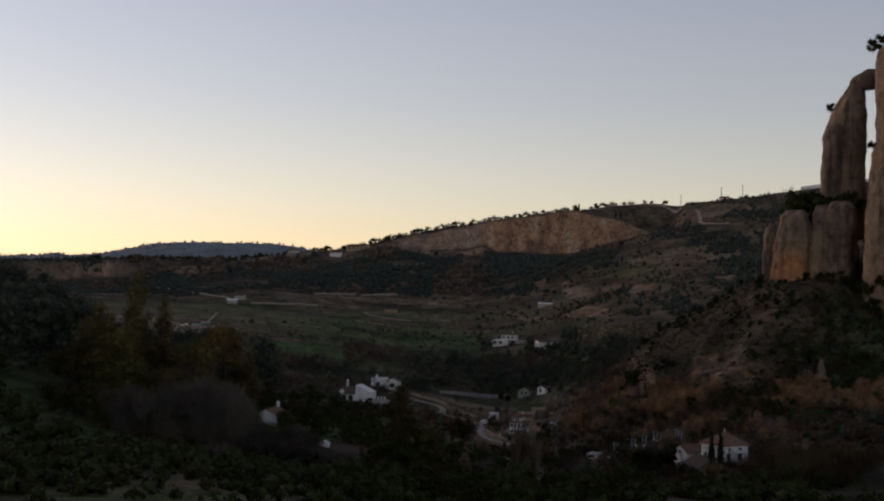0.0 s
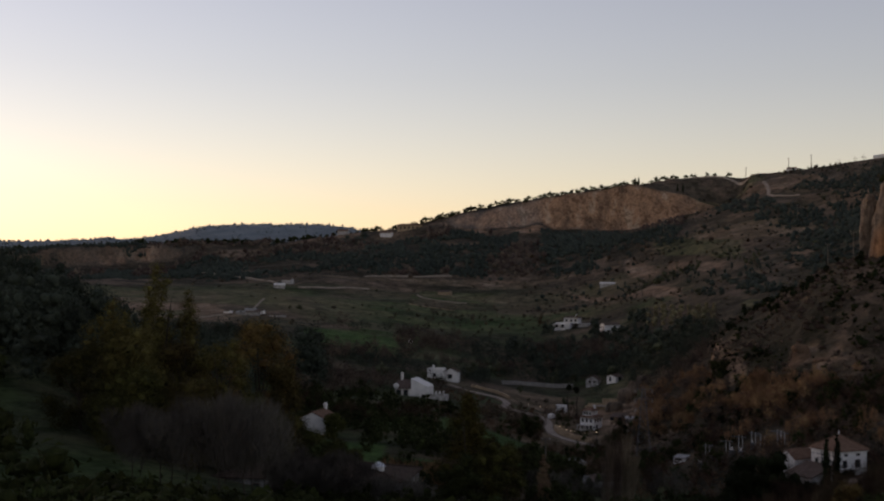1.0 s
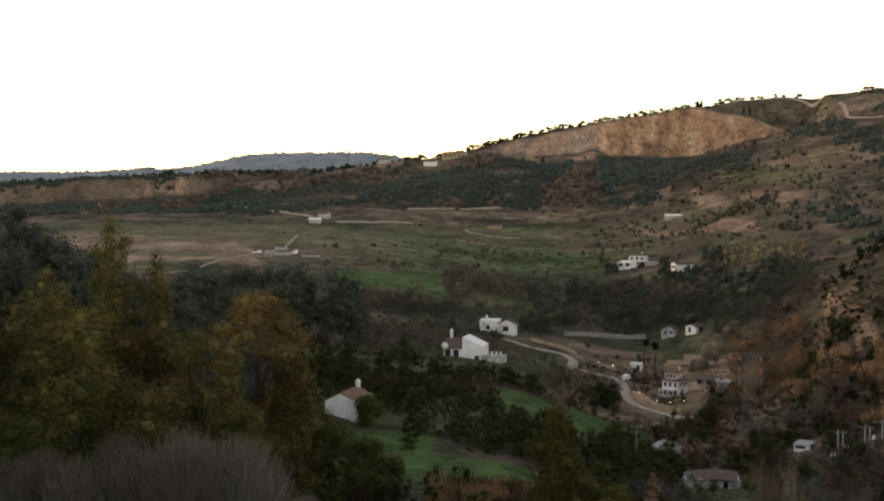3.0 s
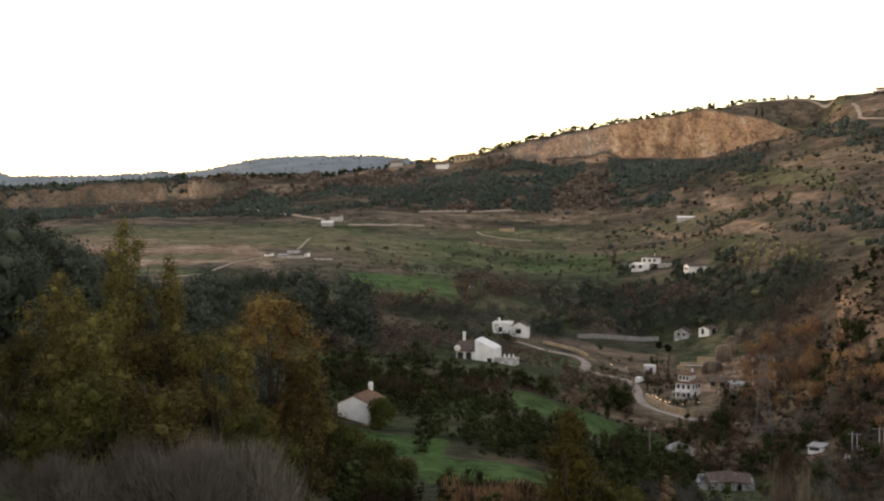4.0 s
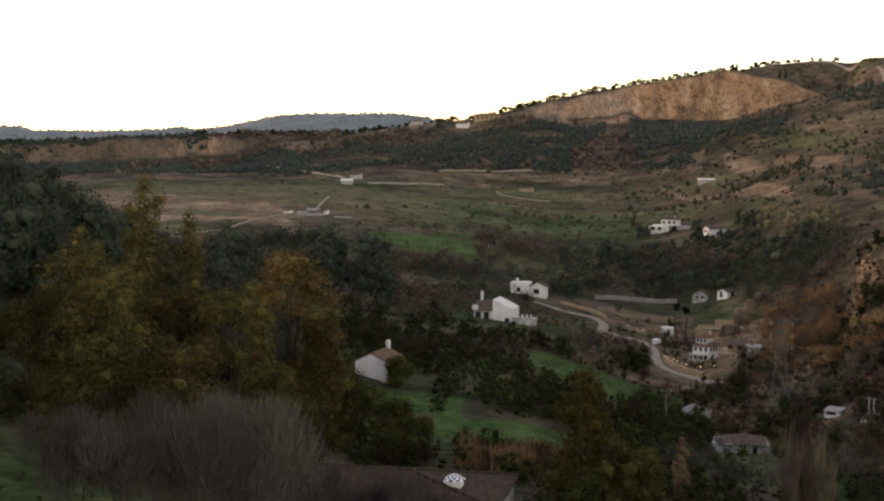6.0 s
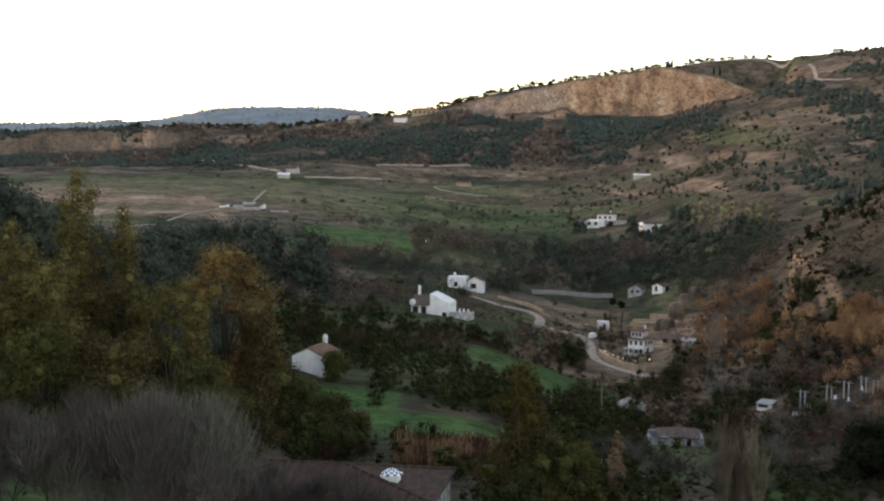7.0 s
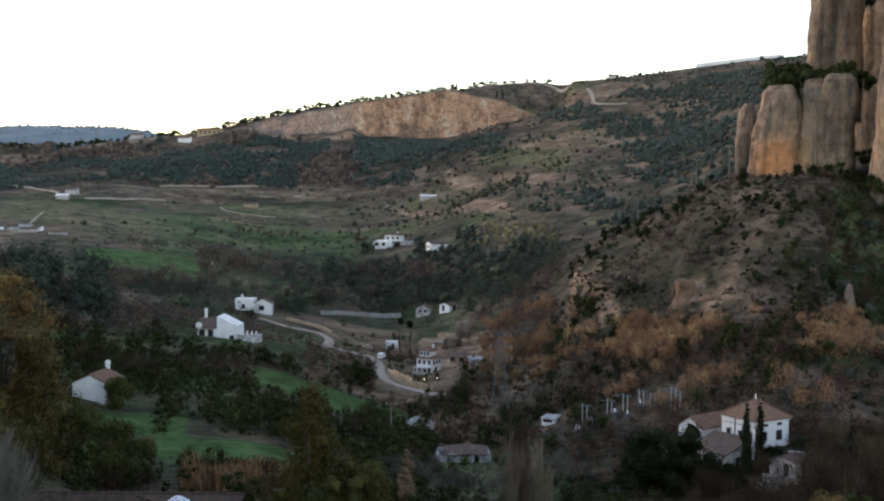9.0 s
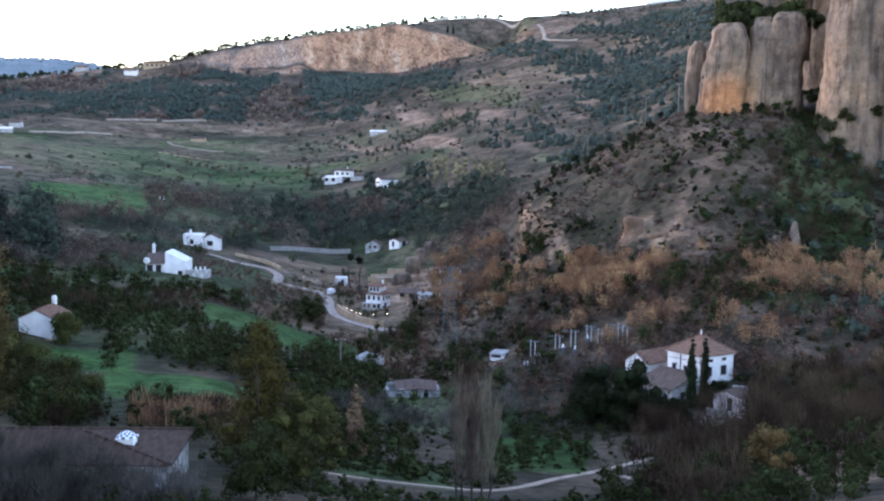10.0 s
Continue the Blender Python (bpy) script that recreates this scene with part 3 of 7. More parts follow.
def rock_thing(name, label, lofts, mat=None):
    """A rock of several weathered towers, each a part of its own."""
    ob = tagged(new(name), label, "cliff", kind="structure")
    for P, F, cap in lofts:
        bm = bmesh.new()
        vs = [bm.verts.new(p) for p in P]
        for f in F:
            bm.faces.new([vs[i] for i in f])
        for f in cap:
            bm.faces.new([vs[i] for i in f])
        for f in bm.faces:
            f.smooth = True
        bmesh.ops.recalc_face_normals(bm, faces=bm.faces[:])
        me = bpy.data.meshes.new("rock_tower")
        bm.to_mesh(me)
        bm.free()
        me.materials.append(mat or ROCK)
        new("rock_tower", me).parent = ob
    return ob


def tower(az, r, w, d, h0, h1, profile, seed, **kw):
    """A tower by bearing and distance, heights from the eye's level."""
    x, y = -math.sin(radians(az)) * r, math.cos(radians(az)) * r
    return loft(x, y, az, w, d, EYE + h0, EYE + h1, profile, seed, **kw)


BULGE = ((0, 0.94), (0.2, 1.0), (0.6, 0.99), (0.82, 0.93), (0.94, 0.8), (1, 0.5))
UPRIGHT = ((0, 1.12), (0.3, 1.08), (0.55, 1.0), (0.9, 0.97), (0.97, 0.88), (1, 0.55))
rock_thing("rock_buttress", "rounded tan conglomerate buttress with an orange hollow and vertical clefts", [
    tower(-21.08, 324, 2.6, 4.5, -5, 20.0, BULGE, 21, rings=50, round_n=48, relief=0.5, bend=3.4),
    tower(-22.42, 318, 6.0, 7, -7, 24.0, BULGE, 22, rings=90, round_n=110, relief=0.9, bend=3.6),
    tower(-23.86, 319.3, 3.6, 6.4, -7, 25.4, BULGE, 23, rings=90, round_n=90, relief=0.7, bend=4.4),
    tower(-24.9, 318.6, 4.3, 7, -9, 26.4, BULGE, 24, rings=90, round_n=90, relief=0.8, bend=4.4),
    tower(-23.6, 335, 11.5, 9, -10, 29, ((0, 1), (0.6, 1), (0.8, 0.85), (1, 0.45)), 25)])
rock_thing("rock_pillar", "tall leaning rock pillar joined by an arch to the cliff, sky showing through the gap", [
    tower(-24.68, 333, 6.6, 6.5, 16, 65, ((0, 1.05), (0.45, 1.0), (0.65, 0.98), (0.8, 0.8), (0.92, 0.52), (1, 0.22)), 31, relief=0.6,
          shift=((0, 0), (0.5, 0.1), (0.7, 0.6), (0.85, 2.0), (1, 4.2))),
    tower(-25.75, 333, 4.6, 4.0, 62.6, 68.6, ((0, 0.75), (0.3, 1), (0.6, 0.95), (1, 0.35)), 32, rings=24, round_n=36, relief=0.4, shift=((0, 0), (0.4, 0.2), (1, 2.2))),
    tower(-26.25, 372, 5.4, 5.0, -8, 52.8, ((0, 1), (0.9, 0.95), (1, 0.5)), 33, relief=0.4)])
rock_thing("rock_cliff", "sheer tan and grey conglomerate cliff streaked with rust, shrubs on its brow", [
    tower(-28.15, 308, 9.2, 11, -38, 71.5, UPRIGHT, 41, rings=110, round_n=80, relief=1.0, shift=((0, 0), (0.55, 0.2), (0.68, 2.0), (1, 2.2))),
    tower(-31.2, 302, 10.5, 12, -42, 75, UPRIGHT, 42, rings=100, round_n=70, relief=1.2),
    tower(-34.8, 306, 12, 13, -42, 79, UPRIGHT, 43, rings=70, round_n=60, relief=1.3),
    tower(-39.5, 312, 16, 15, -42, 82, UPRIGHT, 44, rings=60, round_n=60, relief=1.5),
    tower(-27.2, 300, 3.4, 4, -40, -3, BULGE, 45, rings=50, round_n=44, relief=0.6),
    tower(-33.5, 336, 34, 22, -30, 77, UPRIGHT, 46, rings=60, round_n=80, relief=1.4)])



# ---- plants ----
def part(name, bm, mat, parent, label=""):
    """Links a bmesh, or a finished mesh, as one part under a thing."""
    if isinstance(bm, bmesh.types.BMesh):
        me = bpy.data.meshes.new(name)
        bmesh.ops.recalc_face_normals(bm, faces=bm.faces[:])
        bm.to_mesh(me)
        bm.free()
        me.materials.append(mat)
    else:
        me = bm
    ob = new(name, me)
    ob.parent = parent
    return tagged(ob, label)


def thing(name, place, turn, label, category, group=""):
    ob = new(name)
    ob.empty_display_size = 0.5
    ob.matrix_world = Matrix.Translation(place) @ pose(0, 0, 0, 0, 0, turn)
    return tagged(ob, label, category, group)


def leaf_cloud(rng, lumps, leaves, size, squash=1.0, narrow=1.0):
    """Leaf quads strewn over lumps (x, y, z, radius): corners and faces."""
    vol = np.array([l[3] ** 2 for l in lumps])
    pick = rng.choice(len(lumps), leaves, p=vol / vol.sum())
    L = np.array(lumps)[pick]
    d = rng.normal(size=(leaves, 3))
    d /= np.linalg.norm(d, axis=1)[:, None]
    rad = L[:, 3] * (0.60 + 0.62 * rng.random(leaves) ** 1.3)
    c = L[:, :3] + d * rad[:, None] * [1, 1, squash]
    n = d + rng.normal(size=(leaves, 3)) * 0.6 + [0, 0, 0.35]
    n /= np.linalg.norm(n, axis=1)[:, None]
    a = np.cross(n, rng.normal(size=(leaves, 3)))
    a /= np.linalg.norm(a, axis=1)[:, None]
    b = np.cross(n, a)
    s = size * (0.6 + 0.8 * rng.random(leaves))[:, None]
    k = (0.55 + 0.3 * rng.random(leaves))[:, None] * narrow
    bend = n * s * 0.25
    V = np.stack([c - a * s, c - b * s * k + bend, c + a * s, c + b * s * k + bend], 1).reshape(-1, 3)
    F = np.arange(leaves * 4).reshape(-1, 4)
    return V, F


def core_blob(rng, lumps, shrink=0.72, squash=1.0):
    """Rough dark insides of the lumps, as low octahedral balls."""
    base = bmesh.new()
    bmesh.ops.create_icosphere(base, subdivisions=1, radius=1)
    bv = np.array([v.co[:] for v in base.verts])
    bf = np.array([[v.index for v in f.verts] for f in base.faces])
    base.free()
    V, F = [], []
    for x, y, z, r in lumps:
        j = 1 + 0.22 * rng.normal(size=(len(bv), 1))
        F.append(bf + sum(len(v) for v in V))
        V.append(bv * j * r * shrink * [1, 1, squash] + [x, y, z])
    F = np.vstack(F)
    return np.vstack(V), np.hstack([F, F[:, 2:3]])


def lumps_round(rng, n, width, low, high, size):
    """Lumps that make a broad crown between two heights."""
    out = []
    for _ in range(n):
        a, q = rng.random() * 2 * np.pi, math.sqrt(rng.random())
        z = low + (high - low) * rng.random()
        t = (z - low) / (high - low)
        w = width * math.sqrt(max(0.05, 1 - (1.55 * t - 0.6) ** 2)) * q
        out.append((w * math.cos(a), w * math.sin(a), z, size * (0.7 + 0.6 * rng.random())))
    return out


def crown(rng, lumps, leaves, size, squash=1.0, shrink=0.72):
    leaves, size = int(leaves * 1.7), size * 0.9
    v1, f1 = leaf_cloud(rng, lumps, leaves, size, squash)
    v2, f2 = core_blob(rng, lumps, shrink, squash)
    keep = np.array([[a, b, c, d] for a, b, c, d in f2])
    tri = np.stack([keep[:, 0], keep[:, 1], keep[:, 2]], 1) + len(v1)
    # one pointed blade a leaf
    v1 = v1.reshape(-1, 4, 3)[:, :3].reshape(-1, 3)
    blades = np.arange(len(v1)).reshape(-1, 3)
    return np.vstack([v1, v2]), np.vstack([blades, tri - 4 * leaves + len(v1)])


def tube(points, radii, sides=5):
    """Corners and triangles of a tapered limb through points."""
    P, V = [Vector(p) for p in points], []
    for i, p in enumerate(P):
        d = (P[min(i + 1, len(P) - 1)] - P[max(i - 1, 0)]).normalized()
        a = d.orthogonal().normalized()
        b = d.cross(a)
        for k in range(sides):
            t = 2 * math.pi * k / sides
            V.append(p + (a * math.cos(t) + b * math.sin(t)) * radii[i])
    F = []
    for i in range(len(P) - 1):
        for k in range(sides):
            q, w = i * sides + k, i * sides + (k + 1) % sides
            F += [(q, w, w + sides), (q, w + sides, q + sides)]
    return np.array([v[:] for v in V]), np.array(F)


def join(pieces):
    V, F, n = [], [], 0
    for v, f in pieces:
        V.append(v)
        F.append(f + n)
        n += len(v)
    return np.vstack(V), np.vstack(F)


def limbs(rng, base, height, spread_w, radius, n, droop=0.0):
    """A trunk that forks into n limbs."""
    fork = height * 0.35
    bow = Vector((rng.normal() * 0.04 * height, rng.normal() * 0.04 * height, fork))
    out = [tube([base, tuple(bow * 0.5), tuple(bow), (bow.x * 1.2, bow.y * 1.2, height * 0.75)], [radius, radius * 0.85, radius * 0.7, radius * 0.25], 7)]
    for k in range(n):
        a = 2 * math.pi * (k + rng.random()) / n
        s = spread_w * (0.5 + 0.5 * rng.random())
        z0, z1 = fork * (0.7 + 0.6 * rng.random()), height * (0.55 + 0.38 * rng.random())
        out.append(tube([(bow.x, bow.y, z0), (bow.x + s * 0.5 * math.cos(a), bow.y + s * 0.5 * math.sin(a), z0 + (z1 - z0) * 0.6),
                         (bow.x + s * math.cos(a), bow.y + s * math.sin(a), z1)], [radius * 0.5, radius * 0.32, radius * 0.1], 5))
    return join(out)


def bare_tree(rng, height, spread_w, radius, depth=4, fan=3, lift=0.75, split=False):
    """Leafless branching; each level forks again."""
    out = []

    def grow(p, d, length, rad, level):
        q = p + d * length
        mid = p + d * length * 0.5 + Vector(rng.normal(size=3) * length * 0.06)
        out.append(tube([p[:], mid[:], q[:]], [rad, rad * 0.8, rad * 0.6], 3 if level < depth else 4))
        if level == 0:
            return
        for _ in range(fan):
            side = Vector(rng.normal(size=3))
            side.z = abs(side.z) * 0.3
            nd = (d * lift + side.normalized() * spread_w).normalized()
            grow(p + d * length * (0.55 + 0.45 * rng.random()), nd, length * (0.55 + 0.25 * rng.random()), rad * 0.55, level - 1)
    grow(Vector((0, 0, -0.3)), Vector((0.02, 0, 1)).normalized(), height * 0.36, radius, depth)
    return (out[0], join(out[1:])) if split else join(out)


def twig_haze(rng, lumps, strips, length, width, rise=1.0):
    """Thin upright twigs strewn through lumps."""
    vol = np.array([l[3] ** 2 for l in lumps])
    L = np.array(lumps)[rng.choice(len(lumps), strips, p=vol / vol.sum())]
    d = rng.normal(size=(strips, 3))
    d /= np.linalg.norm(d, axis=1)[:, None]
    c = L[:, :3] + d * L[:, 3:4] * rng.random((strips, 1)) ** 0.4
    way = d * 0.55 + [0, 0, rise] + rng.normal(size=(strips, 3)) * 0.25
    way /= np.linalg.norm(way, axis=1)[:, None]
    s = length * (0.5 + rng.random((strips, 1)))
    side = np.cross(way, rng.normal(size=(strips, 3)))
    side /= np.linalg.norm(side, axis=1)[:, None]
    V = np.stack([c - side * width, c + side * width, c + way * s], 1).reshape(-1, 3)
    return V, np.arange(strips * 3).reshape(-1, 3)


def tuft(rng, blades, height, spread_w, width, droop=0.3):
    """A clump of upright canes or stalks with feathery tops."""
    V, F = [], []
    for k in range(blades):
        a, q = rng.random() * 6.283, spread_w * math.sqrt(rng.random())
        x, y = q * math.cos(a), q * math.sin(a)
        h = height * (0.6 + 0.5 * rng.random()) * (1 - 0.35 * (q / spread_w) ** 2)
        t = rng.random() * 6.283
        dx, dy = math.cos(t) * width, math.sin(t) * width
        lx, ly = rng.normal() * droop * h * 0.5, rng.normal() * droop * h * 0.5
        n = len(V)
        V += [(x - dx * 0.5, y - dy * 0.5, -0.3), (x + dx * 0.5, y + dy * 0.5, -0.3), (x + lx * 0.4 + dx, y + ly * 0.4 + dy, h * 0.7), (x + lx * 0.4 - dx, y + ly * 0.4 - dy, h * 0.7), (x + lx, y + ly, h)]
        F += [(n, n + 1, n + 2), (n, n + 2, n + 3), (n + 3, n + 2, n + 4)]
    return np.array(V), np.array(F)


def strew(name, label, category, templates, places, sizes, mat, seed=5, sink=0.0, stretch=0.25, heights=None):
    """One object of many uncountable plants: each place takes a template, turned and scaled."""
    rng = np.random.default_rng(seed)
    V, F, T, n = [], [], [], 0
    zs = ground(places[:, 0], places[:, 1]) if heights is None else heights
    for (x, y), z, s in zip(places, zs, sizes):
        v, f = templates[rng.integers(len(templates))]
        a = rng.random() * 6.283
        ca, sa = math.cos(a), math.sin(a)
        k = s * (1 + stretch * rng.normal(size=3).clip(-1.5, 1.5) * [0.6, 0.6, 0.8])
        w = v * k
        V.append(np.stack([x + w[:, 0] * ca - w[:, 1] * sa, y + w[:, 0] * sa + w[:, 1] * ca, z - sink * s + w[:, 2]], -1))
        F.append(f + n)
        T.append(np.full(len(v), rng.random()))
        n += len(v)
    me = mesh_from(name, np.vstack(V), np.vstack(F), mat, True, np.concatenate(T))
    return tagged(new(name, me), label, category, kind="stuff")


def plots(seed, count, az0, az1, r0, r1, keep=None):
    """Random plan points in a sector, kept where keep(az, r, x, y) beats a random number."""
    rng = np.random.default_rng(seed)
    az = az0 + (az1 - az0) * rng.random(count)
    r = np.sqrt(r0 ** 2 + (r1 ** 2 - r0 ** 2) * rng.random(count))
    x, y = -np.sin(np.radians(az)) * r, np.cos(np.radians(az)) * r
    ok = np.ones(count, bool) if keep is None else keep(az, r, x, y) > rng.random(count)
    ok &= open_land(az, r)
    return np.stack([x, y], -1)[ok]


CLEAR = []


def keep_free(az, r, half_az, half_r):
    """A place kept free of scattered plants."""
    CLEAR.append((az, r, half_az, half_r))


keep_free(7.1, 186, 2.4, 32)
keep_free(1.4, 292, 2.9, 20)
keep_free(0.4, 364, 1.5, 9)
keep_free(-4.4, 384, 2.5, 20)
keep_free(-7.6, 388, 1.4, 14)
keep_free(-3.3, 306, 1.9, 18)
keep_free(-2.0, 348, 1.6, 8)
keep_free(-7.2, 306, 1.7, 18)
keep_free(-1.2, 356, 1.7, 12)
keep_free(-2.7, 342, 0.7, 24)
keep_free(-3.7, 324, 1.5, 9)
keep_free(-5.2, 310, 1.0, 20)
keep_free(-6.3, 290, 1.5, 10)
keep_free(-8.6, 318, 1.6, 10)
keep_free(-8.3, 350, 1.6, 10)
keep_free(5.3, 440, 2.4, 36)
keep_free(-10.0, 565, 0.9, 15)
keep_free(-7.3, 605, 1.7, 8)
keep_free(-8.9, 660, 0.7, 18)
keep_free(-12.2, 600, 0.6, 22)
keep_free(-11.2, 472, 1.75, 28)
keep_free(5.1, 582, 1.9, 9)
keep_free(0.6, 640, 1.5, 9)
keep_free(16.6, 545, 5.8, 88)
keep_free(1.3, 175, 3.1, 17)
keep_free(-1.8, 246, 2.5, 18)
keep_free(-4.4, 257, 2.1, 9)
keep_free(-21.4, 185, 2.6, 15)
keep_free(-12.8, 229, 0.8, 9)
keep_free(-8.9, 203, 1.5, 15)
keep_free(-6.1, 515, 2.3, 18)
keep_free(-7.2, 643, 0.8, 10)
keep_free(8.8, 638, 0.8, 14)
keep_free(10.0, 502, 1.8, 14)
keep_free(-7.6, 850, 4.0, 22)
keep_free(3.0, 846, 1.4, 16)
keep_free(19.5, 805, 7.0, 14)
keep_free(7.4, 116, 9.0, 11)
keep_free(-16.2, 224, 2.4, 4)
keep_free(13.0, 600, 6.0, 22)
keep_free(-10.4, 254, 0.6, 8)
keep_free(-20.8, 884, 2.3, 14)
keep_free(-14.6, 788, 0.5, 22)
keep_free(-15.4, 765, 0.9, 8)
keep_free(9.6, 185, 1.3, 30)
keep_free(-10.5, 134, 5.5, 5)
keep_free(-15.5, 146, 2.0, 7)
keep_free(-18.6, 157, 1.9, 7)
keep_free(-20.5, 148, 1.6, 5)
keep_free(-6.7, 283, 1.6, 10)
keep_free(-8.6, 345, 1.0, 24)
keep_free(2.3, 785, 0.4, 22)
keep_free(0.2, 795, 0.8, 10)
keep_free(-0.1, 727, 0.45, 4)
keep_free(10.8, 803, 1.3, 12)
keep_free(8.0, 846, 0.9, 9)
keep_free(5.6, 850, 0.7, 8)
keep_free(-6.7, 708, 0.3, 9)
keep_free(-0.1, 784, 0.9, 8)
keep_free(-3.3, 803, 0.55, 20)
keep_free(-7.6, 490, 0.8, 14)
keep_free(-20.8, 874, 2.6, 24)
keep_free(-5.0, 496, 1.4, 14)
keep_free(-19.2, 259, 0.5, 4)
keep_free(-20.4, 257, 0.35, 3)


def open_land(az, r):
    ok = np.ones(np.shape(az), bool)
    for a, d, wa, wd in CLEAR:
        ok &= ~((np.abs(az - a) < wa) & (np.abs(r - d) < wd))
    return ok


RNG = np.random.default_rng(3)
BUSH = [crown(RNG, lumps_round(RNG, 3, 0.33, 0.22, 0.60, 0.30), 30, 0.15) for _ in range(6)]
WOOD = [crown(RNG, lumps_round(RNG, 4, 0.32, 0.30, 0.80, 0.26), 36, 0.12) for _ in range(7)]
DENSE = [crown(RNG, lumps_round(RNG, 7, 0.40, 0.24, 0.84, 0.21), 190, 0.050, 1.0, 0.46) for _ in range(6)]
PLUME = []
for _ in range(5):
    lv, lf = leaf_cloud(RNG, lumps_round(RNG, 8, 0.42, 0.15, 0.80, 0.20), 60, 0.075, 1.3)
    tv, tf = tuft(RNG, 36, 1.0, 0.55, 0.022, 0.35)
    PLUME.append(join([(lv, np.vstack([lf[:, [0, 1, 2]], lf[:, [0, 2, 3]]])), (tv, tf)]))
FINE = [crown(RNG, lumps_round(RNG, 12, 0.40, 0.20, 0.88, 0.18), 560, 0.034, 1.0, 0.42) for _ in range(4)]
LOW = [crown(RNG, lumps_round(RNG, 1, 0.2, 0.12, 0.3, 0.42), 12, 0.24, 0.75) for _ in range(6)]
HAZE = []
for _ in range(5):
    lv, lf = leaf_cloud(RNG, lumps_round(RNG, 9, 0.38, 0.25, 0.88, 0.17), 66, 0.085)
    bv, bf = bare_tree(RNG, 1.0, 0.7, 0.018, 1, 3)
    HAZE.append(join([(lv, lf[:, [0, 1, 2]]), (bv, bf)]))
TWIGGY = []
for _ in range(5):
    lv, lf = twig_haze(RNG, lumps_round(RNG, 9, 0.36, 0.22, 0.80, 0.18), 190, 0.24, 0.011)
    bv, bf = bare_tree(RNG, 1.0, 0.7, 0.018, 1, 4)
    TWIGGY.append(join([(lv, lf), (bv, bf)]))
WOODLET = [crown(RNG, lumps_round(RNG, 2, 0.30, 0.28, 0.66, 0.28), 12, 0.13, 1.0, 0.92) for _ in range(8)]
SOFT = []
for _ in range(6):
    lv, lf = leaf_cloud(RNG, lumps_round(RNG, 9, 0.38, 0.25, 0.88, 0.19), 110, 0.058)
    bv, bf = bare_tree(RNG, 1.0, 0.7, 0.018, 1, 3)
    SOFT.append(join([(lv, lf[:, [0, 1, 2]]), (bv, bf)]))
CLUMP = []
for _ in range(6):
    ls = lumps_round(RNG, 8, 0.40, 0.22, 0.80, 0.19)
    lv, lf = leaf_cloud(RNG, ls, 130, 0.055, 1.2)
    CLUMP.append(join([twig_haze(RNG, ls, 170, 0.17, 0.011, 1.6), (lv, lf[:, [0, 1, 2]])]))
REEDS = [tuft(RNG, 70, 1.0, 0.62, 0.035, 0.22) for _ in range(5)]


def sizes(n, lo, hi, seed):
    g = np.random.default_rng(seed)
    return lo + (hi - lo) * g.random(n) ** 1.4


def open_roof(az, r):
    return ((np.abs(az - 7.0) < 8.5) & (r > 84) & (r < 134)).astype(float)


def low_enough(p):
    """Heights that stay under the viewer's downward outlook."""
    r = np.hypot(p[:, 0], p[:, 1])
    az = np.degrees(np.arctan2(-p[:, 0], p[:, 1]))
    tops = EYE - r * np.interp(az, [-31, -8, 6, 12, 30], [0.33, 0.315, 0.315, 0.262, 0.25])
    far = EYE - 4.6 - np.hypot(p[:, 0] - 6.5, p[:, 1] + 93) * 0.125
    return np.clip((np.minimum(tops, far) - ground(p[:, 0], p[:, 1])) / 1.2, 0.6, 8)


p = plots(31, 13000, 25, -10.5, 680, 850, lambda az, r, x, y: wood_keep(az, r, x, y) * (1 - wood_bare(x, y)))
strew("far_wood", "dark green evergreen wood along the foot of the escarpment", "woodland", WOODLET, p, sizes(len(p), 3.6, 5.0, 1), LEAF_HAZED, sink=0.38)
p = plots(91, 7000, 25, -10.5, 690, 850, lambda az, r, x, y: wood_keep(az, r, x, y) * wood_bare(x, y))
strew("far_wood", "grey-brown leafless stands among the evergreens below the escarpment", "woodland", WOODLET, p, sizes(len(p), 3.8, 5.4, 64), BARE_GREY, sink=0.38)
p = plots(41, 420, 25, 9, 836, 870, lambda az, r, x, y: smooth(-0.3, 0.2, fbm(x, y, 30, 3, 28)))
strew("plateau_wood", "dark trees on the plateau above the escarpment", "woodland", WOOD, p, sizes(len(p), 2.2, 3.8, 11), LEAF_HAZED)
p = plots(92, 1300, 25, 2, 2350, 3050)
strew("far_woods", "distant woods along the skyline hills, coloured grey-blue as if hazed", "woodland", WOODLET, p, sizes(len(p), 5.0, 9.0, 66), HAZED_WOODS, sink=0.45)
p = plots(32, 5200, -3, -29, 380, 885, lambda az, r, x, y: 0.45 * smooth(-0.15, 0.25, fbm(x, y, 55, 4, 22)) * smooth(-1, -9, az - (r - 640) * 0.03))
strew("hillside_bushes", "dark green bushes dotting the brown hillside", "shrubs", WOODLET, p, sizes(len(p), 1.4, 3.6, 2), LEAF_HAZED)
p = plots(42, 2600, 12, -29, 400, 880, lambda az, r, x, y: 0.6 * smooth(-2, -6, az) * smooth(-0.1, 0.4, fbm(x, y, 60, 4, 29)))
strew("hillside_scrub", "brown winter scrub on the hillside", "shrubs", BUSH, p, sizes(len(p), 1.0, 3.0, 12), SCRUB)
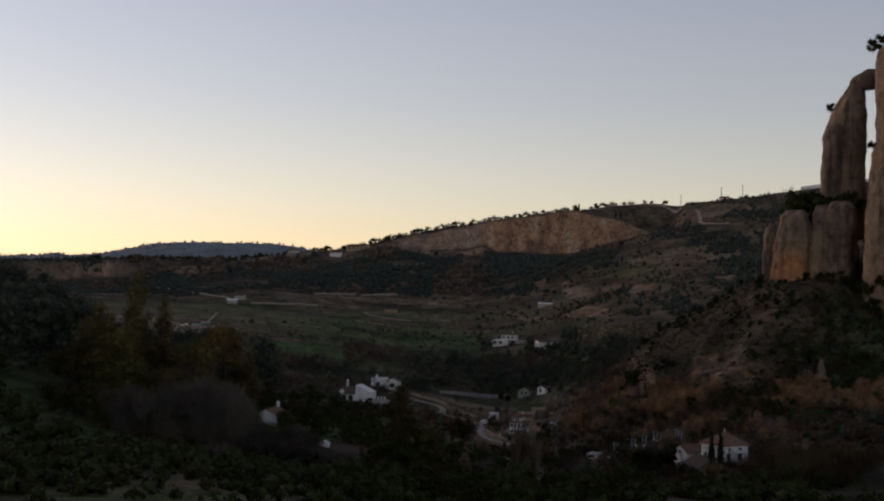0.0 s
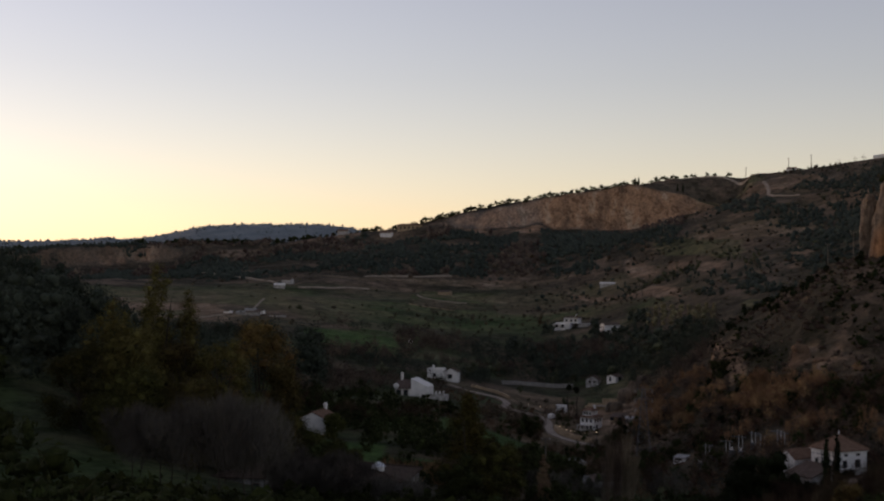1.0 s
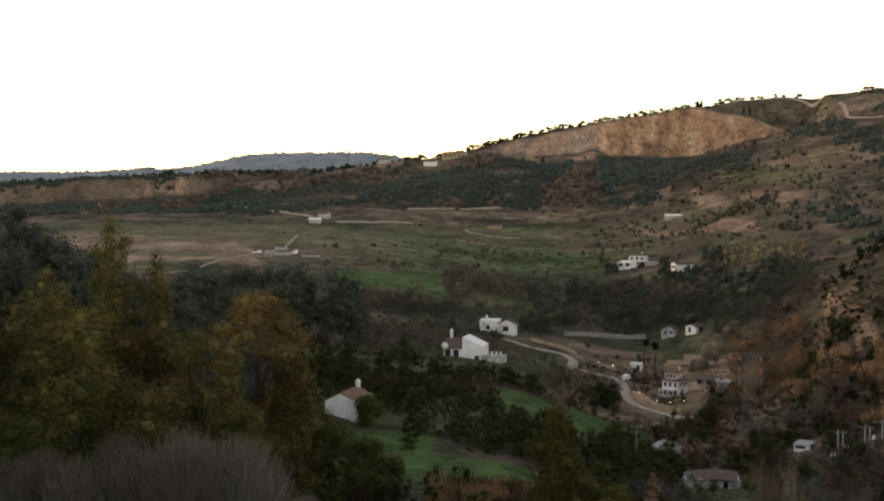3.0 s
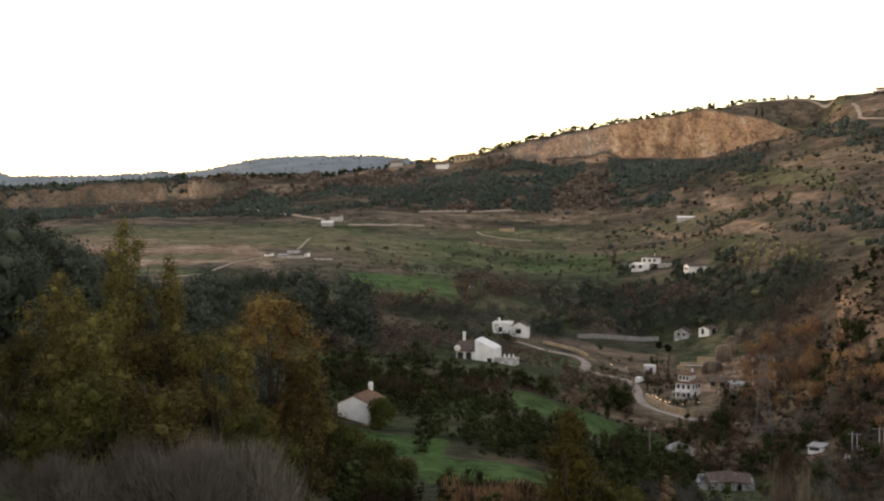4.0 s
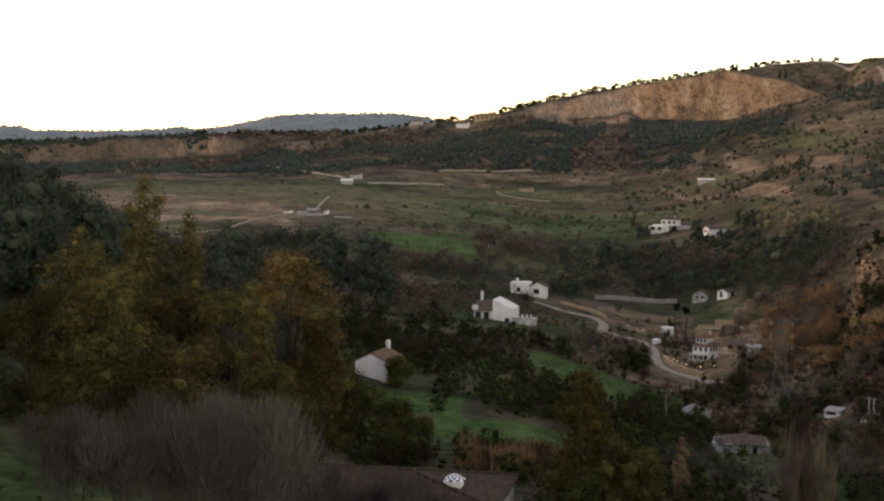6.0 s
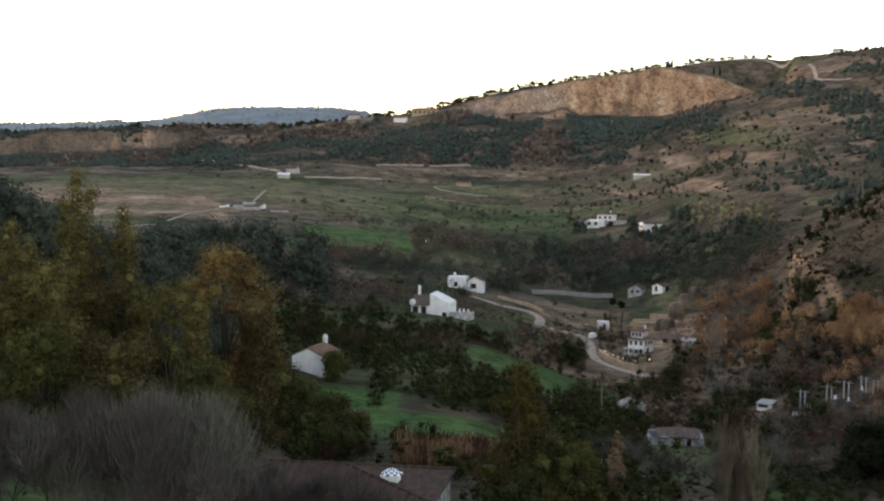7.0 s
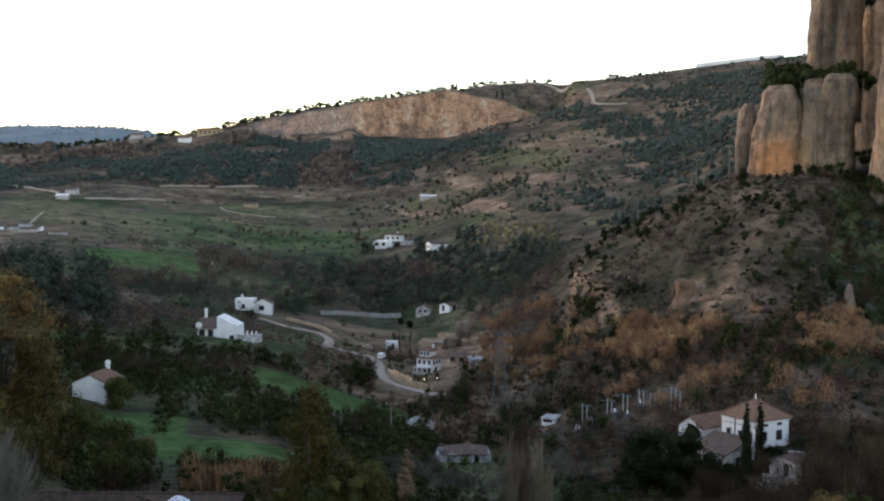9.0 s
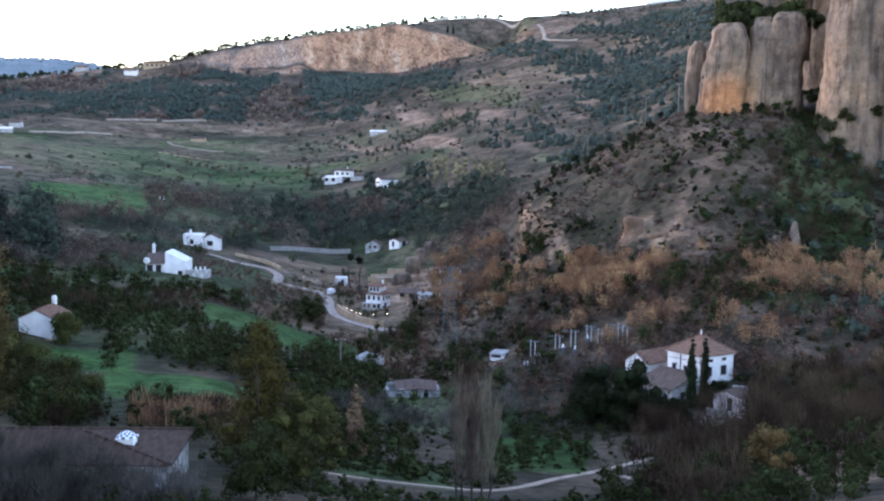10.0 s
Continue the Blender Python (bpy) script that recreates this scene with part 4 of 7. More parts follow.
# olive groves in rows
def grove(seed, a0, a1, r0, r1, gap):
    g = np.random.default_rng(seed)
    out = []
    r = r0
    while r < r1:
        az = a1
        while az < a0:
            a, q = az + g.normal() * 0.16, r + g.normal() * 1.8
            if open_land(np.array([a]), np.array([q]))[0] and g.random() > 0.3:
                out.append((-math.sin(radians(a)) * q, math.cos(radians(a)) * q))
            az += math.degrees(gap / r)
        r += gap * 1.1
    return np.array(out)


g = np.random.default_rng(54)
rows = [(az + 0.04 * g.normal(), 477 + 8.6 * row + 14.5 * (az + 9.6) + 0.8 * g.normal()) for row in range(5) for az in np.arange(-9.4, -12.9, -0.42)]
p = np.array([(-math.sin(radians(a)) * q, math.cos(radians(a)) * q) for a, q in rows])
strew("olive_groves", "rows of pale yellow-green olive trees below the bare patches", "trees", BUSH, p, sizes(len(p), 2.8, 3.8, 65), LEAF_PALE)
p = np.vstack([grove(52, 3.4, -4.0, 480, 580, 6.5), grove(53, -8.0, -12.0, 590, 640, 7.5)])
strew("olive_groves", "rows of small grey-green olive trees", "trees", BUSH, p, sizes(len(p), 1.3, 2.6, 13), LEAF_DUSTY)
p = plots(33, 700, 13, -13, 285, 560, lambda az, r, x, y: (1 - 0.75 * smooth(-4, -1, az) * smooth(440, 480, r)) * smooth(0.0, 0.35, fbm(x, y, 40, 4, 23)))
strew("valley_trees", "grey-green trees on the valley slopes", "trees", WOOD, p, sizes(len(p), 2.5, 5.5, 3), LEAF_OLIVE)
p = plots(34, 1300, 9, -13, 285, 390, lambda az, r, x, y: smooth(-0.1, 0.25, fbm(x, y, 50, 4, 24)))
strew("bare_thickets", "grey-brown leafless thickets in the valley", "shrubs", SOFT, p, sizes(len(p), 3.0, 5.5, 4), BARE_GREY)
p = plots(93, 1300, 6.5, -13, 285, 395, lambda az, r, x, y: smooth(0.1, -0.2, fbm(x, y, 50, 4, 24)) * smooth(-0.5, 0.0, fbm(x, y, 22, 3, 67)) * ((az > -2.4) | (az < -9)))
strew("valley_trees", "dark evergreen trees round the white farmhouses in the valley", "trees", SOFT, p, sizes(len(p), 2.6, 5.0, 67), LEAF_VALE)
p = plots(35, 300, 27, 9.5, 150, 330, lambda az, r, x, y: smooth(9.5, 14, az) * 0.95)
strew("mound_wood", "dark green oaks crowding a mound", "woodland", FINE, p, sizes(len(p), 6.5, 11.0, 5), LEAF_VALE)
p = plots(43, 130, 14.5, 6.8, 296, 350, lambda az, r, x, y: np.where((az > 9.3) | (np.abs(az - 7.6) < 0.5), 1.0, 0.0))
strew("mound_wood", "dark round evergreen trees at the meadow's edge", "woodland", FINE, p, sizes(len(p), 8.0, 13.0, 14), LEAF_VALE)
p = plots(36, 1500, 10, -9, 150, 310, lambda az, r, x, y: smooth(-0.25, 0.2, fbm(x, y, 26, 3, 25)))
strew("orchard_trees", "dark green round orchard trees between small fields", "trees", DENSE, p, sizes(len(p), 2.6, 5.6, 6), LEAF_OAK)
p = plots(97, 330, 6.3, -1.5, 220, 288, lambda az, r, x, y: smooth(-0.45, 0.0, fbm(x, y, 20, 3, 69)))
strew("orchard_trees", "dark green trees on the slope below the farmhouse", "trees", DENSE, p, sizes(len(p), 2.2, 4.4, 72), LEAF_OAK)
p = plots(44, 650, 8, -12, 140, 300, lambda az, r, x, y: smooth(0.0, 0.3, fbm(x, y, 30, 3, 30)))
strew("bare_thickets", "brown leafless thickets between the gardens", "shrubs", TWIGGY, p, sizes(len(p), 2.5, 5.0, 15), SCRUB)
def cane_line(az):
    return np.interp(az, [-31, -27, -25, -19, -17.5, -15, -13.2, -11], [236, 236, 232, 232, 237, 252, 287, 304])


def cane_keep(az, r, x, y):
    u = r - cane_line(az)
    tall = smooth(-3, 0, u) * smooth(15, 11, u) * smooth(-0.14 - 0.12 * smooth(-15, -17, az), 0.0, fbm(x, y, 16, 3, 26))
    return np.maximum(tall, 0.30 * smooth(2, -2, u) * smooth(-24, -18, u) * smooth(0.0, 0.3, fbm(x, y, 14, 3, 36)))


p = plots(37, 4600, -10.2, -31, 208, 318, cane_keep)
strew("cane_brake", "rust-brown dry cane brake along the river", "reeds", CLUMP, p, sizes(len(p), 2.6, 4.8, 7), CANE)
p = plots(45, 900, -9.5, -31, 208, 300, lambda az, r, x, y: np.maximum(smooth(0.0, 0.25, fbm(x, y, 13, 3, 31)) * smooth(2, -4, r - cane_line(az)), smooth(-0.04, -0.18, fbm(x, y, 16, 3, 26)) * smooth(14, 10, r - cane_line(az))))
strew("riverside_trees", "dark trees among the dry canes", "trees", DENSE, p, sizes(len(p), 2.0, 4.6, 16), LEAF_OAK)
p = plots(46, 650, -10, -31, 192, 250, lambda az, r, x, y: smooth(3, -3, r - cane_line(az)) * smooth(-0.6, -0.1, fbm(x, y, 20, 3, 32)))
strew("river_scrub", "brown leafless scrub by the river", "shrubs", HAZE, p, sizes(len(p), 1.8, 3.6, 17), RUST_SCRUB)
p = plots(38, 900, -12, -31, 240, 345, lambda az, r, x, y: smooth(-0.1, 0.35, fbm(x, y, 14, 3, 27)))
strew("spur_bushes", "dark green bushes on the slope under the cliff", "shrubs", WOOD, p, sizes(len(p), 1.0, 3.2, 8), LEAF_CYP)
p = plots(47, 130, -24, -31, 215, 310, lambda az, r, x, y: smooth(-24, -27, az + (r - 260) * 0.03))
strew("cliff_foot_wood", "dark undergrowth in the gully under the cliff", "shrubs", WOOD, p, sizes(len(p), 1.5, 4.5, 18), LEAF_VALE)
p = plots(48, 900, -6, -31, 118, 192, lambda az, r, x, y: smooth(-0.1, 0.3, fbm(x, y, 18, 3, 33)))
strew("river_bushes", "dark bushes near the river path", "shrubs", DENSE, p, sizes(len(p), 1.5, 4.0, 19), LEAF_OAK)
p = plots(49, 220, 3.2, -0.8, 150, 157)
strew("reed_bed", "short row of ochre reeds at the field's edge", "reeds", REEDS, p, sizes(len(p), 1.6, 3.2, 20), CANE)
p = plots(60, 240, 30, -31, 40, 112, lambda az, r, x, y: smooth(0.0, 0.0001, 1 - open_roof(az, r)) * smooth(-0.6, 0.0, fbm(x, y, 16, 3, 40)))
strew("slope_trees", "dark trees on the slope below the viewer", "trees", DENSE, p, np.minimum(sizes(len(p), 5.0, 9.0, 30), low_enough(p)), LEAF_OAK)
p = plots(88, 2600, 62, -60, 30, 92, lambda az, r, x, y: smooth(0.0, 0.0001, 1 - open_roof(az, r)) * smooth(-0.5, 0.1, fbm(x, y, 12, 3, 63)))
strew("slope_scrub", "low dark scrub on the slope below the viewer", "shrubs", LOW, p, sizes(len(p), 1.2, 3.0, 61), LEAF_OAK)
p = plots(89, 200, 58, 25, 78, 215, lambda az, r, x, y: smooth(25, 27, az))
strew("mound_wood", "dark trees on the flank of the near mound", "woodland", WOOD, p, sizes(len(p), 3.5, 7.5, 62), LEAF_OAK)
p = plots(90, 900, 180, -180, 4, 60)
strew("slope_scrub", "low dark scrub on the terrace below the viewer", "shrubs", LOW, p, sizes(len(p), 1.0, 2.2, 63), LEAF_OAK)
p = plots(96, 420, -18, -31, 128, 200, lambda az, r, x, y: smooth(0.1, -0.1, fbm(x, y, 14, 3, 41)))
strew("river_bushes", "dark evergreen bushes below the villa", "shrubs", DENSE, p, sizes(len(p), 1.8, 4.2, 71), LEAF_OAK)
p = plots(61, 620, -19, -31, 120, 200, lambda az, r, x, y: smooth(-0.3, 0.1, fbm(x, y, 14, 3, 41)))
strew("river_thickets", "brown leafless thickets below the villa", "shrubs", TWIGGY, p, sizes(len(p), 2.5, 5.5, 31), SCRUB)
p = plots(62, 130, 32, 20.2, 165, 225)
strew("mound_wood", "tall dark trees on the near mound", "woodland", FINE, p, sizes(len(p), 8.0, 11.5, 32), LEAF_VALE)
p = plots(63, 4200, 13, -30, 285, 890, lambda az, r, x, y: 0.9 * (1 - 0.8 * smooth(-5, -2, az) * smooth(430, 470, r)) * smooth(-0.5, 0.25, fbm(x, y, 26, 4, 43)))
strew("low_scrub", "low olive-brown scrub over the slopes", "shrubs", LOW, p, sizes(len(p), 1.0, 2.6, 33), SCRUB_PALE)
p = plots(64, 2600, 13, -30, 285, 890, lambda az, r, x, y: 0.8 * (1 - 0.8 * smooth(-5, -2, az) * smooth(430, 470, r)) * smooth(0.0, 0.25, fbm(x, y, 42, 4, 44)))
strew("low_bushes", "low dark green bushes over the slopes", "shrubs", LOW, p, sizes(len(p), 0.9, 2.6, 34), LEAF_OLIVE)
p = plots(65, 5000, 12, -31, 110, 300, lambda az, r, x, y: 0.8 * smooth(-0.4, 0.2, fbm(x, y, 18, 4, 45)))
strew("low_bushes", "low dark green weeds and bushes between the gardens", "shrubs", LOW, p, sizes(len(p), 0.6, 1.6, 35), LEAF_OAK)
p = plots(66, 700, -22.0, -28.5, 238, 318, lambda az, r, x, y: smooth(-0.45, -0.05, fbm(x, y, 12, 3, 64)) * smooth(-22.2, -23.2, az))
strew("gully_wood", "dark green undergrowth in the gully beside the buttress", "shrubs", SOFT, p, sizes(len(p), 1.4, 3.2, 36), LEAF_OAK)
p = plots(67, 2400, -11, -27, 238, 335, lambda az, r, x, y: 0.9 * smooth(-0.5, 0.2, fbm(x, y, 14, 4, 46)))
strew("low_scrub", "low brown scrub and dry grass tufts on the spur", "shrubs", LOW, p, sizes(len(p), 0.5, 1.5, 37), BARE_GREY)
p = plots(68, 500, -24, -31, 215, 318, lambda az, r, x, y: smooth(-0.3, 0.2, fbm(x, y, 14, 3, 47)))
strew("gully_scrub", "brown scrub in the gully under the cliff", "shrubs", TWIGGY, p, sizes(len(p), 1.4, 3.0, 38), SCRUB)
THICKETS = ((-18.5, 600, 2.7, 125, 8), (-20.8, 530, 1.6, 110, 14), (-14.4, 506, 1.6, 26, 20), (-12.4, 504, 0.9, 10, 14), (-10.0, 480, 0.7, 10, 15), (-20.2, 745, 3.0, 62, 8),
            (-17.0, 785, 1.3, 24, 10), (-15.5, 712, 2.2, 30, 14), (-13.6, 770, 1.2, 22, 10), (-5.5, 735, 1.6, 40, 8), (-8.0, 745, 2.2, 20, 12), (-17.6, 430, 2.2, 40, 10))


def thicket_keep(az, r, x, y):
    """How thick the evergreen scrub stands: full inside the named thickets, ragged at their edges."""
    k = np.zeros_like(az)
    for a, d, wa, wd, lean in THICKETS:
        k = np.maximum(k, smooth(1.12, 0.7, np.hypot((az - a) / wa, (r - d - lean * (az - a)) / wd) + 0.55 * fbm(x, y, 22, 4, 48)))
    return k * smooth(-0.55, -0.1, fbm(x, y, 16, 3, 49))


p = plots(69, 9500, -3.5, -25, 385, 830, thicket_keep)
strew("hillside_thickets", "dense dark evergreen scrub on the upper slope", "shrubs", WOODLET, p, sizes(len(p), 3.2, 5.2, 39), LEAF_HAZED, sink=0.36)

def floor_wood(az, r, x, y):
    return smooth(-0.2, 0.15, fbm(x * 0.5, y, 34, 4, 50)) * smooth(500, 440, r + 22 * fbm(x, y, 60, 3, 52) + 48 * smooth(-7, -8.5, az))


p = plots(70, 2600, 7, -13.5, 372, 490, lambda az, r, x, y: floor_wood(az, r, x, y) * smooth(-0.02, 0.06, fbm(x * 0.5, y, 30, 3, 68)))
strew("bare_wood", "grey-brown leafless trees across the valley floor", "woodland", SOFT, p, sizes(len(p), 3.5, 6.5, 40), BARE_GREY)
p = plots(95, 2200, 7, -13.5, 372, 490, lambda az, r, x, y: floor_wood(az, r, x, y) * smooth(0.06, -0.02, fbm(x * 0.5, y, 30, 3, 68)))
strew("valley_trees", "dull green trees across the valley floor", "trees", SOFT, p, sizes(len(p), 3.0, 5.5, 68), LEAF_VALE)
p = plots(71, 800, 3, -13, 385, 470, lambda az, r, x, y: smooth(470, 440, r + 40 * smooth(-7, -8.5, az)) * smooth(-0.05, 0.2, fbm(x * 0.5, y, 40, 4, 51)))
strew("valley_trees", "dark evergreen trees among the leafless ones", "trees", SOFT, p, sizes(len(p), 3.0, 6.0, 41), LEAF_VALE)
p = plots(72, 620, -2.6, -12.5, 418, 486, lambda az, r, x, y: smooth(-0.35, 0.1, fbm(x * 0.6, y, 26, 3, 65)))
strew("valley_trees", "dark evergreen trees below the white country houses", "trees", WOOD, p, sizes(len(p), 2.6, 5.2, 42), LEAF_VALE)
p = plots(73, 550, 6, -11, 490, 700, lambda az, r, x, y: 0.8 * smooth(-0.1, 0.35, fbm(x, y, 45, 4, 53)))
strew("upland_scrub", "grey-brown scrub along the field edges", "shrubs", SOFT, p, sizes(len(p), 1.6, 3.4, 43), BARE_GREY)

p = plots(74, 1300, -12, -25, 236, 335, lambda az, r, x, y: smooth(-0.25, 0.2, fbm(x, y, 16, 4, 54)))
strew("spur_scrub", "grey-brown heath on the spur under the buttress", "shrubs", LOW, p, sizes(len(p), 0.8, 2.2, 44), BARE_GREY)
p = np.vstack([plots(75, 120, 11, 6.2, 97, 105), plots(94, 40, 6.2, 0.6, 98, 105)])
strew("yard_scrub", "dark leafless bushes in front of the low building", "shrubs", TWIGGY, p, sizes(len(p), 2.0, 3.4, 45), TWIG)
p = plots(76, 70, 11, -0.6, 92, 101)
strew("yard_scrub", "dark bushes in front of the low building", "shrubs", DENSE, p, sizes(len(p), 1.2, 2.4, 46), LEAF_OAK)
p = plots(77, 800, 9, -9, 130, 300, lambda az, r, x, y: smooth(-0.1, 0.2, fbm(x, y, 22, 3, 55)))
strew("orchard_trees", "dark green round orchard trees between small fields", "trees", DENSE, p, sizes(len(p), 2.2, 4.5, 47), LEAF_OAK)

p = plots(78, 700, -12, -31, 196, 262, lambda az, r, x, y: smooth(6, 0, r - cane_line(az)) * smooth(-0.1, 0.2, fbm(x, y, 12, 3, 56)))
strew("river_thickets", "grey-brown leafless thickets among the canes", "shrubs", SOFT, p, sizes(len(p), 2.2, 4.6, 48), BARE_GREY)

p = plots(79, 900, 1, -10.5, 235, 345, lambda az, r, x, y: smooth(-0.25, 0.1, fbm(x, y, 24, 3, 57)))
strew("bare_thickets", "brown leafless thickets on the banks of the lane", "shrubs", SOFT, p, sizes(len(p), 1.5, 3.4, 49), RUST_SCRUB)
p = plots(80, 1500, 0.5, -10.5, 225, 345, lambda az, r, x, y: 0.8 * smooth(-0.4, 0.1, fbm(x, y, 18, 3, 58)))
strew("low_scrub", "low brown weeds beside the lane", "shrubs", LOW, p, sizes(len(p), 0.6, 1.4, 50), RUST_SCRUB)

p = plots(81, 480, -9.7, -12.9, 296, 356, lambda az, r, x, y: smooth(-0.1, 0.15, fbm(x, y, 12, 3, 59)))
strew("cane_brake", "rust-brown dry canes in clumps on the bank above the inn", "reeds", CLUMP, p, sizes(len(p), 2.2, 4.2, 51), CANE)
p = plots(82, 1500, -7.5, -14.5, 500, 720, lambda az, r, x, y: smooth(0.05, 0.3, fbm(x * 0.7, y, 40, 4, 60)))
strew("hillside_scrub", "olive-brown scrub in patches on the hillside", "shrubs", BUSH, p, sizes(len(p), 1.2, 3.0, 52), LEAF_OLIVE)
p = plots(83, 60, 1.2, 0.0, 350, 358)
strew("garden_shrubs", "dark shrubs in front of the farm cottage", "shrubs", DENSE, p[:14], sizes(len(p[:14]), 1.2, 2.2, 53), LEAF_OAK)

p = plots(84, 700, -16, -25, 203, 244, lambda az, r, x, y: smooth(-0.5, 0.0, fbm(x, y, 14, 3, 62)))
strew("river_scrub", "brown leafless scrub on the river bank", "shrubs", SOFT, p, sizes(len(p), 1.4, 3.2, 54), RUST_SCRUB)
p = plots(85, 170, -21.8, -25.4, 316, 332)
strew("ledge_scrub", "green scrub covering the ledge above the buttress", "shrubs", BUSH, p, sizes(len(p), 1.8, 4.2, 55), LEAF_OAK, heights=EYE + 23.2 + (np.hypot(p[:, 0], p[:, 1]) - 317) * 0.36)
p = plots(86, 110, -11.8, -18.4, 146, 200)
strew("river_bushes", "dark green bushes round the river meadow", "shrubs", DENSE, p, sizes(len(p), 1.2, 3.0, 56), LEAF_OAK)

g = np.random.default_rng(91)
a = np.concatenate([-4.1 - 0.7 * g.random(16), -6.55 - 0.55 * g.random(14), -8.4 - 0.9 * g.random(16), -4.6 - 4.0 * g.random(40)])
q = np.concatenate([505 + 30 * g.random(16), 500 + 22 * g.random(14), 486 + 30 * g.random(16), 478 + 12 * g.random(40)])
p = np.stack([-np.sin(np.radians(a)) * q, np.cos(np.radians(a)) * q], -1)
strew("farm_trees", "dark trees close round the white farmhouses", "trees", WOOD, p, sizes(len(p), 2.0, 4.2, 57), LEAF_VALE)
a = -5.2 - 4.4 * g.random(70)
q = 256 + 16 * g.random(70)
p = np.stack([-np.sin(np.radians(a)) * q, np.cos(np.radians(a)) * q], -1)
strew("bare_thickets", "brown leafless trees on the slope below the inn", "shrubs", SOFT, p, sizes(len(p), 1.6, 3.0, 58), RUST_SCRUB)
a = -1.8 - 3.2 * g.random(170)
q = 286 + 36 * g.random(170)
p = np.stack([-np.sin(np.radians(a)) * q, np.cos(np.radians(a)) * q], -1)
strew("bare_thickets", "soft brown leafless scrub on the bank below the lane", "shrubs", SOFT, p, sizes(len(p), 1.4, 2.8, 69), SCRUB)
a = np.concatenate([-5.35 - 0.9 * g.random(26), -6.2 - 1.6 * g.random(14)])
q = np.concatenate([314 + 26 * g.random(26), 301 + 7 * g.random(14)])
p = np.stack([-np.sin(np.radians(a)) * q, np.cos(np.radians(a)) * q], -1)
strew("garden_shrubs", "dark shrubs in the garden of the inn", "shrubs", DENSE, p, sizes(len(p), 1.0, 2.2, 70), LEAF_OAK)
a = -8.0 - 2.6 * g.random(60)
q = 318 + 40 * g.random(60)
p = np.stack([-np.sin(np.radians(a)) * q, np.cos(np.radians(a)) * q], -1)
strew("bare_thickets", "brown scrub on the bare bank behind the inn", "shrubs", SOFT, p, sizes(len(p), 1.0, 2.4, 59), RUST_SCRUB)

p = plots(87, 800, -2.5, -21, 116, 152)
strew("low_bushes", "low dark weeds and bushes along the river path", "shrubs", LOW, p, sizes(len(p), 0.6, 1.8, 60), LEAF_OAK)



# ---- building parts ----
def boxes(*dims):
    """A bmesh of boxes, each (x0, y0, z0, x1, y1, z1)."""
    bm = bmesh.new()
    for x0, y0, z0, x1, y1, z1 in dims:
        v = [bm.verts.new((x, y, z)) for z in (z0, z1) for x, y in ((x0, y0), (x1, y0), (x1, y1), (x0, y1))]
        for f in ((3, 2, 1, 0), (4, 5, 6, 7), (0, 1, 5, 4), (1, 2, 6, 5), (2, 3, 7, 6), (3, 0, 4, 7)):
            bm.faces.new([v[i] for i in f])
    return bm


def slab(bm, corners, thick):
    """A tilted plate: corners of its upper face, thickness downwards."""
    top = [bm.verts.new(c) for c in corners]
    low = [bm.verts.new((c[0], c[1], c[2] - thick)) for c in corners]
    bm.faces.new(top)
    bm.faces.new(low[::-1])
    n = len(top)
    for i in range(n):
        bm.faces.new((top[i], low[i], low[(i + 1) % n], top[(i + 1) % n]))


def gable_walls(w, d, h, rise, thick=0.3, sunk=1.5):
    """Hollow walls of a house w wide (its gables front and back) and d deep."""
    bm = bmesh.new()
    for y0, y1 in ((-d / 2, -d / 2 + thick), (d / 2 - thick, d / 2)):
        prof = [(-w / 2, -sunk), (w / 2, -sunk), (w / 2, h), (0, h + rise), (-w / 2, h)]
        a = [bm.verts.new((x, y0, z)) for x, z in prof]
        b = [bm.verts.new((x, y1, z)) for x, z in prof]
        bm.faces.new(a)
        bm.faces.new(b[::-1])
        for i in range(5):
            bm.faces.new((a[i], b[i], b[(i + 1) % 5], a[(i + 1) % 5]))
    side = boxes((-w / 2, -d / 2 + thick, -sunk, -w / 2 + thick, d / 2 - thick, h), (w / 2 - thick, -d / 2 + thick, -sunk, w / 2, d / 2 - thick, h))
    me = bpy.data.meshes.new("side")
    side.to_mesh(me)
    side.free()
    bm.from_mesh(me)
    bpy.data.meshes.remove(me)
    return bm


def gable_roof(w, d, h, rise, over=0.3, thick=0.16):
    """Two slopes of barrel tiles: one sheet, ribbed along the ridge."""
    bm = bmesh.new()
    k = rise / (w / 2)
    n = max(3, int(d / 0.9))
    ys, lift = [-d / 2 - over * 0.6], [0.0]
    for i in range(n):
        y = -d / 2 + (i + 0.5) * d / n
        ys += [y - 0.14, y - 0.09, y + 0.09, y + 0.14]
        lift += [0.0, 0.09, 0.09, 0.0]
    ys.append(d / 2 + over * 0.6)
    lift.append(0.0)
    rows = []
    for y, u in zip(ys, lift):
        top = [(-w / 2 - over, h - over * k + 0.1 + u), (0, h + rise + 0.1 + u), (w / 2 + over, h - over * k + 0.1 + u)]
        low = [(w / 2 + over, h - over * k + 0.1 - thick), (0, h + rise + 0.1 - thick), (-w / 2 - over, h - over * k + 0.1 - thick)]
        rows.append([bm.verts.new((x, y, z)) for x, z in top + low])
    for a, b in zip(rows, rows[1:]):
        for m in range(6):
            bm.faces.new((a[m], a[(m + 1) % 6], b[(m + 1) % 6], b[m]))
    bm.faces.new(rows[0])
    bm.faces.new(rows[-1][::-1])
    return bm


